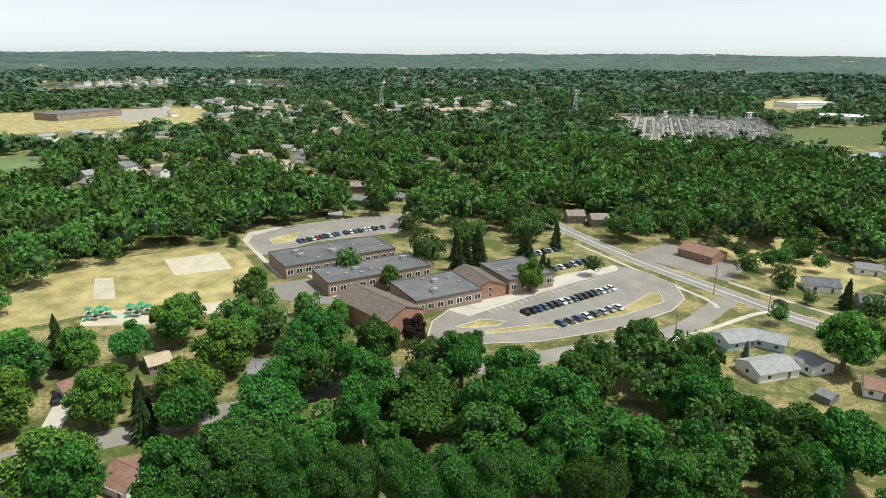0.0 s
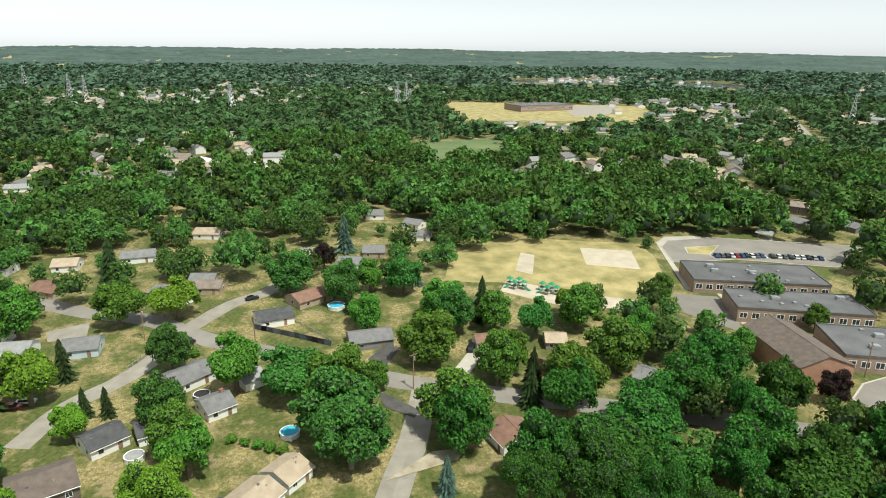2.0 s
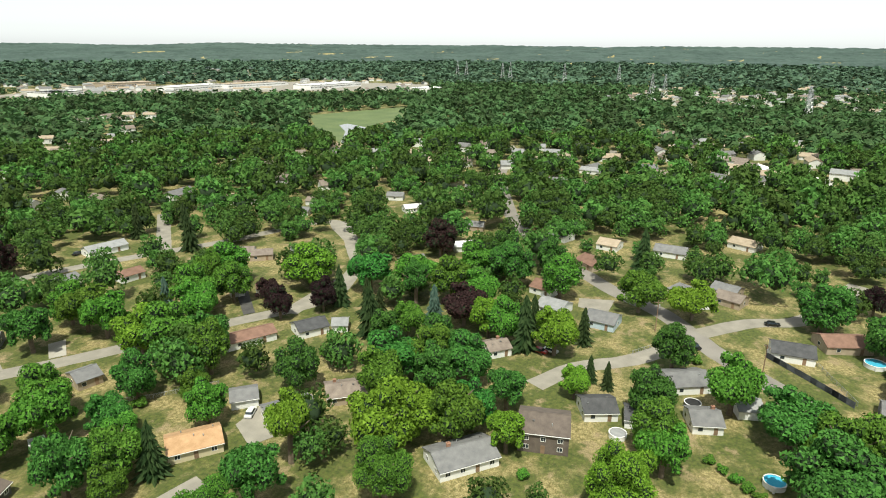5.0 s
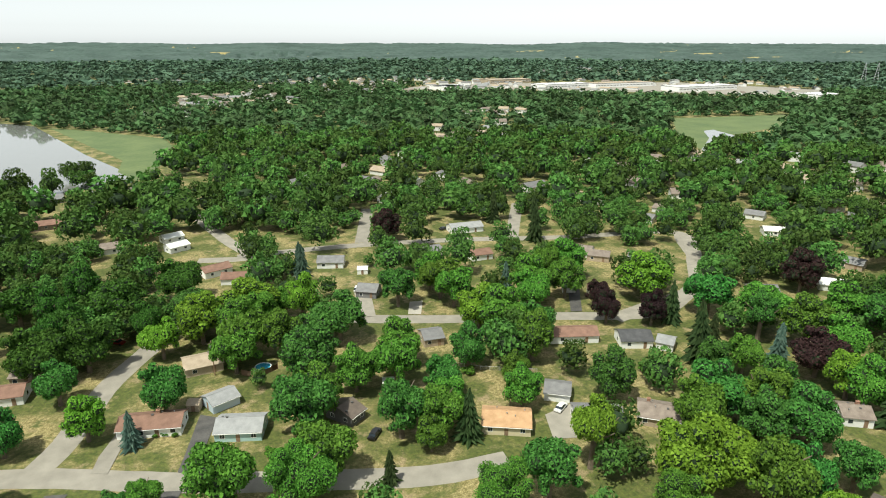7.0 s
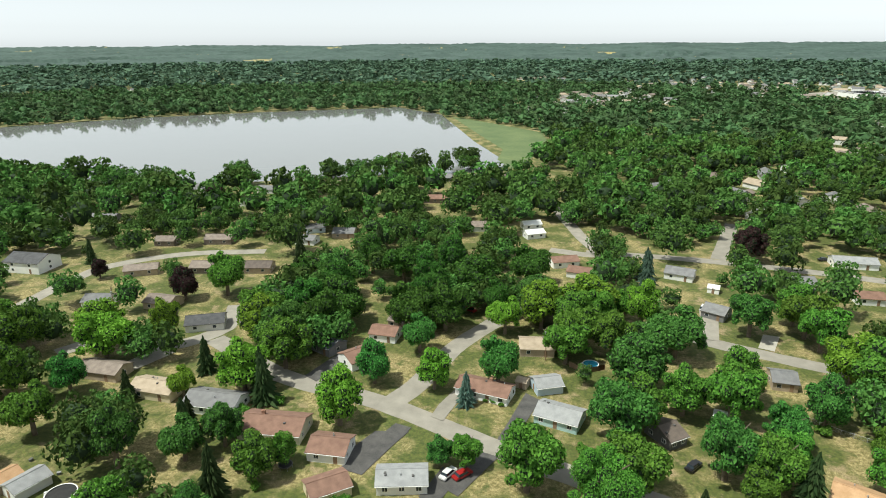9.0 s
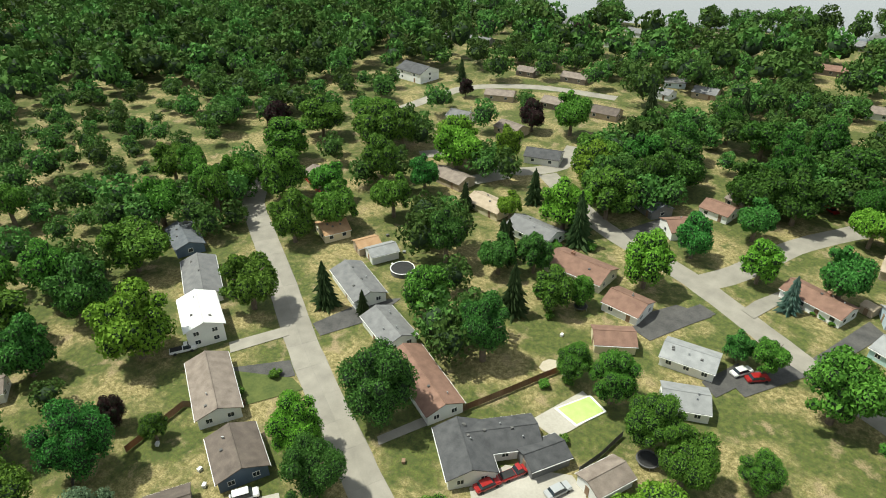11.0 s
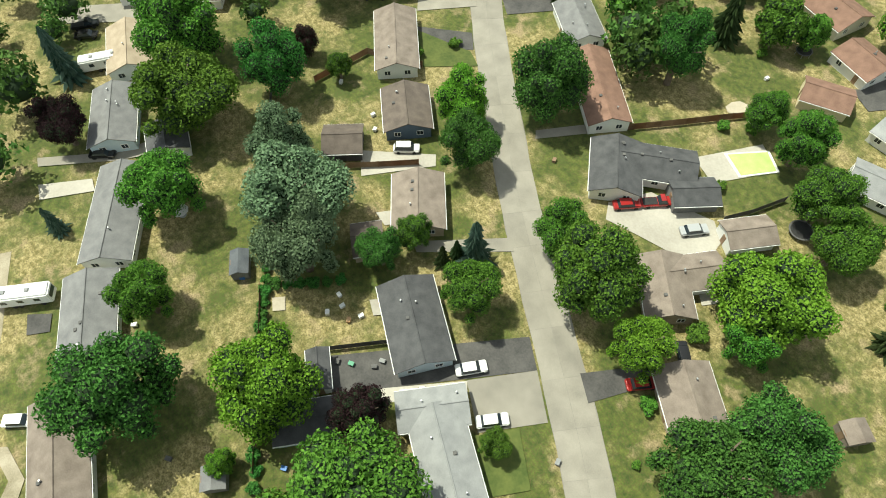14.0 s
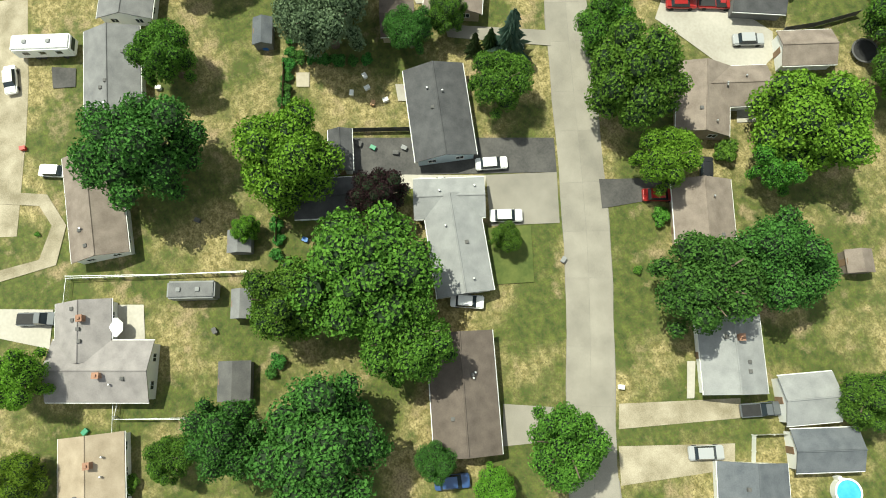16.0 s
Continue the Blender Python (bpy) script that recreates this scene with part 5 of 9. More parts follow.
house(84.8, -384.2, 16, 16.0, 9.0, "tan", "white")
house(-25.2, -408.5, 2, 12.9, 9.0, "dbrown", "brown")
house(21.8, -348.5, 2, 16.0, 8.0, "rbrown", "brown")
house(122.9, -337.1, 171, 13.9, 8.0, "grey", "white")
house(-80.8, -230.7, 153, 10.4, 8.0, "grey", "white")
house(-121.7, -222.6, 2, 9.3, 8.0, "grey", "white")
house(-46.4, -125.1, 29, 5.1, 8.0, "dbrown", "dgrey")
house(-83.8, -151.0, 168, 6.1, 7.5, "grey", "tan")
house(-82.0, -194.7, 142, 7.3, 8.0, "grey", "grey")
shed(-88.5, -216.3, 155, 4, 4, "white")
shed(-61.5, -133.1, 155, 3, 3, "white")
garage(-47.4, -211.9, 138, 11.7, 4.0, "white", "white")
house(-153.6, -246.3, 170, 16.0, 8.0, "lgrey", "white")
house(-138.3, -209.2, 171, 9.0, 7.0, "rbrown", "white")
house(-154.2, -364.6, 26, 16.0, 8.0, "brown", "tan")
house(-112.0, -384.9, 28, 11.1, 8.0, "grey", "white")
house(-171.1, -309.3, 149, 9.7, 8.0, "brown", "brown")
house(-20.5, -167.4, 178, 9.9, 8.0, "tan", "tan")
house(-78.3, -103.2, 145, 11.2, 8.0, "orange", "cream")
garage(-97.5, -107.9, 138, 6.4, 6.5, "grey", "white")
house(-98.0, -93.9, 148, 11.3, 8.0, "grey", "white")
house(-112.1, -87.4, 134, 10.3, 8.0, "brown", "tan")
house(-136.6, -120.2, 151, 9.4, 8.0, "char", "white")
garage(-143.0, -113.4, 123, 4.8, 6.0, "lgrey", "white")
house(-122.2, -131.5, 154, 14.8, 7.0, "rbrown", "white")
garage(-147.2, -162.7, 144, 4.7, 6.0, "lgrey", "white")
garage(-153.9, -155.4, 141, 6.4, 5.0, "rbrown", "white")
house(-179.0, -191.9, 125, 9.0, 8.0, "brown", "white")
house(-180.7, -183.4, 132, 9.0, 7.0, "brown", "tan")
house(-263.4, -126.2, 106, 9.0, 8.0, "grey", "tan")
garage(-232.9, -116.9, 135, 9.0, 7.0, "white", "white")
house(-204.5, -125.1, 144, 9.6, 8.0, "grey", "white")
house(-152.5, -64.7, 140, 6.8, 7.0, "brown", "white")
house(-296.1, -192.9, 114, 9.4, 8.0, "grey", "white")
house(-277.6, -170.1, 140, 9.9, 7.0, "white", "white")
house(-369.2, -182.3, 135, 9.7, 8.0, "grey", "white")
house(-337.8, -164.5, 124, 9.0, 8.0, "grey", "white")
house(-264.0, -224.3, 110, 9.3, 8.0, "brown", "white")
house(-242.9, -216.2, 112, 9.0, 8.0, "grey", "white")
house(21.6, -184.4, 160, 5.5, 8.0, "brown", "tan")
house(-136.0, -30.3, 121, 8.0, 8.0, "char", "white")
garage(-136.9, -21.0, 105, 5.6, 7.0, "char", "white")
house(-119.0, -37.6, 108, 11.0, 10.0, "dbrown", "dbrown", 5)
house(-103.0, -50.2, 143, 13.6, 9.0, "grey", "white")
house(-159.7, -14.1, 125, 10.9, 9.0, "grey", "white")
house(-143.1, -7.1, 114, 6.9, 8.0, "grey", "white")
garage(-154.1, 1.3, 113, 5.7, 7.0, "lgrey", "white")
house(-192.1, 10.2, 97, 11.1, 9.0, "char", "white")
house(-167.7, 35.9, 89, 12.5, 8.5, "grey", "grey")
house(-205.6, 23.1, 116, 13.2, 9.0, "rbrown", "tan")
house(-161.1, 50.6, 86, 8.8, 8.0, "grey", "white")
garage(-156.1, 67.8, 83, 6.2, 6.0, "rbrown", "white")
house(-150.0, 87.7, 70, 6.1, 7.0, "tan", "brown")
house(-135.8, 80.0, 87, 6.6, 7.0, "rbrown", "brown")
house(-112.1, 6.7, 130, 6.8, 7.5, "tan", "white")
house(-105.8, -0.3, 133, 8.7, 8.0, "tan", "white")
house(-204.2, -68.1, 79, 8.9, 9.0, "rbrown", "white")
house(-189.3, -60.0, 82, 9.1, 9.0, "lgrey", "white")
house(-187.1, -42.9, 88, 9.4, 9.0, "grey", "paleblue")
house(-239.1, -61.5, 54, 10.7, 9.0, "rbrown", "tan")
house(-296.8, -10.2, 71, 11.7, 9.0, "tan", "white")
house(-270.2, -36.9, 90, 12.8, 9.0, "grey", "white")
house(-266.8, -62.0, 85, 9.0, 9.0, "tan", "white")
house(-233.8, -11.2, 73, 9.0, 8.0, "grey", "tan")
house(-225.8, -9.1, 73, 9.1, 8.0, "brown", "tan")
house(-220.6, -21.5, 41, 14.8, 9.0, "grey", "white")
house(-236.9, 43.4, 71, 9.0, 9.0, "grey", "white")
house(-248.9, 55.8, 73, 9.0, 9.0, "grey", "tan")
house(-285.7, 84.1, 44, 9.0, 8.0, "grey", "white")
house(-266.1, 81.4, 66, 9.1, 8.0, "grey", "white")
house(-308.8, 69.8, 74, 9.0, 9.0, "grey", "white")
house(-431.4, 94.7, 99, 13.5, 9.0, "grey", "white")
house(-405.9, 122.8, 18, 12.2, 8.0, "brown", "grey")
house(-469.0, 19.1, 36, 16.0, 10.0, "white", "white")
house(-497.1, -14.0, 33, 16.0, 9.0, "white", "white")
house(-439.5, 24.3, 53, 16.0, 9.0, "grey", "white")
house(-428.6, -117.0, 86, 16.0, 9.0, "lgrey", "white")
house(-191.6, -171.1, 131, 9.0, 8.0, "grey", "white")
house(-443.1, -74.5, 67, 16.0, 9.0, "brown", "white")
house(-588.1, -56.4, 100, 13.2, 9.0, "tan", "white")
house(-564.2, -85.9, 100, 10.1, 9.0, "tan", "white")
house(-268.6, -84.6, 71, 9.0, 8.0, "grey", "white")
house(-122.6, 100.6, 34, 6.0, 8.0, "grey", "tan")
house(-110.0, 55.4, 7, 8.1, 9.0, "rbrown", "white")
house(-65.3, 85.9, 155, 10.6, 7.0, "rbrown", "grey")
house(-20.4, 192.3, 50, 11.3, 8.0, "lgrey", "paleblue")
house(-11.6, 197.1, 180, 9.1, 8.0, "lgrey", "paleblue")
house(-9.9, 177.6, 49, 12.9, 9.0, "lgrey", "white")
house(0.2, 186.8, 143, 7.1, 8.0, "grey", "white")
house(-2.0, 259.7, 18, 11.2, 9.0, "slate", "white")
house(14.0, 250.0, 12, 9.0, 9.0, "slate", "grey")
house(12.4, 290.5, 8, 9.0, 8.0, "grey", "white")
house(15.1, 181.6, 5, 6.1, 8.0, "rbrown", "white")
shed(4.6, 169.8, 155, 4, 4, "grey")
shed(-10.8, 308.5, 155, 5, 5, "white")
shed(-126.4, 128.3, 155, 4, 5, "grey")
house(-102.1, 300.7, 34, 9.0, 10.0, "brown", "brown", 4)
house(-114.9, 300.6, 35, 9.0, 10.0, "brown", "brown", 4)
house(-227.2, 392.4, 35, 10.2, 10.0, "grey", "white", 4)
house(-267.4, 442.9, 35, 11.6, 9.0, "grey", "white")
house(-272.8, 407.2, 3, 10.3, 9.0, "brown", "brown")
house(-217.5, 289.1, 0, 9.0, 9.0, "grey", "grey")
house(-251.8, 291.7, 35, 10.4, 10.0, "brown", "brown", 4.5)
house(-231.6, 270.2, 2, 9.0, 9.0, "grey", "grey")
house(-344.9, 300.6, 161, 16.0, 11.0, "tan", "tan", 4.5)
house(-348.6, 319.9, 15, 14.2, 11.0, "tan", "tan", 4.5)
house(-319.7, 304.4, 172, 16.0, 11.0, "tan", "tan", 4.5)
house(-296.1, 292.8, 177, 16.0, 11.0, "tan", "tan", 4.5)
house(-274.6, 284.5, 1, 16.0, 11.0, "tan", "tan", 4.5)
house(-289.1, 255.2, 11, 12.3, 11.0, "tan", "tan", 4.5)
house(-399.5, 239.1, 35, 11.2, 11.0, "tan", "tan", 4.5)
house(-394.8, 222.5, 35, 10.8, 11.0, "tan", "tan", 4.5)
house(-357.8, 223.2, 15, 10.6, 11.0, "brown", "tan", 4.5)
house(-392.4, 204.6, 12, 14.1, 11.0, "grey", "tan", 4.5)
house(-376.9, 185.2, 17, 10.3, 11.0, "grey", "tan", 4.5)
house(-452.9, 293.9, 174, 16.0, 10.0, "brown", "tan", 4.5)
house(-395.8, 322.1, 2, 15.5, 10.0, "brown", "tan", 4.5)
house(-593.7, 289.1, 4, 16.0, 10.0, "white", "white", 4.5)
house(-383.5, 339.4, 179, 9.7, 10.0, "brown", "tan", 4.5)
house(-462.8, 467.0, 176, 16.0, 12.0, "tan", "tan", 4.5)
house(-571.5, 518.1, 2, 16.0, 12.0, "tan", "tan", 4.5)
house(-457.1, 496.5, 152, 16.0, 10.0, "tan", "tan", 4.5)
house(-492.1, 713.7, 37, 22.9, 14.0, "tan", "tan", 5)
house(-486.7, 751.0, 37, 19.7, 14.0, "tan", "tan", 5)
house(-471.2, 774.4, 177, 26.0, 14.0, "tan", "tan", 5)
house(-447.2, 792.6, 170, 25.6, 14.0, "tan", "tan", 5)
house(-438.1, 823.4, 173, 26.0, 14.0, "tan", "tan", 5)
house(-538.2, 695.5, 173, 26.0, 14.0, "tan", "tan", 5)
house(-721.0, 596.5, 37, 26.0, 14.0, "tan", "tan", 5)
house(-697.5, 626.2, 9, 26.0, 14.0, "tan", "tan", 5)
house(125.7, -369.8, 170, 11.0, 8.0, "grey", "white", 2.5)
house(64.0, -390.7, 170, 12.0, 8.0, "brown", "tan", 2.5)
house(-2.9, -407.8, 180, 11.0, 8.0, "grey", "white", 2.5)
house(74.8, -268.9, 170, 9.0, 7.0, "grey", "white", 2.5)
house(59.9, -280.0, 180, 10.0, 8.0, "grey", "tan", 2.5)
house(-291.0, -484.6, 150, 11.0, 8.0, "grey", "white", 2.5)
flat_building(-172.4, 181.9, 65, 46.8, 21.2, 5, "flatroof", "buff", "long buff-brick school building with a dark flat roof")
flat_building(-145.5, 174.4, 63, 41.2, 17.5, 5, "flatroof", "buff", "long buff-brick school building with a dark flat roof")
flat_building(-114.7, 171.7, 62, 25.4, 20.8, 5, "flatroof", "buff", "long buff-brick school building with a dark flat roof")
flat_building(-99.0, 203.0, 60, 19.4, 20.7, 5.5, "flatroof", "buff", "long buff-brick school building with a dark flat roof")
house(-118.6, 145.1, 167, 26.4, 15.0, "dbrown", "brick", 6.5)
house(-107.4, 187.8, 149, 19.6, 13.0, "dbrown", "brick", 4.2)
house(-46.7, 274.0, 159, 16.0, 11.0, "rbrown", "brick", 3.2)
flat_building(-836.0, 431.6, 97, 87.8, 45.0, 8, "flatroof", "buff", "long buff-brick school building with a dark flat roof")
flat_building(-603.4, -1047.4, -172, 53.6, 45.0, 7, "white", "white", "long white flat-roofed commercial building")
flat_building(-815.9, -1166.1, 177, 101.8, 45.0, 8, "tan", "tan", "long tan flat-roofed commercial building")
flat_building(-827.1, -992.2, 180, 113.0, 45.0, 8, "white", "white", "long white flat-roofed commercial building")
flat_building(-950.5, -965.8, 175, 142.6, 45.0, 8, "tan", "white", "long white flat-roofed commercial building")
flat_building(-1016.1, -821.6, 177, 148.2, 45.0, 8, "white", "white", "long white flat-roofed commercial building")
flat_building(-1035.3, -605.2, 175, 60.0, 45.0, 7, "white", "white", "long white flat-roofed commercial building")
flat_building(1659.8, -2420.6, -112, 311.3, 45.0, 10, "white", "white", "long white flat-roofed commercial building")
flat_building(1532.8, -2708.0, -106, 300.3, 45.0, 10, "white", "white", "long white flat-roofed commercial building")
flat_building(-135.5, -1493.8, 173, 55.2, 45.0, 7, "tan", "tan", "long tan flat-roofed commercial building")
flat_building(-614.3, -1052.4, -158, 60.6, 45.0, 7, "white", "white", "long white flat-roofed commercial building")
flat_building(-79.2, 1204.9, 54, 88.6, 45.0, 8, "white", "white", "long white flat-roofed commercial building")
flat_building(-17.5, 970.3, 4, 57.1, 45.0, 8, "white", "white", "long white flat-roofed commercial building")
# ---- trees ----
bush(-3.2, -31.2, 0.8, "leaf")
bush(2.6, 41.9, 1.5, "leaf")
bush(2.1, -38.0, 1.7, "leaf")
bush(5.9, -50.9, 2.2, "leaf")
bush(48.2, 34.0, 1.1, "leaf")
bush(40.1, 41.9, 0.5, "leaf")
bush(110.3, 4.3, 1.1, "leaf")
bush(37.0, -58.0, 1.5, "leaf")
bush(23.5, -73.5, 1.4, "leaf")
bush(32.7, -83.7, 1.5, "leaf")
bush(29.5, -87.3, 1.5, "leaf")
bush(77.1, -55.2, 1.6, "leaf")
bush(78.9, -47.9, 1.6, "leaf")
bush(-6.4, -78.4, 0.9, "leaf")
bush(109.7, -65.9, 1.4, "leaf")
bush(47.6, -109.5, 2.2, "leaf")
bush(44.8, -112.7, 2.2, "leaf")
bush(41.9, -115.9, 2.2, "leaf")
bush(61.0, -125.1, 2.2, "leaf")
bush(58.2, -128.1, 2.2, "leaf")
bush(54.4, -130.6, 2.2, "leaf")
bush(46.8, -135.8, 1.9, "leaf")
bush(41.9, -103.5, 1.4, "leaf")
bush(-57.7, -142.5, 2.2, "leaf")
bush(-83.3, -128.2, 2.2, "leaf")
bush(-126.2, -105.9, 2.2, "leaf")
bush(-128.5, -104.0, 2.2, "leaf")
bush(-26.7, -118.8, 2.0, "leaf")
bush(-7.1, -138.4, 1.0, "leaf")
bush(-9.3, -137.1, 1.0, "leaf")
bush(-5.3, -138.8, 1.0, "leaf")
bush(-128.7, -3.7, 1.6, "leaf")
bush(-126.8, -1.0, 1.6, "leaf")
bush(-124.6, 1.6, 1.8, "leaf")
bush(-122.8, 4.2, 1.8, "leaf")
bush(-121.0, 6.7, 1.7, "leaf")
bush(-174.1, -13.0, 2.2, "leaf")
bush(-131.2, -100.5, 1.7, "leaf")
bush(-104.5, -36.6, 1.8, "leaf")
bush(-151.1, 150.2, 1.6, "leaf")
bush(-152.1, 163.1, 1.7, "leaf")
bush(-136.1, 176.7, 2.1, "leaf")
bush(-133.9, 175.5, 1.7, "leaf")
bush(-161.8, 110.1, 2.1, "leaf")
bush(-164.0, 117.1, 1.8, "leaf")
bush(-17.6, 166.9, 1.2, "leaf")
tree(110.3, 11.1, 4.2, 12.7, "leaf_blue")
tree(93.4, 15.3, 4.6, 11.5, "leaf_purple")
tree(76.3, 22.7, 2.3, 6.8, "leaf_blue")
tree(21.5, -3.7, 4.0, 9.9, "leaf_purple")
tree(34.7, -31.2, 3.7, 11.2, "leaf_blue")
tree(36.6, -26.4, 2.0, 6.0, "needle")
tree(36.7, -29.1, 1.7, 5.0, "needle")
tree(85.6, -78.0, 4.1, 12.3, "needle")
tree(49.4, -100.3, 4.5, 13.5, "needle")
tree(-10.4, -73.1, 3.3, 9.9, "needle")
tree(64.0, -122.6, 3.3, 9.8, "needle")
tree(71.8, -150.4, 3.8, 11.4, "needle")
tree(52.9, -140.9, 4.6, 13.5, "needle")
tree(90.8, -29.5, 2.9, 7.2, "leaf_purple")
tree(85.9, -134.9, 3.1, 9.2, "needle")
tree(-0.4, -136.9, 3.3, 9.8, "leaf_blue")
tree(100.7, -201.1, 5.2, 12.4, "leaf_purple")
tree(177.1, -145.6, 4.8, 12.1, "leaf_purple")
tree(-66.7, -227.1, 4.6, 13.5, "leaf_blue")
tree(157.8, -237.8, 3.6, 10.9, "needle")
tree(143.7, -220.2, 3.4, 8.5, "leaf_purple")
tree(-67.7, -102.9, 4.6, 13.5, "needle")
tree(-45.7, -98.0, 2.8, 8.3, "needle")
tree(-139.2, -134.6, 4.7, 11.8, "leaf_purple")
tree(-150.6, -126.3, 4.5, 11.2, "leaf_purple")
tree(-155.9, -112.2, 4.6, 13.5, "needle")
tree(-163.8, -91.6, 4.2, 12.5, "leaf_blue")
tree(-164.2, -81.1, 7.6, 14.8, "leaf_purple")
tree(-194.3, -245.8, 4.6, 13.5, "needle")
tree(-194.3, -273.5, 4.6, 13.5, "needle")
tree(-219.1, -120.3, 6.9, 15.9, "leaf_purple")
tree(-171.8, 73.4, 4.5, 13.5, "needle")
tree(-126.7, 68.7, 4.6, 13.5, "needle")
tree(-149.3, -36.0, 2.7, 8.2, "needle")
tree(-148.4, -31.2, 2.7, 8.1, "needle")
tree(-170.1, -44.2, 4.1, 12.2, "needle")
tree(-169.1, -59.5, 4.6, 13.5, "needle")
tree(-160.0, -89.4, 4.3, 12.8, "leaf_blue")
tree(-150.3, -103.4, 4.6, 13.5, "needle")
tree(-154.4, -129.2, 4.2, 10.6, "leaf_purple")
tree(-235.7, 32.9, 4.4, 10.9, "leaf_purple")
tree(-209.2, 62.6, 3.1, 9.3, "leaf_blue")
tree(-183.3, 77.9, 3.8, 11.4, "needle")
tree(-190.9, 34.6, 3.2, 9.6, "needle")
tree(-121.8, 65.8, 3.9, 11.7, "needle")
tree(-99.4, 137.6, 3.9, 9.8, "leaf_purple")
tree(-98.0, 35.9, 3.1, 9.2, "leaf_blue")
tree(-131.8, 213.0, 4.5, 13.5, "needle")
tree(-127.1, 222.3, 4.5, 13.5, "needle")
tree(-110.6, 233.7, 4.0, 11.9, "needle")
tree(-15.9, 180.9, 2.2, 6.7, "leaf_blue")
tree(6.5, 241.5, 3.8, 11.5, "needle")
tree(-125.9, 211.0, 4.2, 12.5, "needle")
tree(-123.0, 217.4, 4.2, 12.7, "needle")
tree(-112.4, 238.1, 4.6, 13.5, "needle")
tree(-103.0, 249.7, 4.6, 13.5, "needle")
tree(-91.5, 210.1, 3.9, 11.6, "needle")
tree(-89.4, 210.5, 3.2, 9.6, "needle")
tree(2.2, 1.3, 6.5, 15.3)
tree(11.9, 3.0, 9.3, 16.5)
tree(-12.9, 5.2, 2.8, 7.1, "leaf_dark")
tree(-4.6, 16.1, 8.5, 16.2, "leaf_dark")
tree(13.2, 12.7, 5.7, 14.3)
tree(-18.7, -0.2, 2.8, 7.1, "leaf_light")
tree(8.9, -16.6, 2.3, 5.8)
tree(-17.7, -10.2, 5.3, 13.4)
tree(1.6, 26.4, 5.2, 13.0, "leaf_dark")
tree(26.3, 14.6, 2.0, 5.1, "leaf_light")
tree(30.5, 5.3, 7.3, 17.0, "leaf_light")
tree(2.6, 34.8, 3.2, 8.0)
tree(-8.8, -34.9, 7.1, 15.8, "leaf_dark")
tree(28.2, -25.8, 4.7, 11.7)
tree(8.1, -40.4, 4.7, 11.8, "leaf_light")
tree(40.1, 21.5, 8.1, 16.6, "leaf_dark")
tree(19.6, -41.4, 7.0, 16.3)
tree(42.0, -18.6, 3.7, 9.1, "leaf_dark")
tree(-10.7, -45.9, 6.8, 14.2, "leaf_dark")
tree(47.5, -8.4, 6.6, 16.7, "leaf_silver")
tree(42.1, -24.6, 3.0, 7.4)
tree(28.2, -43.3, 4.8, 11.9)
tree(20.5, 47.8, 4.3, 10.8, "leaf_light")
tree(9.0, 52.5, 3.5, 8.8, "leaf_light")
tree(0.6, -53.9, 4.2, 10.5)
tree(53.5, 14.2, 4.8, 11.9)
tree(-30.9, -46.9, 3.9, 9.7)
tree(55.8, -11.4, 8.8, 16.1, "leaf_silver")
tree(3.7, -59.8, 8.4, 15.1, "leaf_light")
tree(50.7, -40.4, 5.2, 12.9, "leaf_dark")
tree(66.5, -14.3, 5.6, 14.0, "leaf_silver")
tree(69.0, 5.1, 6.7, 14.1)
tree(59.0, -45.1, 5.0, 12.5, "leaf_light")
tree(4.0, -76.7, 5.1, 12.9)
tree(53.5, -59.1, 7.2, 17.0, "leaf_dark")
tree(10.8, -80.7, 5.0, 12.5)
tree(-6.2, -82.4, 3.4, 8.5)
tree(85.6, -4.7, 9.1, 16.5)
tree(84.9, -21.3, 5.9, 14.8, "leaf_dark")
tree(81.7, -32.4, 2.4, 6.0)
tree(20.6, -87.2, 4.7, 11.9)
tree(29.0, -88.5, 3.7, 9.1)
tree(-55.8, 76.4, 6.1, 17.4, "leaf_deep")
tree(-44.9, 83.6, 6.1, 15.5, "leaf_deep")
tree(-66.1, 71.4, 6.1, 16.2, "leaf_deep")
tree(-51.6, 82.9, 7.5, 15.1, "leaf_deep")
tree(46.4, -83.2, 5.1, 16.3, "leaf_dark")
grove(52.1, -88.5, 5.9, 16.7, "leaf_dark")
grove(56.6, -81.8, 5.8, 18.0, "leaf_dark")
grove(50.9, -78.2, 4.8, 17.4, "leaf_dark")
tree(-74.4, 66.2, 6.1, 17.4, "leaf_deep")
tree(-28.5, 96.3, 6.2, 17.2, "leaf_deep")
tree(-88.5, 49.4, 6.6, 16.0, "leaf_deep")
tree(101.8, -10.0, 8.5, 16.5)
tree(-40.5, 94.2, 7.7, 14.7, "leaf_deep")
tree(-84.6, 60.7, 7.6, 16.9, "leaf_deep")
tree(-103.5, -17.3, 7.1, 16.0, "leaf_light")
tree(-71.5, -78.7, 6.4, 15.0, "leaf_dark")
tree(-18.7, 104.8, 6.5, 14.2, "leaf_deep")
tree(-13.4, -105.6, 6.9, 17.0)
tree(-93.2, 53.4, 6.1, 17.5, "leaf_deep")
tree(-67.9, 85.0, 5.3, 13.2, "leaf_deep")
tree(64.0, -88.0, 5.4, 13.5)
tree(-79.7, 74.5, 7.3, 14.3, "leaf_deep")
tree(-37.6, 102.4, 7.3, 16.8, "leaf_deep")
tree(-34.1, -104.9, 7.0, 15.4)
tree(-12.9, 110.5, 7.6, 14.5, "leaf_deep")
tree(-91.6, 64.4, 8.7, 15.0, "leaf_deep")
tree(-28.4, 108.6, 8.9, 16.7, "leaf_deep")
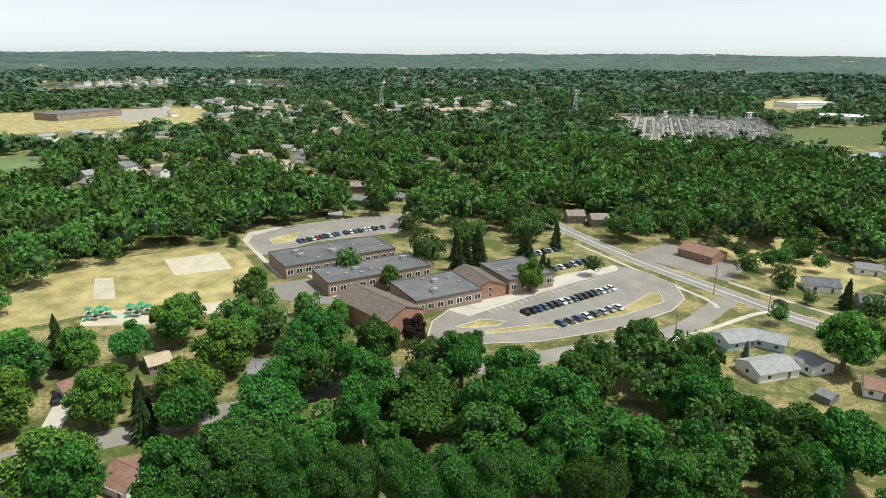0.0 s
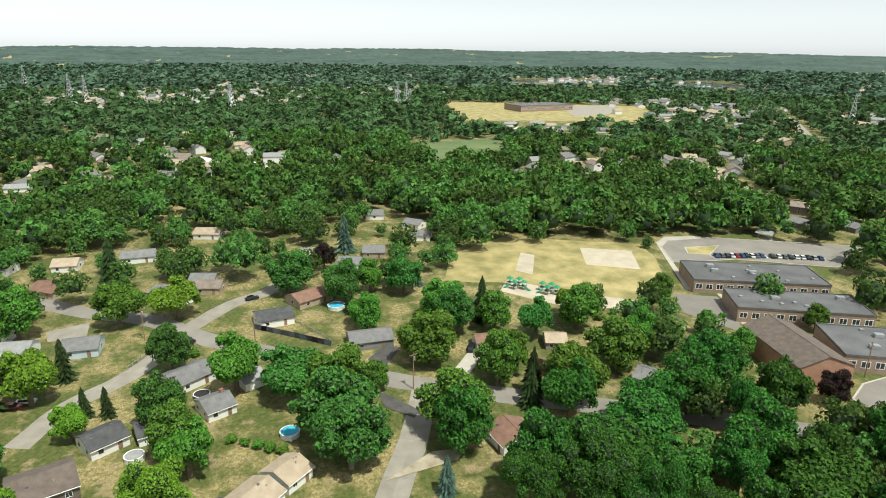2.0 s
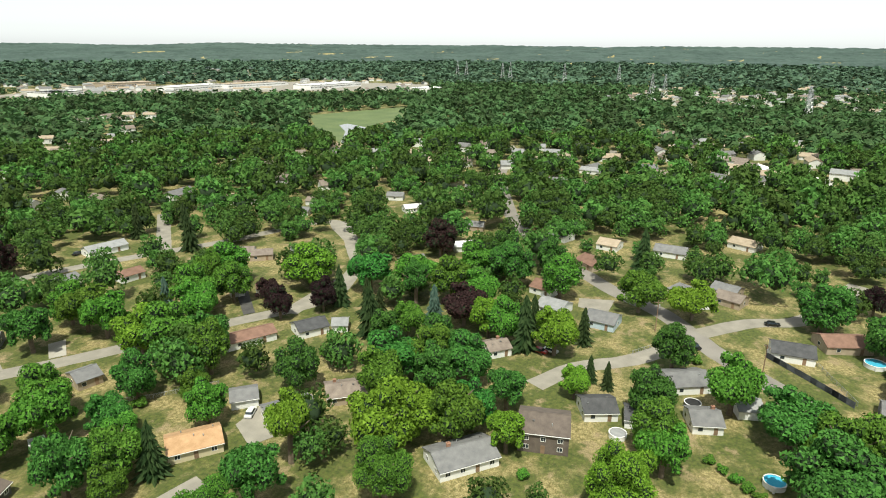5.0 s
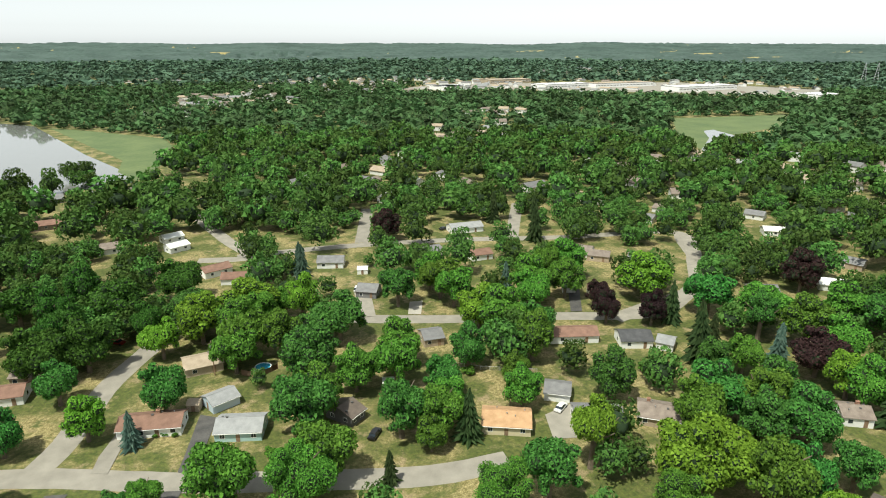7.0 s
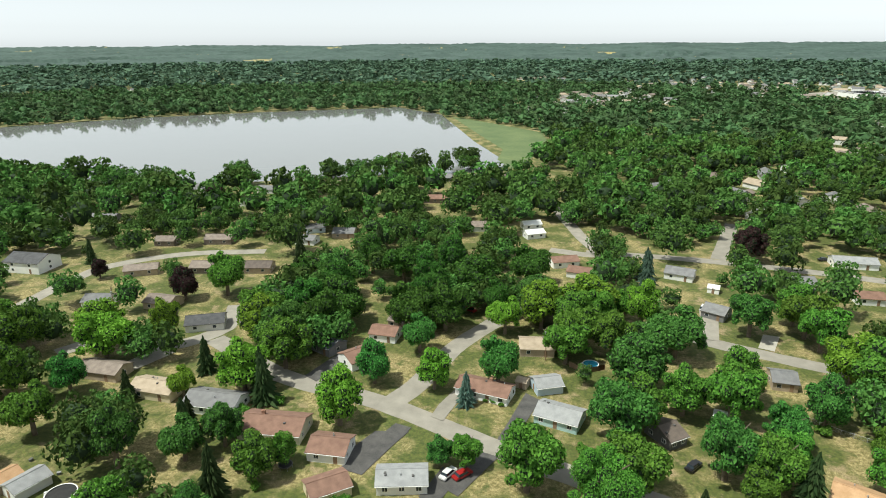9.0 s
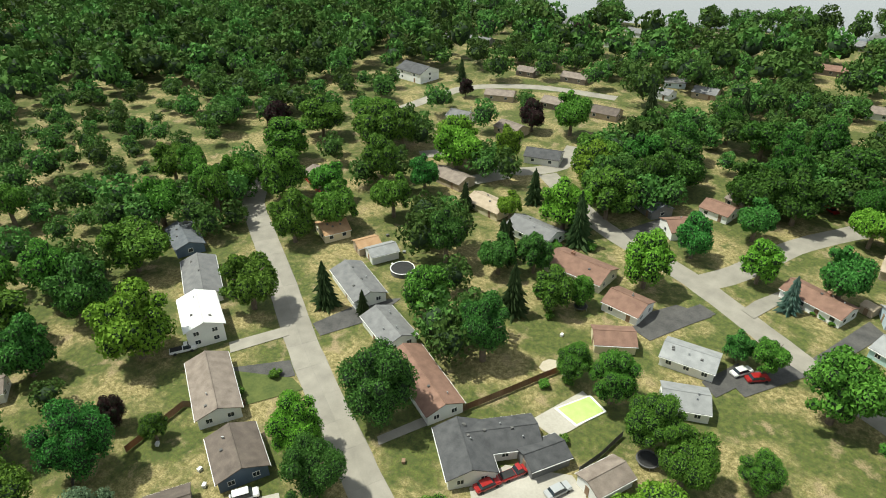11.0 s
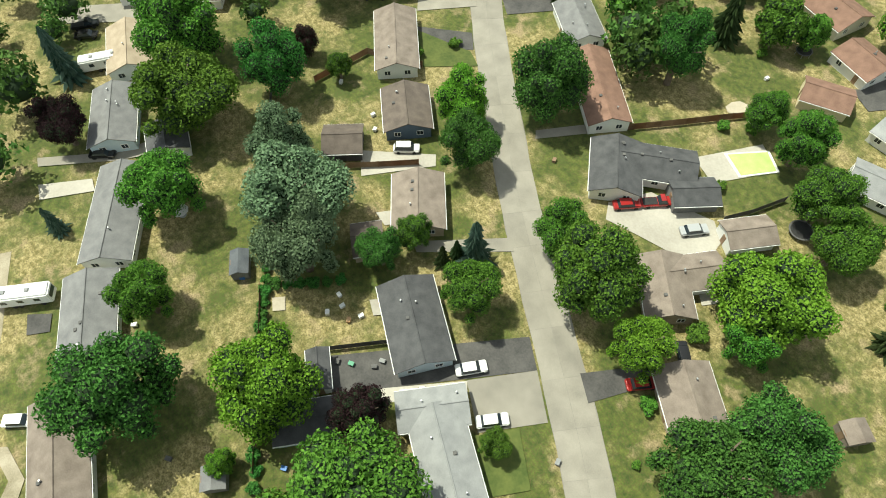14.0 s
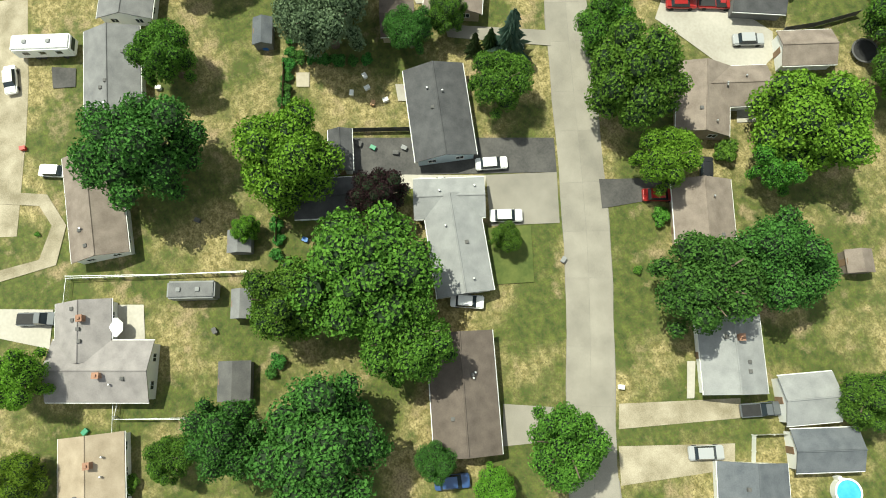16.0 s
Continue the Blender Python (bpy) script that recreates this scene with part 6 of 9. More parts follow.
tree(103.6, -43.3, 7.9, 17.1, "leaf_light")
tree(-53.5, 98.8, 8.7, 14.2, "leaf_deep")
tree(4.7, -112.9, 3.1, 7.7, "leaf_dark")
tree(-111.5, 19.7, 7.9, 16.2, "leaf_dark")
tree(-89.0, 70.5, 8.1, 14.2, "leaf_deep")
tree(-109.8, 43.2, 6.6, 16.5, "leaf_deep")
tree(-110.6, -43.1, 4.7, 11.8, "leaf_light")
tree(98.1, -67.6, 6.7, 15.2)
tree(116.2, -27.6, 5.4, 13.6, "leaf_dark")
tree(-85.0, -81.5, 4.9, 18.0, "leaf_light")
grove(-85.7, -76.3, 4.3, 16.4, "leaf_light")
grove(-91.7, -75.3, 4.5, 15.6, "leaf_light")
grove(-92.3, -83.1, 6.6, 15.2, "leaf_light")
tree(-118.9, -11.9, 5.5, 13.8)
tree(-0.5, 120.2, 5.3, 13.4, "leaf_deep")
tree(-107.5, -54.6, 6.5, 17.0)
tree(-36.5, 115.0, 7.4, 15.1, "leaf_deep")
tree(-78.3, 88.0, 4.8, 15.8, "leaf_deep")
grove(-82.0, 92.8, 5.2, 16.4)
grove(-88.0, 89.2, 5.1, 17.8)
grove(-84.5, 83.4, 4.9, 16.9)
tree(-59.0, 106.5, 6.4, 14.8, "leaf_deep")
tree(-104.1, -64.5, 8.5, 15.1, "leaf_light")
tree(-15.6, 120.2, 5.1, 14.0, "leaf_deep")
grove(-19.5, 125.6, 5.1, 14.1)
grove(-25.4, 121.2, 5.2, 14.2)
grove(-20.8, 115.9, 5.0, 16.7)
tree(-71.3, 99.9, 8.8, 15.2, "leaf_deep")
tree(3.9, 123.1, 5.3, 13.4, "leaf_deep")
tree(-54.7, -111.1, 6.1, 16.5, "leaf_dark")
tree(-62.7, -107.2, 5.8, 14.4)
tree(-45.2, 117.3, 8.2, 16.6, "leaf_deep")
tree(-97.3, 79.7, 8.8, 14.1, "leaf_deep")
tree(-114.1, -53.1, 5.5, 13.7, "leaf_dark")
tree(-118.2, 44.6, 8.4, 14.2)
tree(-55.7, 114.6, 6.7, 16.4, "leaf_deep")
tree(-35.2, -122.5, 7.9, 17.4, "leaf_dark")
tree(29.5, -127.0, 5.9, 14.9, "leaf_light")
tree(-10.0, 136.2, 6.4, 15.3, "leaf_deep")
grove(-16.2, 130.6, 5.9, 15.5)
grove(-9.7, 124.0, 5.9, 15.5)
grove(-4.0, 131.1, 5.5, 16.3)
tree(-84.2, 100.0, 7.9, 16.6, "leaf_deep")
tree(-52.1, 122.2, 5.4, 13.6, "leaf_deep")
tree(125.4, -44.2, 6.6, 15.1, "leaf_dark")
tree(-2.0, 133.1, 7.7, 14.8, "leaf_deep")
tree(-75.4, 105.7, 4.8, 15.7, "leaf_deep")
grove(-71.7, 112.9, 4.6, 15.3)
grove(-77.5, 115.7, 5.7, 15.8)
grove(-80.7, 108.1, 4.7, 15.3)
tree(-113.9, 72.3, 6.7, 16.3, "leaf_deep")
tree(-133.5, 20.9, 7.9, 17.1)
tree(73.5, -108.0, 4.9, 16.1, "leaf_dark")
grove(75.7, -115.1, 5.8, 17.4, "leaf_dark")
grove(82.9, -112.9, 5.1, 17.2, "leaf_dark")
grove(79.4, -105.2, 5.8, 15.4, "leaf_dark")
tree(-103.8, 87.0, 7.2, 14.5, "leaf_deep")
tree(132.8, -27.0, 9.0, 15.0)
tree(-126.2, -49.9, 5.1, 12.7, "leaf_dark")
tree(8.9, 135.6, 7.9, 16.8, "leaf_deep")
tree(-45.8, 128.8, 8.0, 14.9, "leaf_deep")
tree(-85.9, -107.6, 5.0, 12.5)
tree(-60.1, 124.3, 8.1, 15.2, "leaf_deep")
tree(-114.5, -78.9, 6.2, 15.5)
tree(-138.6, -18.4, 5.9, 14.7, "leaf_dark")
tree(140.7, -1.5, 6.1, 15.5, "leaf_light")
tree(-21.1, 139.1, 7.8, 15.4, "leaf_deep")
tree(140.0, -21.1, 5.8, 14.6, "leaf_light")
tree(-120.1, 76.1, 8.1, 17.2)
tree(-139.8, 31.4, 3.5, 8.7)
tree(-143.2, 10.8, 8.5, 14.5, "leaf_dark")
tree(-73.8, 122.0, 5.8, 17.9, "leaf_deep")
grove(-78.7, 125.7, 5.9, 17.7)
grove(-83.9, 121.2, 5.6, 17.3)
grove(-78.2, 115.3, 5.3, 15.2)
tree(-139.5, -37.2, 4.0, 10.0, "leaf_light")
tree(8.1, -144.4, 4.6, 11.5, "leaf_light")
tree(135.9, -42.5, 4.9, 16.4)
grove(133.2, -49.8, 6.0, 14.2)
grove(142.1, -51.3, 5.8, 17.7)
grove(141.9, -43.6, 6.2, 16.3)
tree(-96.3, 106.6, 4.8, 15.2, "leaf_deep")
grove(-102.3, 110.5, 5.3, 15.7)
grove(-106.3, 103.6, 5.5, 15.4)
grove(-101.8, 100.2, 5.8, 15.9)
tree(112.7, -93.6, 5.9, 14.7)
tree(-107.5, 99.7, 7.1, 16.7, "leaf_deep")
tree(133.7, -60.9, 8.6, 15.2)
tree(-108.0, -99.7, 5.7, 14.2, "leaf_dark")
tree(-132.8, -63.4, 6.9, 14.7, "leaf_dark")
tree(-8.6, -147.1, 5.9, 14.7, "leaf_dark")
tree(-123.3, -81.0, 8.0, 15.9, "leaf_dark")
tree(-133.9, 62.3, 5.8, 14.6)
tree(24.3, -146.8, 5.0, 12.5, "leaf_dark")
tree(-45.4, 137.3, 5.4, 17.7, "leaf_deep")
grove(-42.5, 144.9, 5.4, 14.0)
grove(-48.8, 146.4, 5.5, 14.2)
grove(-51.2, 140.8, 4.7, 16.1)
tree(107.4, -104.4, 6.3, 15.5)
tree(-130.4, -74.1, 6.6, 15.7)
tree(-150.9, -2.1, 6.8, 16.7)
tree(-25.3, 147.1, 5.7, 14.5, "leaf_deep")
grove(-29.8, 154.7, 7.2, 17.4)
grove(-37.4, 150.2, 6.4, 15.3)
grove(-31.9, 142.5, 6.1, 16.6)
tree(-44.7, -145.9, 7.7, 16.1, "leaf_dark")
tree(57.8, -141.3, 7.0, 15.3, "leaf_light")
tree(149.3, -36.9, 4.3, 10.7)
tree(-139.0, 67.2, 6.6, 14.7)
tree(111.8, -107.7, 4.9, 12.2)
tree(72.6, -137.6, 3.7, 9.2, "leaf_light")
tree(100.2, -119.6, 5.8, 14.4)
tree(-84.9, -131.0, 5.4, 13.6, "leaf_dark")
tree(-100.0, 121.0, 6.6, 15.2, "leaf_deep")
tree(-79.7, 136.0, 4.7, 11.7, "leaf_deep")
tree(-69.5, -141.9, 6.3, 14.4)
tree(-150.6, 48.3, 8.6, 15.9)
tree(-23.8, 158.0, 5.8, 14.5, "leaf_deep")
tree(-114.3, 112.6, 7.7, 16.5, "leaf_deep")
tree(50.5, -153.6, 7.7, 15.3)
tree(-28.1, -159.8, 7.2, 14.3)
tree(-131.6, 95.9, 7.9, 14.6)
tree(-103.0, -125.9, 5.9, 15.5)
grove(-102.1, -133.9, 5.7, 15.7)
grove(-95.5, -133.7, 5.5, 16.8)
grove(-94.9, -125.9, 5.8, 15.8)
tree(-39.9, 158.3, 7.6, 14.9, "leaf_deep")
tree(13.9, -164.8, 5.2, 12.9, "leaf_dark")
tree(-159.1, -49.4, 6.7, 15.9, "leaf_light")
tree(-165.7, -18.1, 5.7, 14.2, "leaf_dark")
tree(149.0, -78.3, 6.1, 15.7)
grove(158.6, -73.9, 7.0, 15.5)
grove(153.2, -67.1, 6.7, 15.0)
grove(146.8, -71.0, 5.6, 17.3)
tree(53.4, -160.6, 7.8, 17.0, "leaf_dark")
tree(-32.1, -167.0, 7.2, 16.3)
tree(103.2, -138.0, 4.8, 12.1, "leaf_dark")
tree(-159.8, -65.3, 6.1, 14.2)
tree(134.5, -109.4, 7.4, 17.1)
tree(45.3, -173.5, 5.8, 16.3, "leaf_deep")
grove(48.8, -168.4, 5.6, 14.0, "leaf_dark")
grove(43.1, -163.2, 5.9, 14.2, "leaf_dark")
grove(38.0, -168.6, 4.9, 17.5, "leaf_dark")
tree(149.0, -93.4, 5.7, 14.5)
grove(140.6, -96.0, 5.5, 17.3)
grove(144.7, -102.3, 5.4, 17.2)
grove(149.4, -100.6, 5.6, 16.0)
tree(-21.3, 173.9, 1.9, 4.7, "leaf_deep")
tree(-59.8, -164.6, 8.8, 16.5, "leaf_dark")
tree(-160.3, -70.6, 6.5, 14.4, "leaf_light")
tree(-135.4, 106.5, 4.7, 15.3)
grove(-131.5, 111.8, 5.8, 15.0)
grove(-135.6, 116.7, 5.0, 16.5)
grove(-141.9, 110.9, 5.2, 15.5)
tree(175.0, -23.8, 7.4, 15.4)
tree(-166.3, 61.9, 6.5, 15.2, "leaf_dark")
tree(-156.1, 84.4, 5.5, 13.9, "leaf_dark")
tree(113.7, -130.4, 5.2, 17.9)
grove(114.6, -138.3, 5.6, 14.6)
grove(122.1, -136.0, 5.6, 16.7)
grove(119.9, -129.5, 5.2, 16.6)
tree(-11.7, -178.4, 5.7, 13.4, "leaf_light")
tree(-163.0, 73.7, 5.5, 13.7)
tree(-175.7, 36.6, 5.0, 12.5)
tree(158.1, -96.2, 4.4, 17.0)
grove(156.9, -88.2, 4.9, 15.8)
grove(150.8, -90.2, 4.5, 15.1)
grove(151.5, -95.8, 5.0, 15.3)
tree(-101.4, -151.1, 7.4, 14.8, "leaf_light")
tree(89.2, -163.7, 4.7, 16.8, "leaf_light")
grove(94.2, -160.8, 5.4, 16.3, "leaf_light")
grove(92.1, -154.5, 5.9, 14.1, "leaf_light")
grove(85.2, -157.0, 4.8, 14.7, "leaf_light")
tree(-126.1, 134.3, 3.7, 9.3)
tree(146.8, -103.0, 5.7, 14.6)
grove(146.8, -111.8, 5.3, 16.4)
grove(153.0, -111.5, 5.8, 17.3)
grove(153.6, -103.9, 5.3, 16.9)
tree(-53.8, -180.3, 5.2, 17.8, "leaf_light")
grove(-52.7, -173.4, 4.6, 14.9, "leaf_light")
grove(-60.1, -172.9, 5.2, 17.8, "leaf_light")
grove(-59.7, -180.0, 4.6, 14.8, "leaf_light")
tree(-157.6, 99.8, 6.8, 14.9)
tree(103.3, -155.4, 8.2, 17.0, "leaf_light")
tree(-176.5, 61.2, 8.2, 14.7)
tree(40.5, -182.5, 8.9, 16.5, "leaf_deep")
tree(64.5, -175.8, 7.8, 17.0)
tree(7.4, 189.9, 7.7, 17.1)
tree(180.2, -53.1, 4.6, 15.7)
grove(176.7, -58.5, 4.3, 14.4)
grove(182.5, -62.3, 4.6, 15.4)
grove(186.1, -57.3, 5.0, 14.0)
tree(15.5, -187.2, 5.0, 14.8, "leaf_deep")
grove(13.7, -194.3, 5.6, 15.6, "leaf_dark")
grove(20.4, -195.8, 4.5, 15.1, "leaf_dark")
grove(21.8, -188.7, 4.5, 17.5, "leaf_dark")
tree(187.2, -45.7, 7.9, 17.2)
tree(-22.7, -191.5, 8.5, 14.3, "leaf_dark")
tree(11.9, -195.4, 6.0, 17.0, "leaf_deep")
grove(9.5, -188.2, 5.9, 16.6, "leaf_dark")
grove(1.5, -192.0, 5.3, 17.0, "leaf_dark")
grove(6.4, -198.5, 5.9, 16.1, "leaf_dark")
tree(-166.3, 101.5, 4.9, 12.3, "leaf_light")
tree(-39.2, -191.1, 9.0, 14.4, "leaf_light")
tree(108.4, -162.7, 7.4, 15.7, "leaf_light")
tree(-141.9, 135.1, 3.3, 8.2)
tree(52.2, -183.5, 7.4, 16.3, "leaf_deep")
grove(50.8, -191.5, 7.4, 16.5, "leaf_dark")
grove(60.1, -194.8, 7.8, 16.6, "leaf_dark")
grove(63.5, -185.7, 7.9, 14.6, "leaf_dark")
tree(-124.0, -154.8, 6.8, 15.2)
tree(-86.6, -179.6, 7.1, 16.2, "leaf_dark")
tree(197.1, -39.1, 5.3, 16.6, "leaf_light")
grove(202.8, -35.1, 4.9, 14.7, "leaf_light")
grove(200.0, -29.4, 5.5, 17.0, "leaf_light")
grove(192.8, -33.2, 5.5, 15.4, "leaf_light")
tree(154.9, -129.6, 7.8, 14.9)
tree(12.8, 201.9, 4.8, 12.0)
tree(-200.2, 33.5, 6.7, 15.3, "leaf_dark")
tree(-2.5, -203.8, 8.9, 17.1, "leaf_deep")
tree(-204.3, -18.8, 8.2, 14.1, "leaf_light")
tree(-202.2, -35.2, 8.2, 15.8)
tree(-102.7, -178.9, 8.2, 17.0)
tree(128.3, -158.7, 4.9, 15.3)
grove(124.0, -163.2, 5.1, 17.1)
grove(128.5, -168.6, 5.6, 14.4)
grove(133.9, -164.4, 4.5, 14.5)
tree(-178.7, -107.8, 8.9, 16.7)
tree(60.6, -205.5, 4.9, 15.7, "leaf_deep")
grove(67.5, -200.6, 5.7, 17.0, "leaf_dark")
grove(62.8, -195.4, 4.8, 15.6, "leaf_dark")
grove(57.4, -198.9, 5.3, 16.3, "leaf_dark")
tree(-203.0, 56.0, 6.8, 14.7, "leaf_dark")
tree(-207.8, 35.7, 5.7, 14.3, "leaf_dark")
tree(47.5, -205.4, 8.0, 14.9, "leaf_deep")
tree(-207.6, 45.0, 5.0, 12.6)
tree(-214.7, 17.6, 8.4, 16.7, "leaf_dark")
tree(-133.5, 169.9, 3.7, 9.2)
tree(-90.0, 196.7, 5.1, 12.7)
tree(215.5, -20.1, 8.4, 14.1, "leaf_dark")
tree(-163.8, -143.0, 8.6, 16.8, "leaf_light")
tree(-202.0, -81.4, 8.3, 17.1, "leaf_dark")
tree(144.6, -163.9, 8.9, 17.3)
tree(-169.1, 139.2, 4.1, 10.2)
tree(161.2, -152.4, 8.7, 15.3)
tree(-22.0, -221.5, 8.7, 15.9, "leaf_deep")
tree(-201.9, -94.8, 7.4, 16.0)
tree(25.0, -221.9, 8.8, 16.2, "leaf_deep")
tree(87.4, -205.6, 7.3, 17.4)
tree(-218.7, -71.7, 5.6, 15.9, "leaf_dark")
grove(-211.5, -69.1, 5.4, 14.0, "leaf_dark")
grove(-215.0, -62.6, 5.3, 16.0, "leaf_dark")
grove(-220.8, -65.5, 5.0, 14.8, "leaf_dark")
tree(-213.8, -90.4, 5.0, 16.6, "leaf_dark")
grove(-208.2, -95.8, 5.1, 17.8, "leaf_dark")
grove(-204.4, -88.9, 4.6, 17.2, "leaf_dark")
grove(-210.1, -86.1, 4.4, 15.4, "leaf_dark")
tree(-143.3, -171.0, 5.2, 17.7)
grove(-150.1, -174.7, 5.7, 16.8)
grove(-146.7, -180.6, 5.7, 16.4)
grove(-140.1, -175.0, 5.5, 17.0)
tree(6.9, -224.7, 6.2, 17.4, "leaf_deep")
grove(6.0, -231.4, 5.9, 15.9, "leaf_dark")
grove(12.6, -233.7, 4.9, 14.3, "leaf_dark")
grove(15.7, -226.4, 5.1, 16.0, "leaf_dark")
tree(38.2, -230.3, 5.0, 16.6, "leaf_deep")
grove(44.3, -227.6, 5.1, 17.0, "leaf_dark")
grove(41.6, -220.8, 4.7, 17.6, "leaf_dark")
grove(34.7, -224.5, 5.0, 15.5, "leaf_dark")
tree(-152.5, -171.6, 7.7, 15.9)
grove(-224.8, -52.3, 6.5, 16.1)
grove(14.0, 230.5, 5.4, 13.4, "leaf_dark")
grove(-121.4, -196.6, 7.0, 14.8)
grove(-167.5, -153.5, 7.1, 14.6)
grove(-173.8, -146.0, 6.1, 14.8)
grove(-180.3, -151.3, 6.5, 14.7)
grove(-175.6, -158.8, 5.9, 14.7)
grove(-232.1, 3.5, 7.8, 15.7)
grove(-155.5, 172.4, 5.8, 14.5, "leaf_dark")
grove(61.4, -226.6, 5.8, 15.6, "leaf_dark")
grove(53.0, -222.0, 5.2, 15.6, "leaf_dark")
grove(50.2, -228.9, 5.1, 17.9, "leaf_dark")
grove(56.9, -232.8, 5.3, 15.9, "leaf_dark")
grove(-107.3, -202.5, 5.1, 14.5, "leaf_dark")
grove(-113.2, -203.4, 5.6, 15.1, "leaf_dark")
grove(-111.5, -212.1, 5.3, 17.7, "leaf_dark")
grove(-105.5, -210.4, 4.9, 15.1, "leaf_dark")
grove(-55.0, -232.5, 4.8, 14.4, "leaf_dark")
grove(-53.0, -225.7, 5.7, 16.4, "leaf_dark")
grove(-57.8, -223.2, 4.4, 14.4, "leaf_dark")
grove(-62.1, -229.1, 4.4, 14.2, "leaf_dark")
grove(195.3, -139.1, 4.6, 17.9, "leaf_dark")
grove(201.1, -137.4, 5.4, 17.7, "leaf_dark")
grove(198.8, -129.8, 4.4, 15.2, "leaf_dark")
grove(192.9, -132.0, 5.6, 14.4, "leaf_dark")
grove(-77.4, 226.1, 3.9, 9.9, "leaf_dark")
grove(-4.2, 239.3, 3.1, 7.8)
grove(140.0, -194.6, 6.6, 15.0)
grove(178.0, -169.8, 4.9, 15.3, "leaf_dark")
grove(179.8, -161.9, 5.6, 14.7, "leaf_dark")
grove(172.7, -161.6, 5.3, 17.3, "leaf_dark")
grove(172.2, -168.2, 5.6, 15.5, "leaf_dark")
grove(-138.0, 198.9, 7.3, 15.5)
grove(-243.9, -14.3, 5.1, 15.1)
grove(-248.4, -17.7, 5.4, 16.4)
grove(-243.7, -24.3, 4.9, 15.9)
grove(-239.0, -21.0, 5.4, 14.1)
grove(-205.1, -141.1, 5.2, 14.4)
grove(-202.0, -145.9, 5.4, 16.6)
grove(-195.5, -141.3, 5.4, 15.8)
grove(-200.4, -136.6, 5.2, 15.3)
grove(-245.8, -3.4, 6.9, 15.3)
grove(-220.9, -99.9, 5.5, 14.4, "leaf_dark")
grove(-227.7, -97.4, 4.4, 14.3, "leaf_dark")
grove(-229.5, -104.2, 4.6, 14.2, "leaf_dark")
grove(-224.2, -106.4, 5.1, 16.3, "leaf_dark")
grove(-235.1, -84.7, 7.3, 14.0)
grove(-211.2, -134.3, 4.8, 16.2)
grove(-215.4, -138.4, 5.6, 16.4)
grove(-210.2, -144.4, 5.2, 14.8)
grove(-205.6, -140.9, 4.6, 17.3)
grove(-244.0, 67.5, 6.7, 14.4, "leaf_dark")
grove(-6.9, -255.5, 5.0, 17.6)
grove(-11.2, -252.4, 5.4, 14.9)
grove(-16.7, -259.5, 5.6, 16.6)
grove(-10.1, -262.8, 5.9, 15.4)
grove(-62.0, -255.2, 4.8, 17.3)
grove(-54.3, -256.2, 5.7, 14.8)
grove(-53.6, -249.0, 5.2, 16.9)
grove(-59.7, -247.4, 5.1, 15.9)
grove(-242.6, 100.3, 8.2, 14.3)
grove(77.8, -252.4, 8.8, 17.0)
grove(-121.9, -236.2, 7.5, 15.9, "leaf_light")
grove(213.5, -158.9, 8.4, 17.0, "leaf_light")
grove(37.3, -272.2, 6.8, 16.4)
grove(44.4, -267.6, 6.3, 18.0)
grove(39.4, -259.6, 6.4, 14.3)
grove(32.0, -264.2, 5.9, 17.7)
grove(-220.5, -163.0, 6.4, 16.4)
grove(-215.4, -156.9, 5.7, 15.7)
grove(-221.5, -152.0, 6.3, 17.8)
grove(-226.4, -156.6, 6.1, 15.6)
grove(-226.3, -151.2, 6.8, 17.5)
grove(23.9, -275.3, 6.1, 14.7)
grove(23.2, -268.3, 5.8, 15.2)
grove(14.9, -269.7, 5.7, 14.2)
grove(17.7, -277.2, 5.1, 15.7)
grove(212.6, -173.4, 6.7, 15.2, "leaf_light")
grove(-139.4, 231.7, 4.6, 14.4, "leaf_dark")
grove(-135.2, 235.7, 4.8, 14.3, "leaf_dark")
grove(-138.7, 241.1, 5.2, 16.8, "leaf_dark")
grove(-144.6, 235.4, 5.5, 17.5, "leaf_dark")
grove(-238.5, -137.0, 5.8, 15.9)
grove(-239.6, -146.4, 6.2, 15.4)
grove(-230.3, -145.5, 5.8, 15.9)
grove(-232.0, -137.0, 6.6, 15.2)
grove(-259.5, 99.5, 5.4, 14.5)
grove(-264.7, 93.7, 6.2, 14.7)
grove(-260.6, 87.8, 5.7, 17.1)
grove(-252.7, 93.1, 6.9, 17.1)
grove(-244.7, 130.0, 5.7, 14.2)
grove(-251.6, 119.1, 8.9, 17.4, "leaf_light")
grove(237.1, -159.2, 4.6, 15.7, "leaf_dark")
grove(231.4, -154.3, 4.6, 16.2, "leaf_dark")
grove(226.9, -159.3, 5.0, 15.0, "leaf_dark")
grove(234.0, -164.1, 5.1, 15.0, "leaf_dark")
grove(-265.2, -82.3, 5.0, 16.7)
grove(-272.3, -79.3, 5.3, 15.0)
grove(-274.7, -83.7, 5.2, 17.2)
grove(-268.6, -88.0, 5.3, 16.2)
grove(-88.3, -265.0, 5.0, 16.6)
grove(-93.6, -273.0, 6.4, 15.9)
grove(-86.8, -276.1, 6.4, 17.3)
grove(-82.9, -269.3, 5.6, 16.1)
grove(-117.7, -260.0, 7.9, 14.6, "leaf_dark")
grove(-169.6, 229.6, 4.8, 11.9, "leaf_dark")
grove(7.9, -281.5, 5.4, 16.2)
grove(2.2, -283.8, 4.6, 15.8)
grove(5.3, -290.6, 4.8, 17.8)
grove(10.2, -288.8, 4.6, 16.1)
grove(144.8, -249.3, 7.9, 15.4, "leaf_light")
grove(-262.9, 103.3, 7.9, 16.4, "leaf_light")
grove(-261.5, 110.4, 7.2, 16.2, "leaf_light")
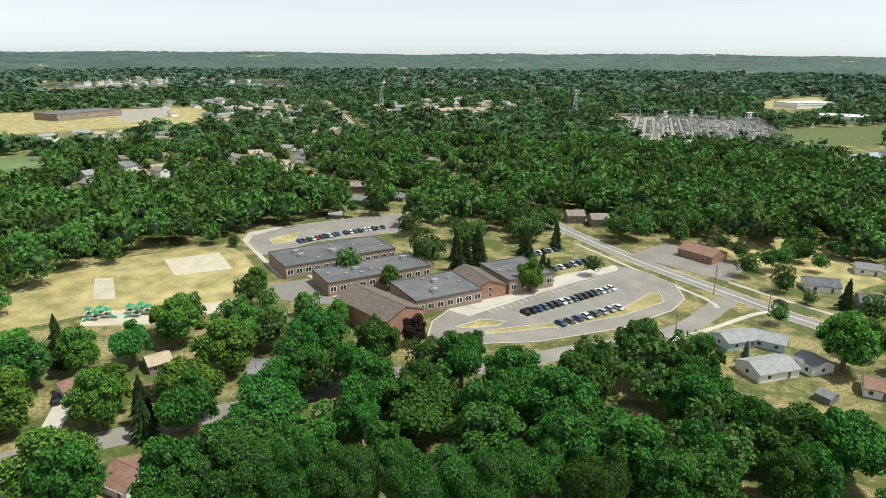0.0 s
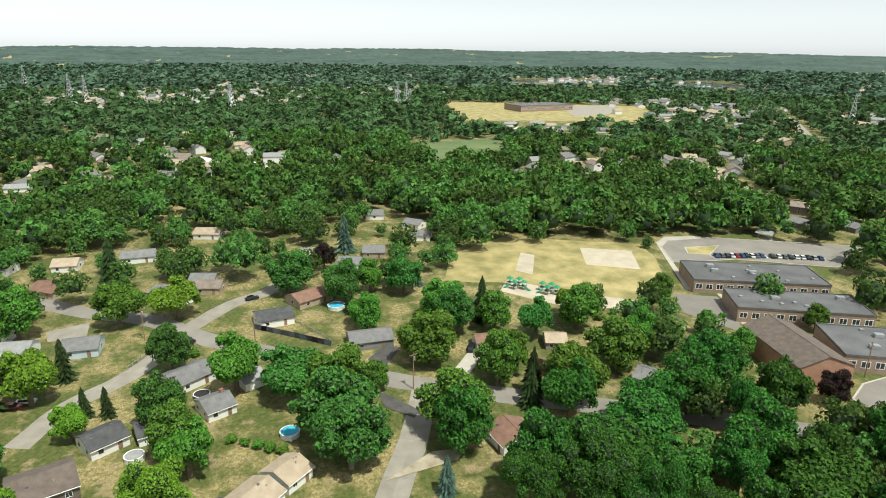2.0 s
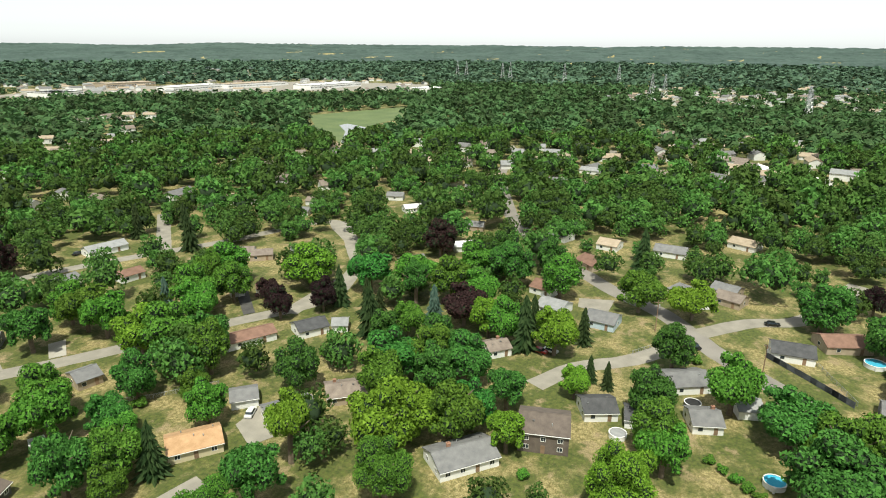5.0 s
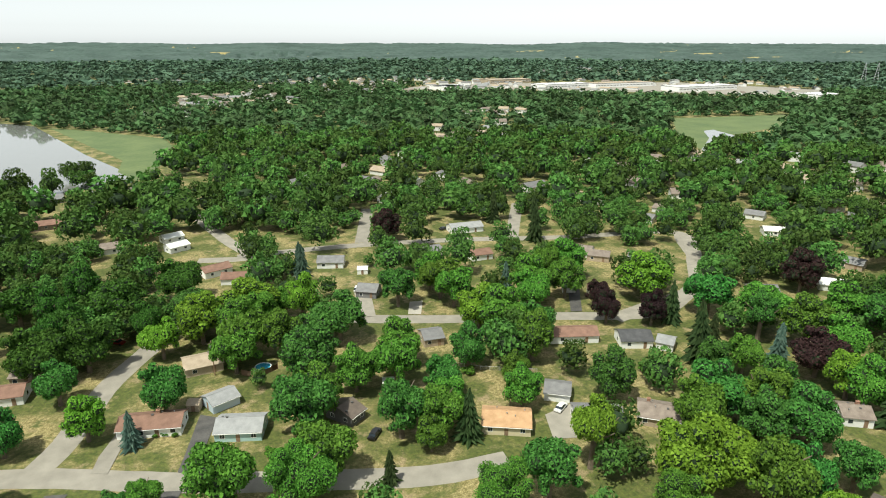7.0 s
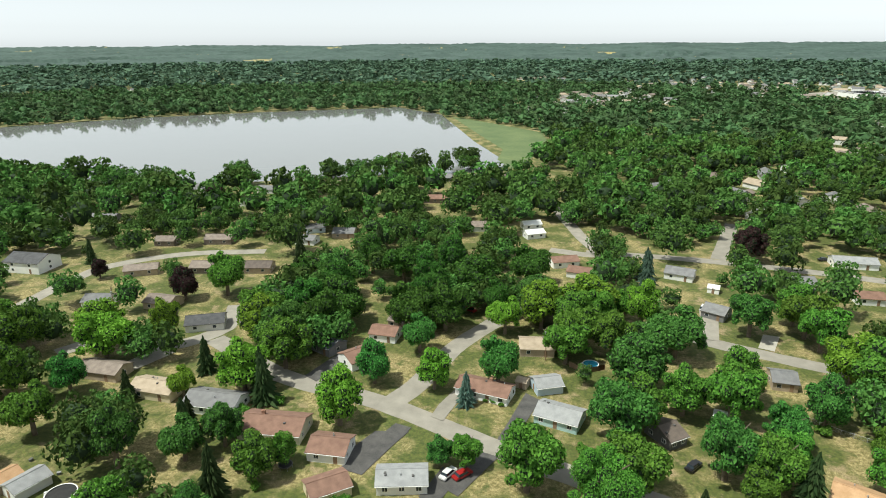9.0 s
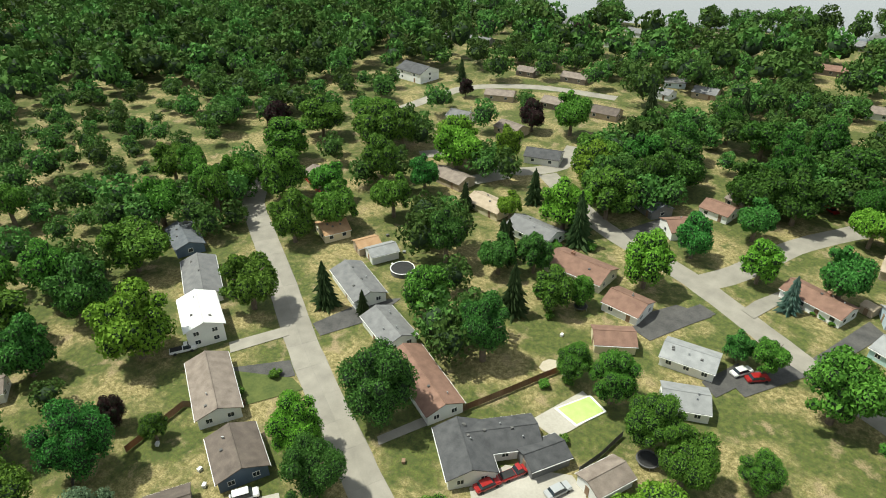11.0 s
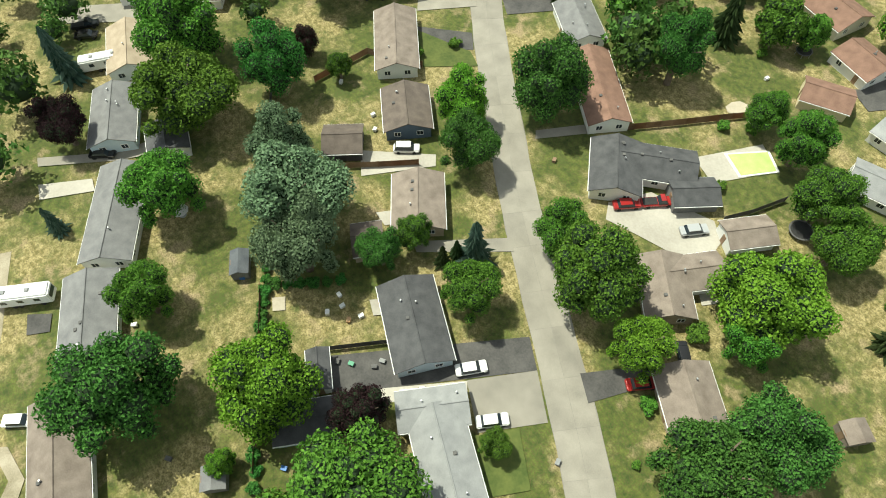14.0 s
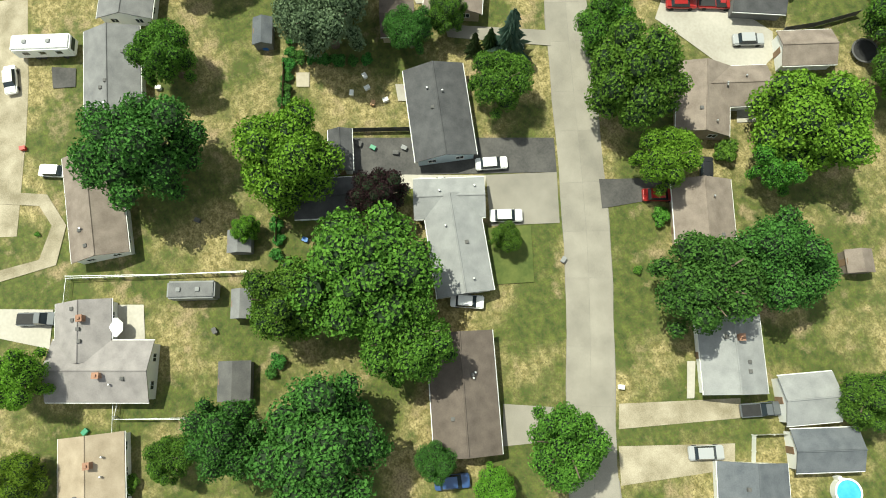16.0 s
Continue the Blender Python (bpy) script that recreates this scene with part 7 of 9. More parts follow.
grove(-272.1, 113.7, 6.7, 16.8, "leaf_light")
grove(-272.5, 102.6, 6.4, 16.7, "leaf_light")
grove(-291.4, -22.3, 5.6, 17.8)
grove(-291.2, -29.6, 4.7, 17.7)
grove(-285.2, -30.1, 4.9, 17.3)
grove(-283.9, -22.9, 4.8, 17.8)
grove(-231.1, -173.7, 6.9, 17.3)
grove(-291.5, 0.7, 8.0, 15.1, "leaf_dark")
grove(-165.0, 241.7, 8.7, 15.4)
grove(-82.0, 288.1, 5.8, 17.9)
grove(-88.2, 282.3, 5.8, 14.8)
grove(-82.4, 275.9, 6.2, 17.0)
grove(-76.5, 284.4, 6.4, 17.3)
grove(-287.9, 16.1, 6.7, 14.3)
grove(-293.1, 22.5, 6.0, 15.1)
grove(-299.6, 16.3, 5.3, 14.9)
grove(-291.9, 11.1, 5.4, 17.6)
grove(221.5, -188.7, 6.8, 16.6)
grove(215.5, -191.1, 5.7, 17.0)
grove(216.7, -200.1, 5.9, 17.3)
grove(226.7, -196.5, 5.7, 17.8)
grove(56.1, -288.9, 4.5, 15.6)
grove(63.4, -292.5, 4.7, 14.5)
grove(65.9, -288.2, 4.5, 15.4)
grove(58.8, -283.8, 4.5, 14.8)
grove(216.5, -207.8, 6.7, 15.0, "leaf_dark")
grove(213.3, -202.1, 6.7, 15.9, "leaf_dark")
grove(204.9, -205.8, 5.7, 14.1, "leaf_dark")
grove(207.9, -212.5, 6.4, 17.1, "leaf_dark")
grove(-301.5, 27.5, 6.6, 15.8, "leaf_dark")
grove(-292.8, 24.3, 7.2, 14.8, "leaf_dark")
grove(-289.9, 33.1, 7.3, 17.4, "leaf_dark")
grove(-297.1, 36.4, 7.4, 17.4, "leaf_dark")
grove(-23.8, -296.2, 6.6, 14.6)
grove(-249.9, 168.0, 6.5, 17.9, "leaf_light")
grove(-257.7, 160.5, 8.1, 14.5, "leaf_light")
grove(-251.9, 153.7, 8.1, 17.2, "leaf_light")
grove(-243.8, 163.6, 7.7, 16.1, "leaf_light")
grove(-202.7, -223.7, 5.2, 15.8)
grove(-197.0, -219.3, 5.3, 15.3)
grove(-202.5, -213.7, 5.0, 15.3)
grove(-207.0, -218.8, 5.3, 17.9)
grove(-211.0, -205.6, 7.0, 15.1, "leaf_dark")
grove(-216.4, -198.1, 6.1, 14.5, "leaf_dark")
grove(-223.0, -201.9, 6.9, 15.4, "leaf_dark")
grove(-219.2, -210.4, 6.1, 17.9, "leaf_dark")
grove(-84.3, -286.6, 6.1, 17.5)
grove(-78.6, -294.4, 6.1, 15.8)
grove(-72.8, -289.8, 5.4, 15.7)
grove(-78.1, -282.4, 6.5, 14.2)
grove(-291.6, -57.0, 7.6, 15.5)
grove(-289.3, -48.4, 6.8, 17.5)
grove(-299.0, -46.1, 7.4, 16.8)
grove(-300.8, -55.1, 6.4, 16.0)
grove(-136.3, -267.5, 7.8, 15.4)
grove(-12.8, -302.3, 8.1, 15.3)
grove(-139.9, 264.0, 6.9, 14.6, "leaf_dark")
grove(-132.6, 265.4, 6.6, 16.5, "leaf_dark")
grove(-132.4, 274.6, 6.0, 15.3, "leaf_dark")
grove(-142.2, 274.6, 5.9, 16.2, "leaf_dark")
grove(84.7, -296.2, 6.6, 17.3)
grove(81.1, -287.6, 6.9, 15.8)
grove(73.7, -291.1, 5.6, 17.5)
grove(76.0, -298.5, 6.2, 17.6)
grove(-123.7, 284.8, 5.8, 16.4, "leaf_dark")
grove(-128.7, 279.7, 4.6, 15.4, "leaf_dark")
grove(-123.8, 274.4, 5.8, 14.7, "leaf_dark")
grove(-118.3, 280.1, 5.1, 16.0, "leaf_dark")
grove(163.1, -259.4, 6.9, 15.5, "leaf_dark")
grove(-255.8, -183.7, 5.7, 14.4, "leaf_light")
grove(-247.2, -181.8, 6.1, 14.3, "leaf_light")
grove(-248.2, -175.2, 6.2, 18.0, "leaf_light")
grove(-255.3, -174.3, 5.1, 15.9, "leaf_light")
grove(9.2, -309.5, 8.9, 15.5)
grove(-47.8, -308.5, 5.4, 15.7)
grove(-49.5, -301.5, 6.2, 14.8)
grove(-56.8, -302.3, 5.0, 16.6)
grove(-57.2, -309.2, 6.3, 16.1)
grove(-310.2, -71.7, 5.9, 15.9)
grove(-300.2, -75.3, 6.4, 15.1)
grove(-299.5, -66.1, 6.6, 16.1)
grove(-305.8, -64.4, 6.0, 17.6)
grove(144.0, -274.8, 5.6, 15.4)
grove(136.0, -275.9, 6.1, 17.4)
grove(137.5, -283.2, 5.0, 14.2)
grove(144.3, -282.6, 5.2, 14.8)
grove(-8.5, -316.7, 5.6, 17.8, "leaf_dark")
grove(-7.0, -309.9, 5.7, 15.6, "leaf_dark")
grove(-14.1, -308.3, 4.7, 14.2, "leaf_dark")
grove(-15.0, -316.0, 5.0, 17.4, "leaf_dark")
grove(-76.3, 297.8, 6.4, 15.6, "leaf_dark")
grove(-71.8, 306.1, 6.1, 15.1, "leaf_dark")
grove(-81.7, 309.2, 6.3, 14.4, "leaf_dark")
grove(-84.0, 301.8, 6.5, 16.3, "leaf_dark")
grove(-244.9, -196.2, 4.8, 16.7)
grove(-249.5, -201.5, 4.7, 17.0)
grove(-244.9, -206.4, 5.2, 16.4)
grove(-239.3, -201.1, 5.1, 14.2)
grove(-296.5, -110.0, 6.9, 16.3)
grove(-292.7, -103.3, 7.6, 16.7)
grove(-299.8, -97.2, 7.5, 17.9)
grove(-306.1, -104.8, 7.8, 15.9)
grove(-65.1, -305.6, 5.3, 16.9)
grove(-71.8, -308.7, 5.0, 16.1)
grove(-68.1, -316.1, 5.5, 16.2)
grove(-61.5, -312.1, 5.5, 16.0)
grove(195.8, -256.4, 5.0, 14.4, "leaf_dark")
grove(203.1, -257.0, 5.5, 15.2, "leaf_dark")
grove(203.7, -249.3, 6.0, 16.2, "leaf_dark")
grove(196.0, -249.2, 5.9, 17.0, "leaf_dark")
grove(-265.2, -183.8, 5.8, 16.9, "leaf_light")
grove(-270.8, -190.2, 5.5, 16.3, "leaf_light")
grove(-264.8, -194.7, 5.9, 16.3, "leaf_light")
grove(-260.0, -188.3, 5.0, 16.2, "leaf_light")
grove(-287.7, -156.1, 5.8, 15.6, "leaf_dark")
grove(-290.3, -162.9, 6.2, 16.3, "leaf_dark")
grove(-283.1, -167.4, 5.6, 15.9, "leaf_dark")
grove(-278.3, -159.7, 6.4, 14.7, "leaf_dark")
grove(-321.0, -37.0, 8.9, 17.5)
grove(-331.9, -35.5, 7.8, 14.3)
grove(-334.1, -45.5, 7.6, 17.8)
grove(-324.1, -49.0, 9.0, 15.9)
grove(-178.4, -278.0, 6.5, 14.7)
grove(-175.7, -286.3, 5.8, 14.8)
grove(-168.9, -284.1, 6.5, 17.2)
grove(-172.0, -275.5, 6.4, 14.4)
grove(59.8, -329.6, 4.7, 15.8)
grove(65.5, -324.8, 4.9, 17.0)
grove(62.9, -320.3, 5.3, 15.1)
grove(55.7, -323.3, 4.9, 17.5)
grove(-259.8, -217.1, 5.8, 15.7)
grove(-254.3, -210.9, 5.2, 16.2)
grove(-259.7, -206.3, 5.3, 14.2)
grove(-264.9, -210.4, 5.7, 14.8)
grove(35.4, -339.7, 7.4, 17.4)
grove(41.5, -332.0, 6.4, 14.2)
grove(34.6, -326.7, 7.1, 17.7)
grove(28.7, -332.3, 6.0, 17.9)
grove(237.4, -246.4, 6.7, 14.6, "leaf_dark")
grove(244.1, -240.5, 6.6, 16.4, "leaf_dark")
grove(239.6, -234.2, 5.7, 16.5, "leaf_dark")
grove(231.8, -241.2, 5.7, 14.0, "leaf_dark")
grove(164.1, -295.3, 4.7, 15.8)
grove(156.9, -295.0, 5.0, 15.1)
grove(156.6, -301.2, 4.2, 15.1)
grove(163.2, -302.1, 4.5, 14.1)
grove(250.2, -222.6, 6.9, 14.4, "leaf_dark")
grove(257.9, -228.3, 6.0, 17.2, "leaf_dark")
grove(262.2, -222.0, 6.4, 15.3, "leaf_dark")
grove(256.5, -216.5, 6.1, 17.2, "leaf_dark")
grove(-24.5, -340.2, 8.6, 15.2, "leaf_dark")
grove(-1.3, -342.7, 7.7, 14.8, "leaf_dark")
grove(-171.1, -304.6, 4.8, 16.3)
grove(-169.9, -312.5, 5.2, 15.2)
grove(-164.1, -311.7, 4.5, 15.4)
grove(-164.2, -304.3, 5.2, 15.1)
grove(-344.7, -69.5, 6.4, 16.9)
grove(-339.5, -63.1, 6.0, 15.2)
grove(-344.4, -57.7, 6.6, 16.0)
grove(-351.4, -62.6, 6.8, 16.3)
grove(-138.1, -330.7, 5.2, 18.0)
grove(-130.8, -331.7, 5.6, 18.0)
grove(-129.1, -324.0, 5.8, 15.9)
grove(-137.2, -322.3, 6.4, 15.7)
grove(-334.3, -94.5, 5.9, 16.8)
grove(-342.8, -88.6, 7.5, 14.2)
grove(-347.4, -96.1, 6.4, 15.9)
grove(-341.2, -101.5, 6.4, 14.5)
grove(229.4, -270.1, 8.2, 14.2, "leaf_dark")
grove(241.7, -269.8, 6.7, 14.3, "leaf_dark")
grove(239.7, -260.7, 7.3, 17.1, "leaf_dark")
grove(230.4, -261.4, 7.5, 14.3, "leaf_dark")
grove(-115.0, -346.3, 8.8, 14.0)
grove(-105.8, -344.6, 8.2, 17.7)
grove(-107.6, -332.8, 8.3, 16.2)
grove(-118.1, -335.4, 7.8, 16.4)
grove(-78.8, -348.0, 6.5, 15.0, "leaf_light")
grove(-85.8, -342.4, 5.8, 15.4, "leaf_light")
grove(-90.6, -350.0, 6.5, 17.8, "leaf_light")
grove(-83.8, -354.3, 5.7, 15.3, "leaf_light")
grove(220.9, -286.1, 6.8, 16.4, "leaf_dark")
grove(213.1, -281.1, 6.1, 14.4, "leaf_dark")
grove(208.0, -288.6, 6.7, 15.0, "leaf_dark")
grove(218.2, -292.9, 6.8, 15.4, "leaf_dark")
grove(-340.9, -124.8, 7.1, 17.0)
grove(-339.2, -134.8, 7.1, 15.1)
grove(-330.5, -132.9, 6.2, 14.8)
grove(-333.5, -123.0, 7.0, 16.9)
grove(-42.9, -359.1, 6.5, 14.4)
grove(-331.7, -160.4, 6.5, 16.0)
grove(-325.8, -153.5, 6.1, 15.6)
grove(-333.5, -147.5, 7.1, 17.7)
grove(-338.8, -153.3, 7.4, 17.2)
grove(-310.9, -202.5, 5.2, 17.1)
grove(-305.6, -196.9, 5.2, 16.4)
grove(-311.4, -191.3, 5.4, 17.4)
grove(-316.8, -196.9, 5.6, 14.6)
grove(36.1, -370.1, 8.5, 14.8, "leaf_dark")
grove(-242.1, -288.1, 6.1, 15.8)
grove(-240.3, -278.2, 5.9, 14.1)
grove(-249.1, -278.0, 6.1, 15.5)
grove(-249.2, -286.9, 6.0, 14.3)
grove(-52.3, -372.3, 5.5, 13.7)
grove(302.2, -237.8, 6.5, 17.8, "leaf_dark")
grove(303.0, -228.0, 7.8, 15.3, "leaf_dark")
grove(293.0, -227.4, 6.5, 16.2, "leaf_dark")
grove(293.4, -237.9, 6.9, 16.0, "leaf_dark")
grove(94.2, -361.6, 6.0, 17.0, "leaf_dark")
grove(92.1, -368.7, 4.8, 15.0, "leaf_dark")
grove(97.4, -371.5, 4.9, 17.9, "leaf_dark")
grove(101.3, -363.5, 6.0, 16.2, "leaf_dark")
grove(244.5, -290.0, 6.4, 17.6, "leaf_dark")
grove(235.0, -288.6, 6.9, 17.8, "leaf_dark")
grove(232.9, -298.2, 8.1, 15.2, "leaf_dark")
grove(244.2, -299.3, 6.5, 17.6, "leaf_dark")
grove(202.0, -323.1, 6.8, 15.4, "leaf_light")
grove(-338.7, -179.0, 6.5, 15.0)
grove(-340.5, -186.1, 6.5, 14.1)
grove(-330.1, -188.1, 6.1, 14.7)
grove(-329.2, -180.9, 5.7, 15.3)
grove(-332.5, -204.4, 7.3, 15.2)
grove(-323.3, -210.0, 8.2, 15.8)
grove(-318.4, -199.7, 7.6, 14.5)
grove(-325.7, -195.3, 8.3, 15.9)
grove(216.5, -324.0, 5.2, 12.9, "leaf_light")
grove(-313.2, -233.9, 6.8, 15.5)
grove(-313.1, -242.2, 6.0, 14.0)
grove(-304.0, -242.0, 6.2, 16.0)
grove(-304.3, -233.6, 6.2, 16.9)
grove(-74.6, -376.6, 6.5, 17.5)
grove(-81.3, -379.7, 7.8, 15.0)
grove(-79.7, -389.3, 7.3, 17.4)
grove(-68.4, -385.1, 8.0, 17.9)
grove(-224.0, -323.1, 6.4, 14.2, "leaf_light")
grove(-283.9, -275.7, 7.9, 15.8)
grove(-284.2, -287.7, 7.9, 18.0)
grove(-274.3, -286.2, 8.1, 16.2)
grove(-273.9, -278.0, 8.1, 14.4)
grove(-400.0, -15.5, 4.7, 16.6)
grove(-404.9, -14.0, 4.7, 16.9)
grove(-408.5, -20.1, 5.0, 17.7)
grove(-401.9, -23.4, 5.3, 17.0)
grove(324.8, -241.3, 8.5, 14.1, "leaf_dark")
grove(334.0, -241.7, 8.2, 17.9, "leaf_dark")
grove(336.4, -230.6, 8.3, 14.5, "leaf_dark")
grove(323.2, -230.4, 8.0, 16.1, "leaf_dark")
grove(-364.1, -200.1, 8.8, 17.2)
grove(-350.9, -196.4, 7.8, 14.9)
grove(-353.4, -187.8, 9.2, 15.8)
grove(-365.5, -189.5, 8.4, 16.8)
grove(143.7, -383.3, 5.9, 17.1, "leaf_dark")
grove(140.2, -390.0, 4.9, 17.7, "leaf_dark")
grove(148.3, -393.0, 5.6, 15.6, "leaf_dark")
grove(149.5, -384.9, 5.4, 14.9, "leaf_dark")
grove(98.0, -408.8, 5.1, 15.5, "leaf_dark")
grove(90.0, -408.3, 5.2, 15.8, "leaf_dark")
grove(90.1, -414.5, 5.1, 16.5, "leaf_dark")
grove(96.7, -415.3, 5.0, 16.0, "leaf_dark")
grove(-329.5, -268.8, 8.5, 15.2)
grove(-326.2, -256.4, 7.0, 15.9)
grove(-335.5, -254.6, 8.3, 14.8)
grove(-339.2, -264.3, 7.1, 16.2)
grove(-114.4, -410.2, 6.9, 14.8, "leaf_light")
grove(-102.1, -414.3, 7.4, 16.3, "leaf_light")
grove(-100.2, -406.4, 7.8, 17.3, "leaf_light")
grove(-111.1, -402.7, 6.5, 15.8, "leaf_light")
grove(-325.4, -278.5, 8.3, 15.3)
grove(-319.8, -288.5, 8.0, 16.3)
grove(-310.7, -281.7, 8.5, 16.1)
grove(-317.0, -273.6, 6.8, 16.2)
grove(36.4, -423.7, 8.1, 15.3, "leaf_dark")
grove(72.7, -421.3, 5.3, 14.2, "leaf_dark")
grove(78.7, -426.4, 5.4, 17.4, "leaf_dark")
grove(84.3, -418.9, 5.6, 16.8, "leaf_dark")
grove(76.8, -414.8, 5.3, 17.0, "leaf_dark")
grove(-352.2, -238.7, 7.5, 15.1)
grove(-358.7, -244.4, 9.1, 17.3)
grove(-351.6, -254.8, 7.5, 15.7)
grove(-342.8, -246.8, 7.3, 17.7)
grove(20.8, -428.7, 8.1, 16.9, "leaf_dark")
grove(206.1, -383.3, 6.7, 17.9, "leaf_dark")
grove(203.5, -375.9, 6.2, 14.5, "leaf_dark")
grove(194.8, -377.6, 7.0, 14.4, "leaf_dark")
grove(198.2, -387.4, 6.3, 17.5, "leaf_dark")
grove(223.2, -380.4, 7.1, 14.2, "leaf_dark")
grove(228.5, -374.6, 6.3, 15.7, "leaf_dark")
grove(221.1, -367.8, 7.2, 17.0, "leaf_dark")
grove(216.0, -376.1, 6.9, 15.4, "leaf_dark")
grove(63.0, -435.9, 5.6, 15.5, "leaf_dark")
grove(67.7, -439.9, 5.3, 14.9, "leaf_dark")
grove(72.8, -433.5, 4.5, 16.6, "leaf_dark")
grove(67.7, -429.9, 4.7, 16.3, "leaf_dark")
grove(289.0, -329.8, 9.0, 16.3, "leaf_dark")
grove(297.5, -336.9, 9.0, 14.7, "leaf_dark")
grove(305.1, -328.7, 8.9, 18.0, "leaf_dark")
grove(297.1, -320.8, 8.0, 14.8, "leaf_dark")
grove(2.3, -470.4, 6.7, 16.3, "leaf_dark")
grove(12.2, -468.6, 6.0, 15.2, "leaf_dark")
grove(8.8, -460.4, 6.5, 15.5, "leaf_dark")
grove(1.5, -462.7, 6.1, 16.6, "leaf_dark")
grove(361.0, -285.4, 10.7, 17.5, "leaf_dark")
grove(372.7, -294.6, 8.9, 14.8, "leaf_dark")
grove(379.3, -283.4, 10.3, 16.6, "leaf_dark")
grove(371.0, -276.3, 10.0, 16.1, "leaf_dark")
grove(351.6, -303.0, 8.9, 16.6, "leaf_dark")
grove(352.7, -316.1, 10.2, 14.4, "leaf_dark")
grove(364.6, -315.1, 10.1, 16.6, "leaf_dark")
grove(364.2, -302.5, 9.9, 14.1, "leaf_dark")
grove(344.3, -344.4, 9.7, 15.2, "leaf_dark")
grove(350.0, -332.5, 8.5, 16.1, "leaf_dark")
grove(340.1, -326.4, 10.6, 17.2, "leaf_dark")
grove(332.2, -337.9, 10.1, 15.5, "leaf_dark")
tree(7.1, -180.0, 7.4, 16.8, "leaf_deep")
tree(50.6, -135.6, 5.0, 14.9, "needle")
tree(44.2, -195.4, 5.5, 17.1, "leaf_deep")
grove(50.6, -200.4, 4.5, 17.3, "leaf_dark")
grove(54.0, -196.4, 5.1, 16.0, "leaf_dark")
grove(49.7, -190.8, 4.9, 17.5, "leaf_dark")
tree(38.5, -250.8, 5.5, 15.4, "needle")
grove(46.6, -250.3, 4.9, 14.3, "needle")
grove(44.8, -243.4, 4.5, 15.0, "needle")
grove(38.4, -244.8, 4.5, 16.2, "needle")
tree(170.6, -96.9, 6.4, 14.7)
tree(144.8, -335.2, 6.1, 14.2, "leaf_purple")
tree(138.3, -89.3, 4.8, 17.0)
grove(138.2, -81.8, 5.1, 16.5)
grove(132.3, -81.5, 4.9, 18.0)
grove(132.2, -89.7, 4.4, 14.8)
tree(122.8, -116.6, 5.7, 13.4)
tree(-91.5, -118.1, 3.9, 9.8)
tree(-9.0, -189.2, 4.6, 14.7, "leaf_deep")
grove(-13.8, -194.1, 4.6, 17.9)
grove(-9.8, -199.0, 5.6, 17.3)
grove(-4.2, -195.7, 5.4, 15.7)
tree(-71.9, -122.8, 5.0, 12.0, "leaf_dark")
tree(-66.8, -111.6, 5.0, 12.1)
tree(-63.9, -214.3, 5.6, 16.8, "leaf_blue")
tree(-63.5, -132.4, 6.6, 15.3)
tree(-53.1, -134.9, 5.9, 13.8)
tree(-40.6, -128.0, 6.0, 13.9)
tree(-39.9, -181.4, 6.3, 14.5)
tree(-32.6, -176.5, 6.6, 15.3)
tree(-299.3, -20.4, 4.4, 13.1, "needle")
tree(-256.0, 44.6, 5.8, 17.3, "leaf_blue")
tree(-244.2, -43.1, 6.0, 18.0, "needle")
tree(-23.3, -182.6, 7.2, 16.4, "leaf_light")
tree(-200.4, -62.0, 7.0, 16.1)
tree(-181.8, 36.9, 4.6, 11.1)
tree(-178.4, -93.4, 7.1, 16.3)
tree(-173.5, -251.9, 5.3, 16.2, "needle")
grove(-180.3, -255.0, 5.5, 14.8, "needle")
grove(-176.6, -261.2, 4.5, 15.4, "needle")
grove(-170.7, -256.1, 5.0, 14.6, "needle")
tree(-175.0, -81.4, 7.0, 16.1)
tree(-172.8, -216.7, 6.0, 18.0, "needle")
tree(-172.8, -122.8, 8.9, 17.0, "leaf_dark")
tree(-168.9, -101.8, 4.5, 17.5, "leaf_dark")
grove(-173.3, -104.9, 5.3, 16.5, "leaf_dark")
grove(-168.4, -111.2, 4.6, 14.3, "leaf_dark")
grove(-164.4, -107.8, 5.0, 14.1, "leaf_dark")
tree(-158.3, -58.1, 5.9, 17.6, "needle")
tree(-157.9, -125.0, 4.9, 14.7, "needle")
tree(-148.9, -92.2, 5.2, 12.4)
tree(-145.4, -145.5, 4.4, 10.8, "leaf_purple")
tree(-143.8, -102.4, 6.0, 17.9, "needle")
tree(-141.3, -157.6, 6.5, 14.9)
tree(-139.8, -75.7, 6.1, 14.2, "leaf_dark")
tree(-139.7, -94.9, 5.1, 12.2, "leaf_dark")
tree(-129.6, -161.9, 7.5, 17.0)
tree(-127.7, -174.9, 3.7, 11.2, "leaf_blue")
tree(-125.2, -69.3, 6.2, 14.3, "leaf_dark")
tree(-124.6, -14.8, 5.8, 13.7)
tree(-122.1, 18.4, 8.9, 17.0, "leaf_dark")
tree(-114.1, -249.9, 6.5, 14.9, "leaf_purple")
tree(-109.2, -133.3, 6.4, 14.8, "leaf_dark")
tree(-104.3, -142.1, 8.2, 17.0)
tree(-103.3, -187.8, 6.1, 14.2)
tree(-103.1, -170.0, 7.2, 16.4)
grove(68.5, -280.8, 8.6, 17.0)
grove(7.3, -437.4, 5.5, 17.4)
grove(0.3, -438.0, 5.1, 17.5)
grove(0.7, -444.7, 5.1, 15.7)
grove(6.0, -445.6, 4.5, 15.0)
grove(27.6, -276.8, 5.7, 16.3)
grove(31.5, -284.0, 5.6, 14.9)
grove(36.9, -279.2, 5.6, 15.1)
grove(34.3, -274.7, 5.4, 17.6)
grove(32.1, -405.8, 5.2, 14.5)
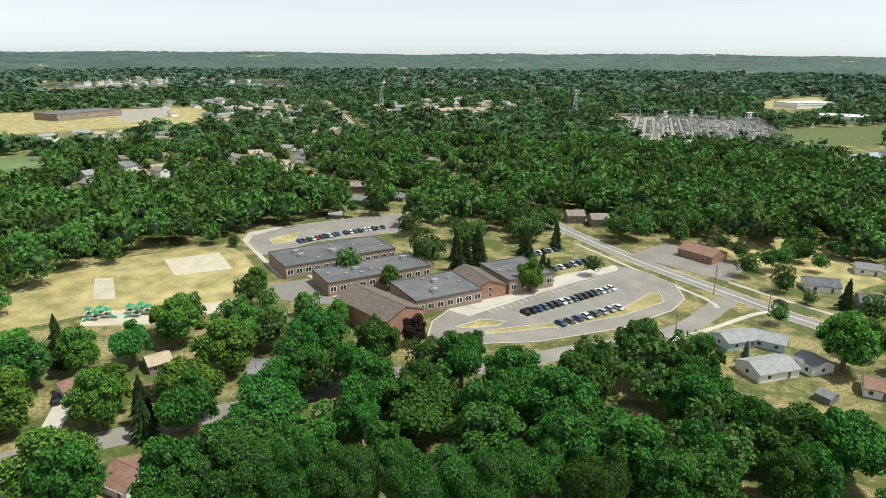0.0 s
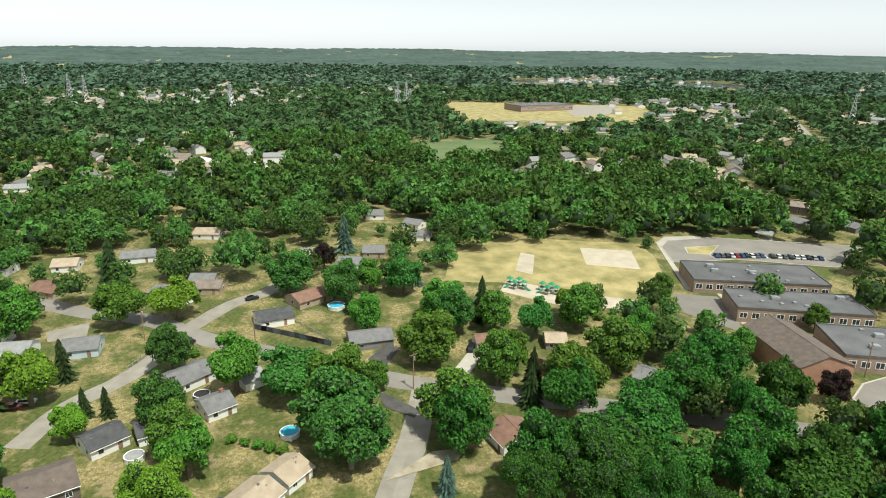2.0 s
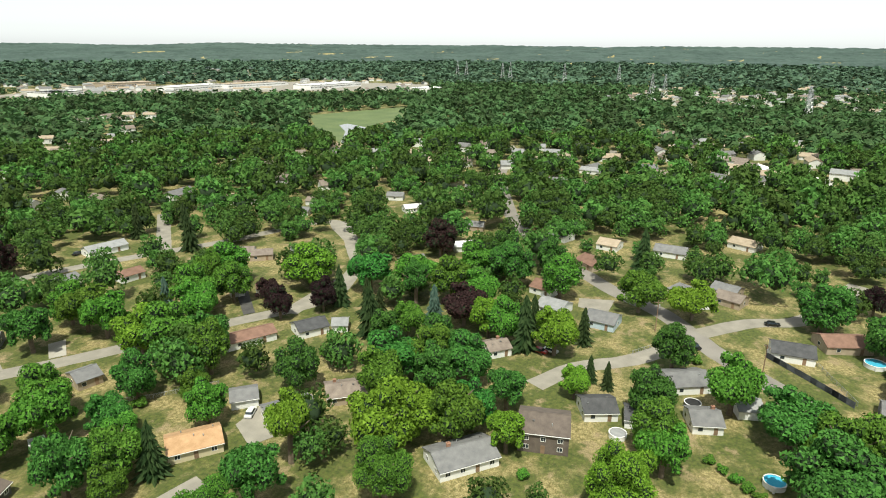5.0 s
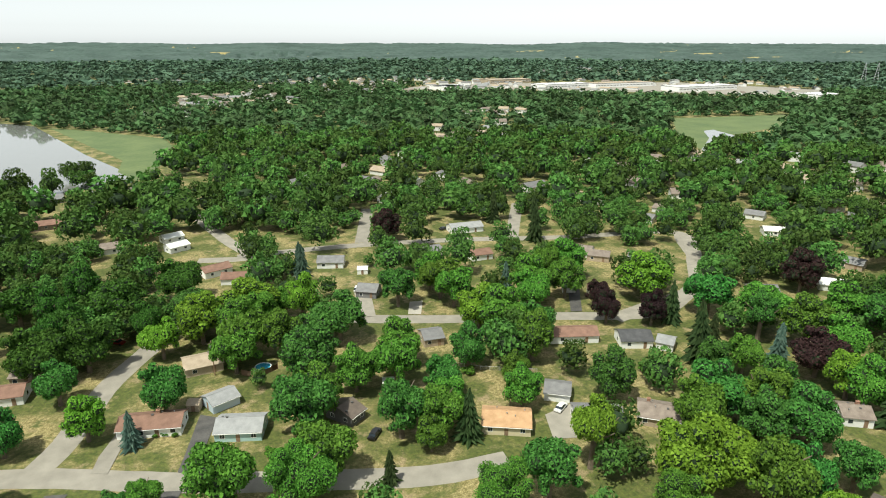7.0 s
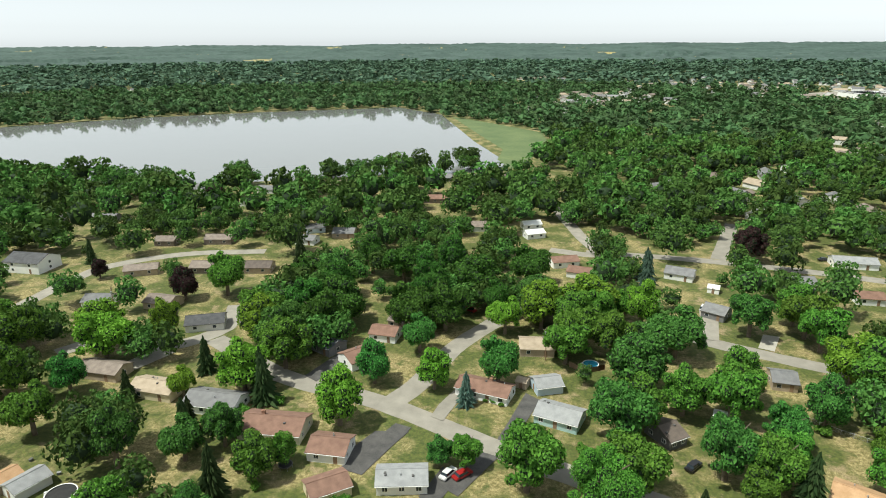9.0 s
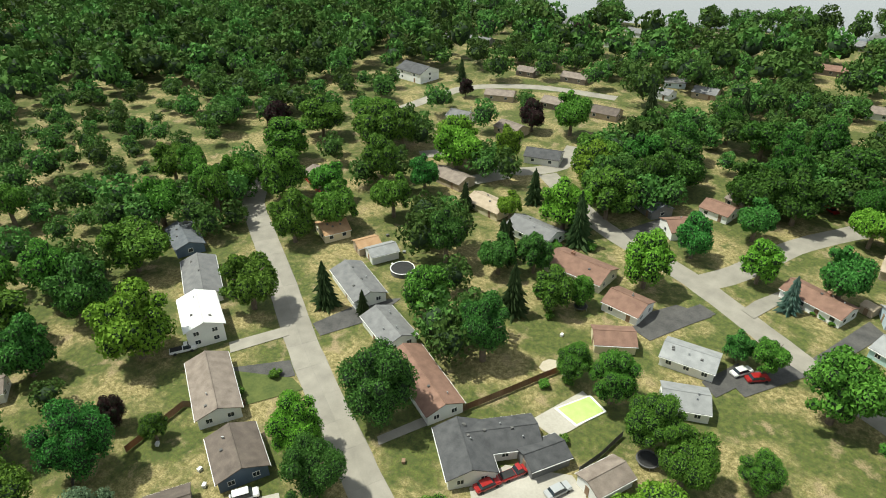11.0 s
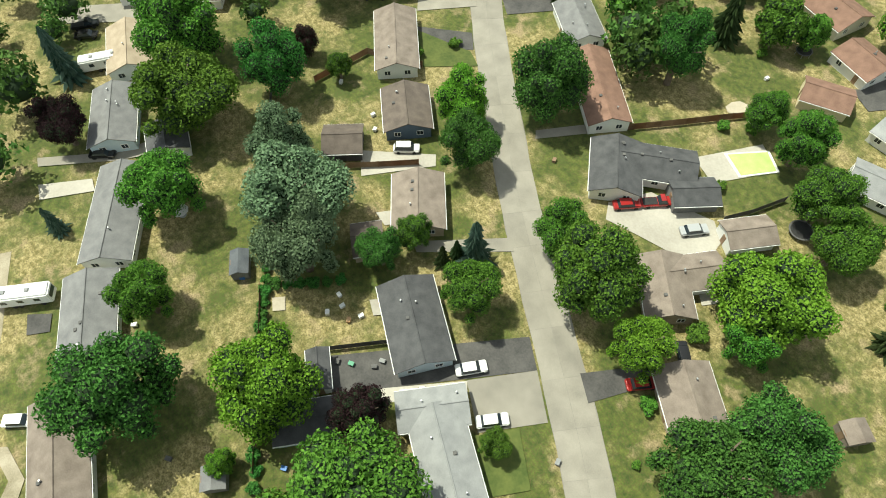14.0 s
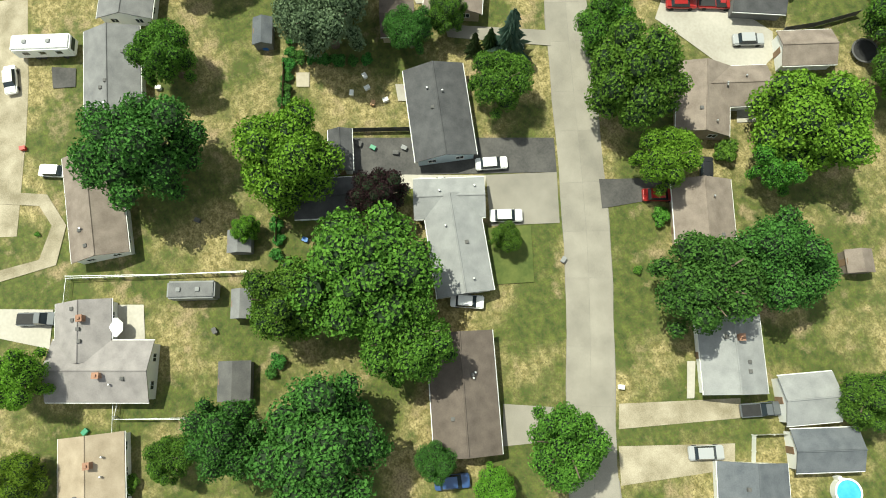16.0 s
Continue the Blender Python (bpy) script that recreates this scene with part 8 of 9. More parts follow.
grove(35.8, -400.3, 4.9, 17.0)
grove(30.6, -396.1, 5.6, 14.1)
grove(26.8, -403.7, 4.7, 17.3)
grove(250.2, -168.3, 4.9, 16.8)
grove(251.8, -163.2, 5.4, 14.4)
grove(244.1, -160.7, 5.1, 14.2)
grove(243.3, -167.7, 4.7, 14.3)
grove(233.4, -183.9, 4.7, 16.8)
grove(227.7, -190.4, 5.2, 17.4)
grove(233.5, -193.5, 5.3, 15.5)
grove(237.2, -189.2, 4.6, 16.2)
grove(232.7, -355.8, 4.8, 16.3)
grove(227.2, -359.4, 5.2, 14.6)
grove(229.9, -365.2, 5.3, 14.9)
grove(236.9, -361.6, 5.7, 15.6)
grove(229.9, -174.6, 5.6, 16.1)
grove(225.6, -168.8, 5.2, 14.8)
grove(220.3, -172.6, 5.1, 15.9)
grove(224.4, -178.5, 5.5, 17.2)
grove(23.8, -241.9, 5.3, 16.5, "leaf_dark")
grove(26.8, -234.0, 4.4, 14.7, "leaf_dark")
grove(19.8, -233.1, 4.9, 16.8, "leaf_dark")
grove(18.4, -239.1, 4.9, 15.8, "leaf_dark")
grove(201.9, -362.5, 5.1, 17.2)
grove(207.0, -364.2, 5.3, 16.4)
grove(210.0, -356.9, 5.5, 14.3)
grove(202.6, -355.5, 5.2, 15.0)
grove(200.8, -142.4, 4.7, 17.4)
grove(204.7, -149.5, 5.5, 14.6)
grove(209.6, -146.8, 4.9, 16.0)
grove(205.7, -139.7, 4.8, 16.9)
grove(203.1, -305.6, 6.7, 15.4, "leaf_light")
grove(189.9, -164.8, 5.4, 14.3)
grove(197.1, -167.0, 4.6, 14.2)
grove(198.7, -160.5, 5.1, 16.5)
grove(192.3, -158.5, 5.6, 17.1)
grove(188.6, -307.1, 8.4, 17.0, "leaf_light")
grove(190.4, -363.0, 5.6, 15.6)
grove(183.2, -362.4, 4.6, 16.8)
grove(183.0, -369.5, 4.9, 16.7)
grove(190.3, -369.3, 5.2, 17.8)
grove(168.3, -266.7, 6.4, 14.8, "leaf_dark")
grove(161.1, -412.4, 5.2, 15.2)
grove(164.0, -406.0, 5.2, 16.3)
grove(158.1, -402.9, 5.4, 14.8)
grove(154.8, -409.6, 5.7, 14.1)
grove(156.5, -275.4, 4.5, 17.3, "leaf_dark")
grove(153.1, -280.4, 4.5, 16.5, "leaf_dark")
grove(156.6, -284.8, 5.5, 15.2, "leaf_dark")
grove(162.8, -278.8, 5.6, 14.5, "leaf_dark")
grove(128.1, -261.1, 6.3, 14.6, "leaf_dark")
grove(120.2, -279.7, 5.4, 14.4)
grove(119.8, -286.5, 4.5, 17.4)
grove(127.2, -286.7, 4.8, 15.8)
grove(126.3, -279.2, 4.9, 17.8)
grove(9.8, -247.6, 5.5, 15.0)
grove(7.8, -253.6, 5.5, 15.3)
grove(16.0, -255.2, 5.5, 15.5)
grove(16.8, -249.6, 4.5, 17.5)
grove(115.2, -190.1, 6.0, 14.1)
grove(103.1, -261.6, 5.9, 13.7)
grove(98.2, -280.1, 4.6, 14.9)
grove(101.9, -287.2, 4.5, 16.2)
grove(107.3, -283.7, 5.1, 16.0)
grove(104.6, -277.8, 4.6, 17.3)
grove(-96.1, -206.0, 7.6, 17.0)
grove(-89.0, -363.0, 4.7, 17.6)
grove(-89.4, -356.9, 4.6, 16.5)
grove(-97.4, -358.0, 5.1, 14.4)
grove(-94.8, -364.8, 4.6, 15.4)
grove(-83.1, -248.3, 8.8, 17.0)
grove(-63.4, -360.7, 5.4, 14.3)
grove(-69.0, -356.3, 4.9, 14.0)
grove(-73.2, -361.7, 5.6, 14.2)
grove(-68.8, -366.1, 5.6, 15.3)
grove(-69.3, -342.3, 5.0, 18.0)
grove(-71.1, -349.2, 5.5, 16.8)
grove(-66.2, -351.5, 5.3, 16.3)
grove(-62.2, -345.1, 5.1, 15.2)
grove(-5.7, -220.8, 6.9, 15.9, "leaf_dark")
grove(-49.7, -215.9, 7.8, 17.0, "leaf_dark")
grove(-39.2, -395.4, 4.9, 14.4)
grove(-44.5, -400.1, 5.0, 16.7)
grove(-41.6, -404.8, 4.6, 15.3)
grove(-34.7, -400.9, 4.7, 17.6)
grove(-388.4, -136.5, 4.6, 15.8)
grove(-390.6, -141.2, 4.6, 16.1)
grove(-384.4, -145.4, 5.1, 14.9)
grove(-380.9, -139.5, 4.8, 17.6)
grove(-38.8, -333.7, 7.4, 16.8)
grove(-346.1, -140.9, 5.5, 16.3)
grove(-352.2, -138.5, 5.7, 14.4)
grove(-355.2, -144.5, 4.4, 15.8)
grove(-347.2, -146.8, 4.7, 15.1)
grove(-350.3, -123.2, 4.4, 16.7)
grove(-345.6, -118.0, 5.1, 14.6)
grove(-352.2, -113.7, 5.5, 15.8)
grove(-355.4, -119.1, 5.2, 16.8)
grove(-342.6, -168.3, 4.9, 16.0)
grove(-348.5, -164.5, 5.2, 15.0)
grove(-351.5, -172.1, 4.8, 14.9)
grove(-346.9, -174.2, 4.5, 14.9)
grove(-338.7, -215.9, 5.0, 17.8)
grove(-340.0, -208.0, 5.4, 15.0)
grove(-345.5, -208.7, 5.0, 15.0)
grove(-345.9, -215.7, 4.7, 15.0)
grove(-328.1, -112.1, 5.0, 15.9)
grove(-323.5, -106.9, 5.3, 14.1)
grove(-329.4, -102.4, 5.0, 15.4)
grove(-333.2, -108.5, 5.4, 15.4)
grove(-311.5, 27.5, 5.0, 15.5)
grove(-316.0, 31.8, 5.1, 15.0)
grove(-321.1, 25.4, 5.1, 15.2)
grove(-314.7, 22.3, 5.0, 14.3)
grove(-311.6, -7.9, 7.8, 17.0)
grove(-310.1, 49.2, 4.9, 17.6)
grove(-314.9, 42.2, 5.2, 14.6)
grove(-310.4, 39.4, 4.6, 15.5)
grove(-305.7, 45.6, 4.4, 16.0)
grove(-308.8, 60.0, 5.5, 15.6)
grove(-306.2, 53.7, 4.7, 15.8)
grove(-299.6, 56.3, 4.4, 16.1)
grove(-302.0, 62.6, 4.6, 15.0)
grove(-297.8, -230.1, 7.6, 17.0)
grove(-291.9, -176.1, 4.6, 15.1)
grove(-289.3, -169.2, 4.9, 15.4)
grove(-295.4, -166.9, 4.7, 16.0)
grove(-298.0, -174.0, 4.5, 16.4)
grove(-294.0, -87.3, 5.6, 14.5)
grove(-295.4, -93.5, 4.8, 14.4)
grove(-288.3, -95.3, 5.6, 17.1)
grove(-286.5, -89.1, 5.7, 16.2)
grove(-280.2, -144.6, 7.4, 16.8, "leaf_dark")
grove(-277.1, -104.3, 5.5, 17.4)
grove(-271.2, -102.4, 4.6, 16.2)
grove(-273.3, -95.2, 4.8, 17.4)
grove(-280.1, -98.4, 5.3, 16.1)
grove(-276.7, 27.3, 5.4, 14.5, "leaf_dark")
grove(-269.3, 31.1, 5.2, 15.1, "leaf_dark")
grove(-271.7, 35.9, 5.2, 15.9, "leaf_dark")
grove(-279.0, 32.7, 4.5, 17.5, "leaf_dark")
grove(-265.3, -120.8, 8.2, 17.0)
grove(-262.3, -241.2, 5.4, 16.4)
grove(-260.2, -247.9, 4.8, 15.9)
grove(-254.2, -246.8, 4.7, 17.3)
grove(-254.8, -239.7, 4.5, 17.4)
grove(-251.8, -333.5, 5.2, 16.9)
grove(-252.2, -340.1, 5.4, 14.0)
grove(-244.2, -339.7, 4.8, 16.5)
grove(-244.4, -334.0, 5.4, 15.5)
grove(-242.0, -131.0, 8.0, 17.0)
grove(-245.5, -234.2, 5.5, 17.1, "leaf_dark")
grove(-239.0, -236.1, 5.4, 17.8, "leaf_dark")
grove(-236.8, -229.4, 4.6, 17.7, "leaf_dark")
grove(-245.1, -228.7, 4.5, 17.1, "leaf_dark")
grove(-237.5, -122.8, 7.3, 16.6)
grove(-235.8, 63.0, 5.2, 12.5, "leaf_dark")
grove(-227.4, -78.7, 8.5, 17.0)
grove(-221.8, -133.4, 5.4, 15.2)
grove(-224.6, -125.9, 5.0, 15.9)
grove(-229.8, -127.6, 5.2, 16.8)
grove(-228.6, -134.9, 4.4, 14.4)
grove(-225.3, -314.0, 7.0, 16.0, "leaf_light")
grove(-213.3, -248.6, 7.0, 16.0)
grove(-211.6, -187.4, 5.4, 17.6, "leaf_dark")
grove(-214.7, -193.0, 4.5, 15.5, "leaf_dark")
grove(-208.3, -196.7, 5.5, 18.0, "leaf_dark")
grove(-205.1, -190.8, 5.3, 17.1, "leaf_dark")
grove(-203.9, -373.3, 4.4, 15.2)
grove(-204.4, -367.3, 4.7, 16.4)
grove(-211.9, -367.5, 4.7, 14.4)
grove(-210.9, -374.6, 5.1, 16.4)
grove(-202.9, -236.7, 4.7, 14.3)
grove(-206.4, -228.9, 5.2, 16.6)
grove(-211.8, -232.9, 4.4, 17.6)
grove(-209.1, -238.2, 5.2, 15.6)
grove(-201.4, -264.2, 4.7, 15.0)
grove(-195.8, -258.8, 5.0, 14.6)
grove(-200.1, -254.4, 5.1, 15.5)
grove(-205.6, -259.4, 5.5, 16.6)
grove(-191.1, -299.8, 5.5, 17.8)
grove(-187.4, -293.4, 4.4, 14.3)
grove(-194.3, -290.6, 5.5, 16.9)
grove(-196.8, -296.6, 5.1, 14.5)
grove(-194.9, -212.2, 4.6, 16.4, "leaf_dark")
grove(-188.3, -211.6, 5.2, 15.4, "leaf_dark")
grove(-187.5, -206.1, 5.3, 17.7, "leaf_dark")
grove(-195.6, -205.0, 4.9, 17.0, "leaf_dark")
grove(-184.3, -313.9, 5.4, 15.5)
grove(-181.0, -308.2, 4.4, 16.9)
grove(-188.3, -304.9, 4.4, 14.2)
grove(-190.6, -310.5, 4.6, 16.9)
grove(-176.1, -320.3, 6.0, 14.0, "leaf_dark")
grove(-165.3, -336.3, 5.1, 15.4)
grove(-171.8, -340.2, 5.0, 16.0)
grove(-168.3, -345.7, 4.9, 14.7)
grove(-162.0, -341.5, 5.4, 16.2)
grove(-168.6, -290.1, 4.8, 14.3)
grove(-163.7, -294.8, 5.6, 14.4)
grove(-158.9, -288.6, 4.9, 18.0)
grove(-164.4, -285.0, 4.7, 14.9)
grove(-147.8, -308.9, 5.4, 16.3)
grove(-149.2, -303.1, 5.4, 17.3)
grove(-156.6, -304.5, 4.8, 17.3)
grove(-154.4, -311.4, 5.1, 14.0)
grove(-146.0, -286.7, 4.9, 17.7)
grove(-152.1, -289.9, 5.3, 14.6)
grove(-149.2, -296.0, 5.3, 17.7)
grove(-142.5, -292.1, 4.7, 16.0)
grove(-129.6, -359.6, 4.5, 14.7)
grove(-134.2, -352.9, 4.8, 16.8)
grove(-139.1, -358.1, 5.4, 14.2)
grove(-134.3, -362.7, 5.4, 16.8)
grove(-132.0, -215.5, 5.9, 13.8)
grove(-127.9, -252.8, 7.8, 17.0)
grove(-122.5, -304.9, 8.7, 17.0)
grove(-12.5, -283.0, 8.8, 17.0)
grove(-104.6, -318.4, 5.2, 17.5)
grove(-104.9, -312.0, 4.5, 15.1)
grove(-112.6, -312.5, 4.8, 15.9)
grove(-111.4, -319.3, 5.3, 17.2)
grove(-110.6, -281.9, 4.5, 14.8)
grove(-107.6, -287.4, 5.1, 16.1)
grove(-101.2, -284.9, 5.2, 14.4)
grove(-104.4, -278.0, 4.4, 15.9)
tree(76.7, -80.7, 2.2, 6.7, "needle")
tree(66.7, -229.9, 5.8, 17.5, "needle")
tree(62.9, -117.7, 4.2, 12.6, "needle")
tree(61.6, -167.7, 6.7, 15.4, "leaf_light")
tree(53.6, -117.4, 4.5, 11.0, "leaf_dark")
tree(42.9, -106.5, 4.5, 11.0)
tree(38.8, -111.6, 3.2, 8.4)
tree(18.8, -179.3, 8.0, 17.0, "leaf_deep")
tree(136.6, -154.9, 8.8, 17.0)
tree(14.6, -207.7, 4.9, 17.3, "leaf_deep")
grove(8.9, -209.1, 4.8, 17.4)
grove(9.2, -215.7, 5.1, 16.6)
grove(17.3, -214.1, 5.3, 14.2)
tree(118.0, -100.4, 3.8, 9.6)
tree(-51.1, -191.1, 4.4, 10.8)
tree(-41.6, -162.7, 6.4, 14.8)
tree(-124.1, 201.4, 4.9, 14.7, "needle")
tree(-118.4, 209.4, 5.0, 14.9, "needle")
tree(-106.6, 228.7, 4.7, 14.1, "needle")
tree(-0.3, -138.9, 2.8, 8.3, "leaf_blue")
grove(-64.7, 310.6, 5.5, 15.5)
grove(-62.2, 306.3, 4.7, 17.0)
grove(-55.4, 308.4, 5.6, 15.1)
grove(-59.0, 315.5, 5.3, 15.0)
grove(-139.8, 208.8, 5.4, 12.8)
grove(-125.9, 254.8, 4.7, 16.1)
grove(-120.2, 250.9, 5.6, 15.1)
grove(-116.2, 255.3, 5.0, 16.4)
grove(-121.6, 260.6, 5.6, 14.8)
bush(51.0, -2.7, 1.1, "leaf_dark")
bush(49.2, -1.8, 1.2, "leaf_dark")
bush(47.4, -0.8, 1.4, "leaf_dark")
bush(45.7, 0.2, 1.1, "leaf_dark")
bush(44.0, 1.2, 1.2, "leaf_dark")
bush(42.3, 2.3, 1.4, "leaf_dark")
bush(40.6, 3.3, 1.1, "leaf_dark")
bush(38.8, 4.5, 1.2, "leaf_dark")
bush(47.9, -2.7, 1.4, "leaf_dark")
bush(46.8, -4.3, 1.1, "leaf_dark")
bush(45.6, -5.9, 1.2, "leaf_dark")
bush(44.5, -7.7, 1.4, "leaf_dark")
bush(43.5, -9.6, 1.1, "leaf_dark")
bush(42.7, -11.5, 1.2, "leaf_dark")
bush(25.5, 10.9, 1.4, "leaf_dark")
bush(23.5, 11.6, 1.1, "leaf_dark")
bush(21.8, 12.7, 1.2, "leaf_dark")
bush(8.0, 18.3, 1.4, "leaf_dark")
bush(7.1, 19.9, 1.1, "leaf_dark")
tree(60.6, -112.0, 4.8, 11.6, "leaf_dark")
tree(-97.6, -66.2, 7.8, 17.0, "leaf_light")
tree(-85.6, -58.0, 6.0, 13.9)
tree(-59.5, -77.2, 5.9, 13.8)
tree(-58.3, -103.2, 3.7, 9.3)
tree(-27.1, -99.1, 7.0, 16.0)
tree(-26.6, -104.3, 4.1, 10.3)
tree(-14.8, -110.8, 4.9, 11.8)
tree(-0.9, -112.0, 3.6, 9.2)
# ---- garden boxes ----
garden_box(31.3, -4.8, "dgrey")
garden_box(29.9, -6.3, "greenplay")
garden_box(27.7, -8.9, "dgrey")
garden_box(27.8, -10.3, "lgrey")
garden_box(21.9, 8.2, "blue")
garden_box(38.8, -9.6, "white")
garden_box(35.8, -11.2, "white")
garden_box(40.7, -10.1, "white")
garden_box(36.2, -9.3, "orange")
garden_box(39.1, -7.2, "white")
garden_box(31.5, 20.7, "dgrey")
garden_box(53.3, 39.4, "red")
garden_box(36.1, -14.9, "red")
garden_box(51.7, 1.2, "blue")
garden_box(-11.2, 3.3, "red")
garden_box(-10.6, 2.8, "red")
garden_box(2.8, -22.8, "lgrey")
garden_box(-15.9, -21.2, "white")
garden_box(15.9, 24.6, "dgrey")
garden_box(5.7, 41.9, "white")
garden_box(7.1, 40.8, "white")
garden_box(11.4, 45.2, "greenplay")
garden_box(53.1, 18.1, "white")
garden_box(94.7, -26.2, "blue")
garden_box(100.3, -7.5, "red")
garden_box(80.6, -31.7, "white")
garden_box(34.1, -33.1, "white")
garden_box(30.4, -43.4, "black")
garden_box(23.2, -68.4, "blue")
garden_box(31.1, -89.1, "white")
garden_box(43.4, -53.9, "wood")
garden_box(94.5, -110.2, "dgrey")
garden_box(85.4, -106.1, "lgrey")
garden_box(36.9, -99.6, "white")
garden_box(70.0, -32.7, "white")
garden_box(66.7, -31.2, "white")
# ---- open shore ----
KEEP_AREAS.append([(236, -389), (103, -419), (-27, -446), (-27, -428), (98, -398), (222, -365)])
KEEP_AREAS.append([(-36, -446), (-64, -446), (-75, -392), (-54, -368), (-36, -390)])
# ---- open gardens ----
OPEN_GARDENS.append([(-252, 202), (-196, 277), (-115, 289), (-23, 233), (-28, 191), (-94, 137), (-151, 129)])
OPEN_GARDENS.append([(-32, 193), (18, 222), (17, 175), (-1, 151), (-22, 159)])
OPEN_GARDENS.append([(-224, 80), (-205, 95), (-185, 115), (-163, 100), (-197, 68)])
OPEN_GARDENS.append([(-205, 72), (-163, 105), (-100, 57), (-127, 39)])
OPEN_GARDENS.append([(-213, -35), (-166, 58), (-100, 32), (-130, -26)])
OPEN_GARDENS.append([(-193, -61), (-210, 72), (-109, 43), (-100, -33)])
OPEN_GARDENS.append([(43, -158), (-29, -168), (-30, -133), (-10, -104), (36, -102)])
OPEN_GARDENS.append([(61, -148), (-31, -180), (-28, -138), (-3, -96), (37, -81)])
# ---- stripes ----
stall_lines((-204.4, 192.2), (-197.3, 214.3), 8)
stall_lines((-196.9, 214.4), (-187.0, 235.9), 9)
stall_lines((-83.4, 175.4), (-65.5, 217.3), 17)
stall_lines((-70.4, 173.2), (-57.1, 201.4), 11)
stall_lines((-109.8, 231.5), (-101.9, 249.8), 7)
stall_lines((-93.6, 221.3), (-83.4, 245.2), 9)
stall_lines((-93.0, 172.3), (-70.8, 234.9), 24, 1.5)
# ---- fences ----
fence("wood", 1.7, [(42.5, -67.8), (38.1, -76.7), (33.5, -86.5), (29.9, -93.7)])
fence("dark", 1.5, [(18.4, -69.3), (16.9, -74.0), (15.6, -80.7)])
fence("link", 1.2, [(31.8, 40.0), (26.6, 28.9), (21.4, 17.3)])
fence("link", 1.2, [(31.8, 40.0), (28.6, 41.6)])
fence("link", 1.2, [(12.9, 39.6), (11.0, 40.8), (2.3, 23.8)])
fence("wood", 1.6, [(48.4, -0.5), (34.7, 6.1), (23.4, 11.9)])
fence("dark", 1.6, [(33.9, -4.0), (29.7, -12.6)])
fence("white", 1.3, [(-32.4, -31.3), (-29.1, -33.5), (-32.1, -39.9)])
fence("blue", 1.8, [(-187.9, 4.0), (-178.3, 14.9), (-169.1, 24.6)])
fence("link", 1.2, [(-191.4, 15.8), (-170.7, 25.3)])
fence("wood", 1.6, [(62.8, -21.3), (59.1, -27.6), (55.7, -33.7)])
fence("dark", 1.5, [(91.9, -22.9), (81.7, -17.5), (73.3, -12.9)])
fence("wood", 1.6, [(75.6, -46.8), (84.7, -39.8), (83.5, -27.6)])
fence("wood", 1.7, [(-29.0, -157.9), (-32.7, -154.2), (-38.5, -156.7)])
fence("link", 1.2, [(-188.9, -19.0), (-170.9, -29.8)])
fence("link", 1.2, [(-79.3, -136.8), (-87.3, -128.7), (-100.0, -119.7)])
fence("link", 1.2, [(32.1, 39.9), (26.0, 27.4), (21.2, 17.3)])
fence("link", 1.2, [(13.6, 39.9), (9.2, 41.8)])
fence("link", 1.2, [(10.8, 40.4), (4.7, 27.8)])
# ---- utility poles ----
utility_pole(-35.6, 182.5, 112)
utility_pole(-107.1, 158.4, 151)
utility_pole(-33.9, 232.2, 123)
utility_pole(-15.2, 225.9, 74)
utility_pole(-138.3, 40.8, 112)
utility_pole(-189.8, -27.2, 112)
utility_pole(-173.4, 3.7, 47)
utility_pole(-22.6, -161.5, 22)
utility_pole(118.2, -185.9, 107)
# ---- pools ----
round_pool(-127.4, 8.7, 2.2, "blue")
round_pool(-128.5, -23.3, 2.0, "white")
round_pool(-197.0, 30.9, 2.8, "blue")
round_pool(-34.8, -157.9, 2.2, "blue")
round_pool(-132.3, 127.0, 2.5, "blue")
round_pool(-40.4, -40.2, 1.7, "blue")
round_pool(-150.4, -10.4, 2.0, "dark")
round_pool(80.2, -99.0, 3.0, "dark")
# ---- trampolines ----
trampoline(10.0, -78.0, 2.0)
trampoline(37.9, -110.8, 1.6)
trampoline(-108.3, -6.6, 1.5)
# ---- trailers ----
travel_trailer(109.4, 3.8, -107, 11.2, 2.4, "white")
travel_trailer(66.3, 30.5, -115, 8.8, 2.6, "white")
travel_trailer(21.9, 24.6, -116, 6.5, 2.4, "grey")
# ---- pylons ----
pylon(-578, 725, 36)
pylon(-324, 822, 36)
pylon(-851, 11, 38)
pylon(-880, 233, 38)
pylon(-883, 247, 38)
pylon(-1075, -191, 40)
pylon(-1120, -220, 40)
pylon(-1365, -601, 45)
pylon(-1369, -584, 45)
pylon(-1396, -733, 45)
pylon(-1402, -712, 45)
pylon(-1362, -454, 45)
pylon(-1391, -344, 45)
pylon(-910, 10, 38)
pylon(-178, 713, 24)
pylon(-158, 746, 24)
pylon(-100, 751, 24)
pylon(-172, 660, 16)
# ---- switchyard ----
for i_ in range(4):
    for j_ in range(3):
        switchyard_gantry(-250 + 45 * i_ + 12 * j_, 845 + 13 * i_ - 75 * j_, 20)
switchgear((-255, 860), (150, 50), (60, -220), 16, 20)
# ---- far hamlets ----
hamlet(-488, 20, 60, 14)
hamlet(-533, -45, 50, 12)
hamlet(-525, -2, 50, 10)
hamlet(-1179, -144, 180, 34)
hamlet(-1135, -39, 160, 26)
hamlet(-490, -131, 50, 8)
hamlet(-388, -149, 50, 8)
hamlet(-409, -270, 60, 6)
hamlet(-1189, -89, 180, 40)
hamlet(-1217, 5, 160, 30)
hamlet(-595, -51, 60, 12)
hamlet(-523, -15, 50, 10)
hamlet(-480, 24, 40, 9)
hamlet(-1257, 318, 120, 10)
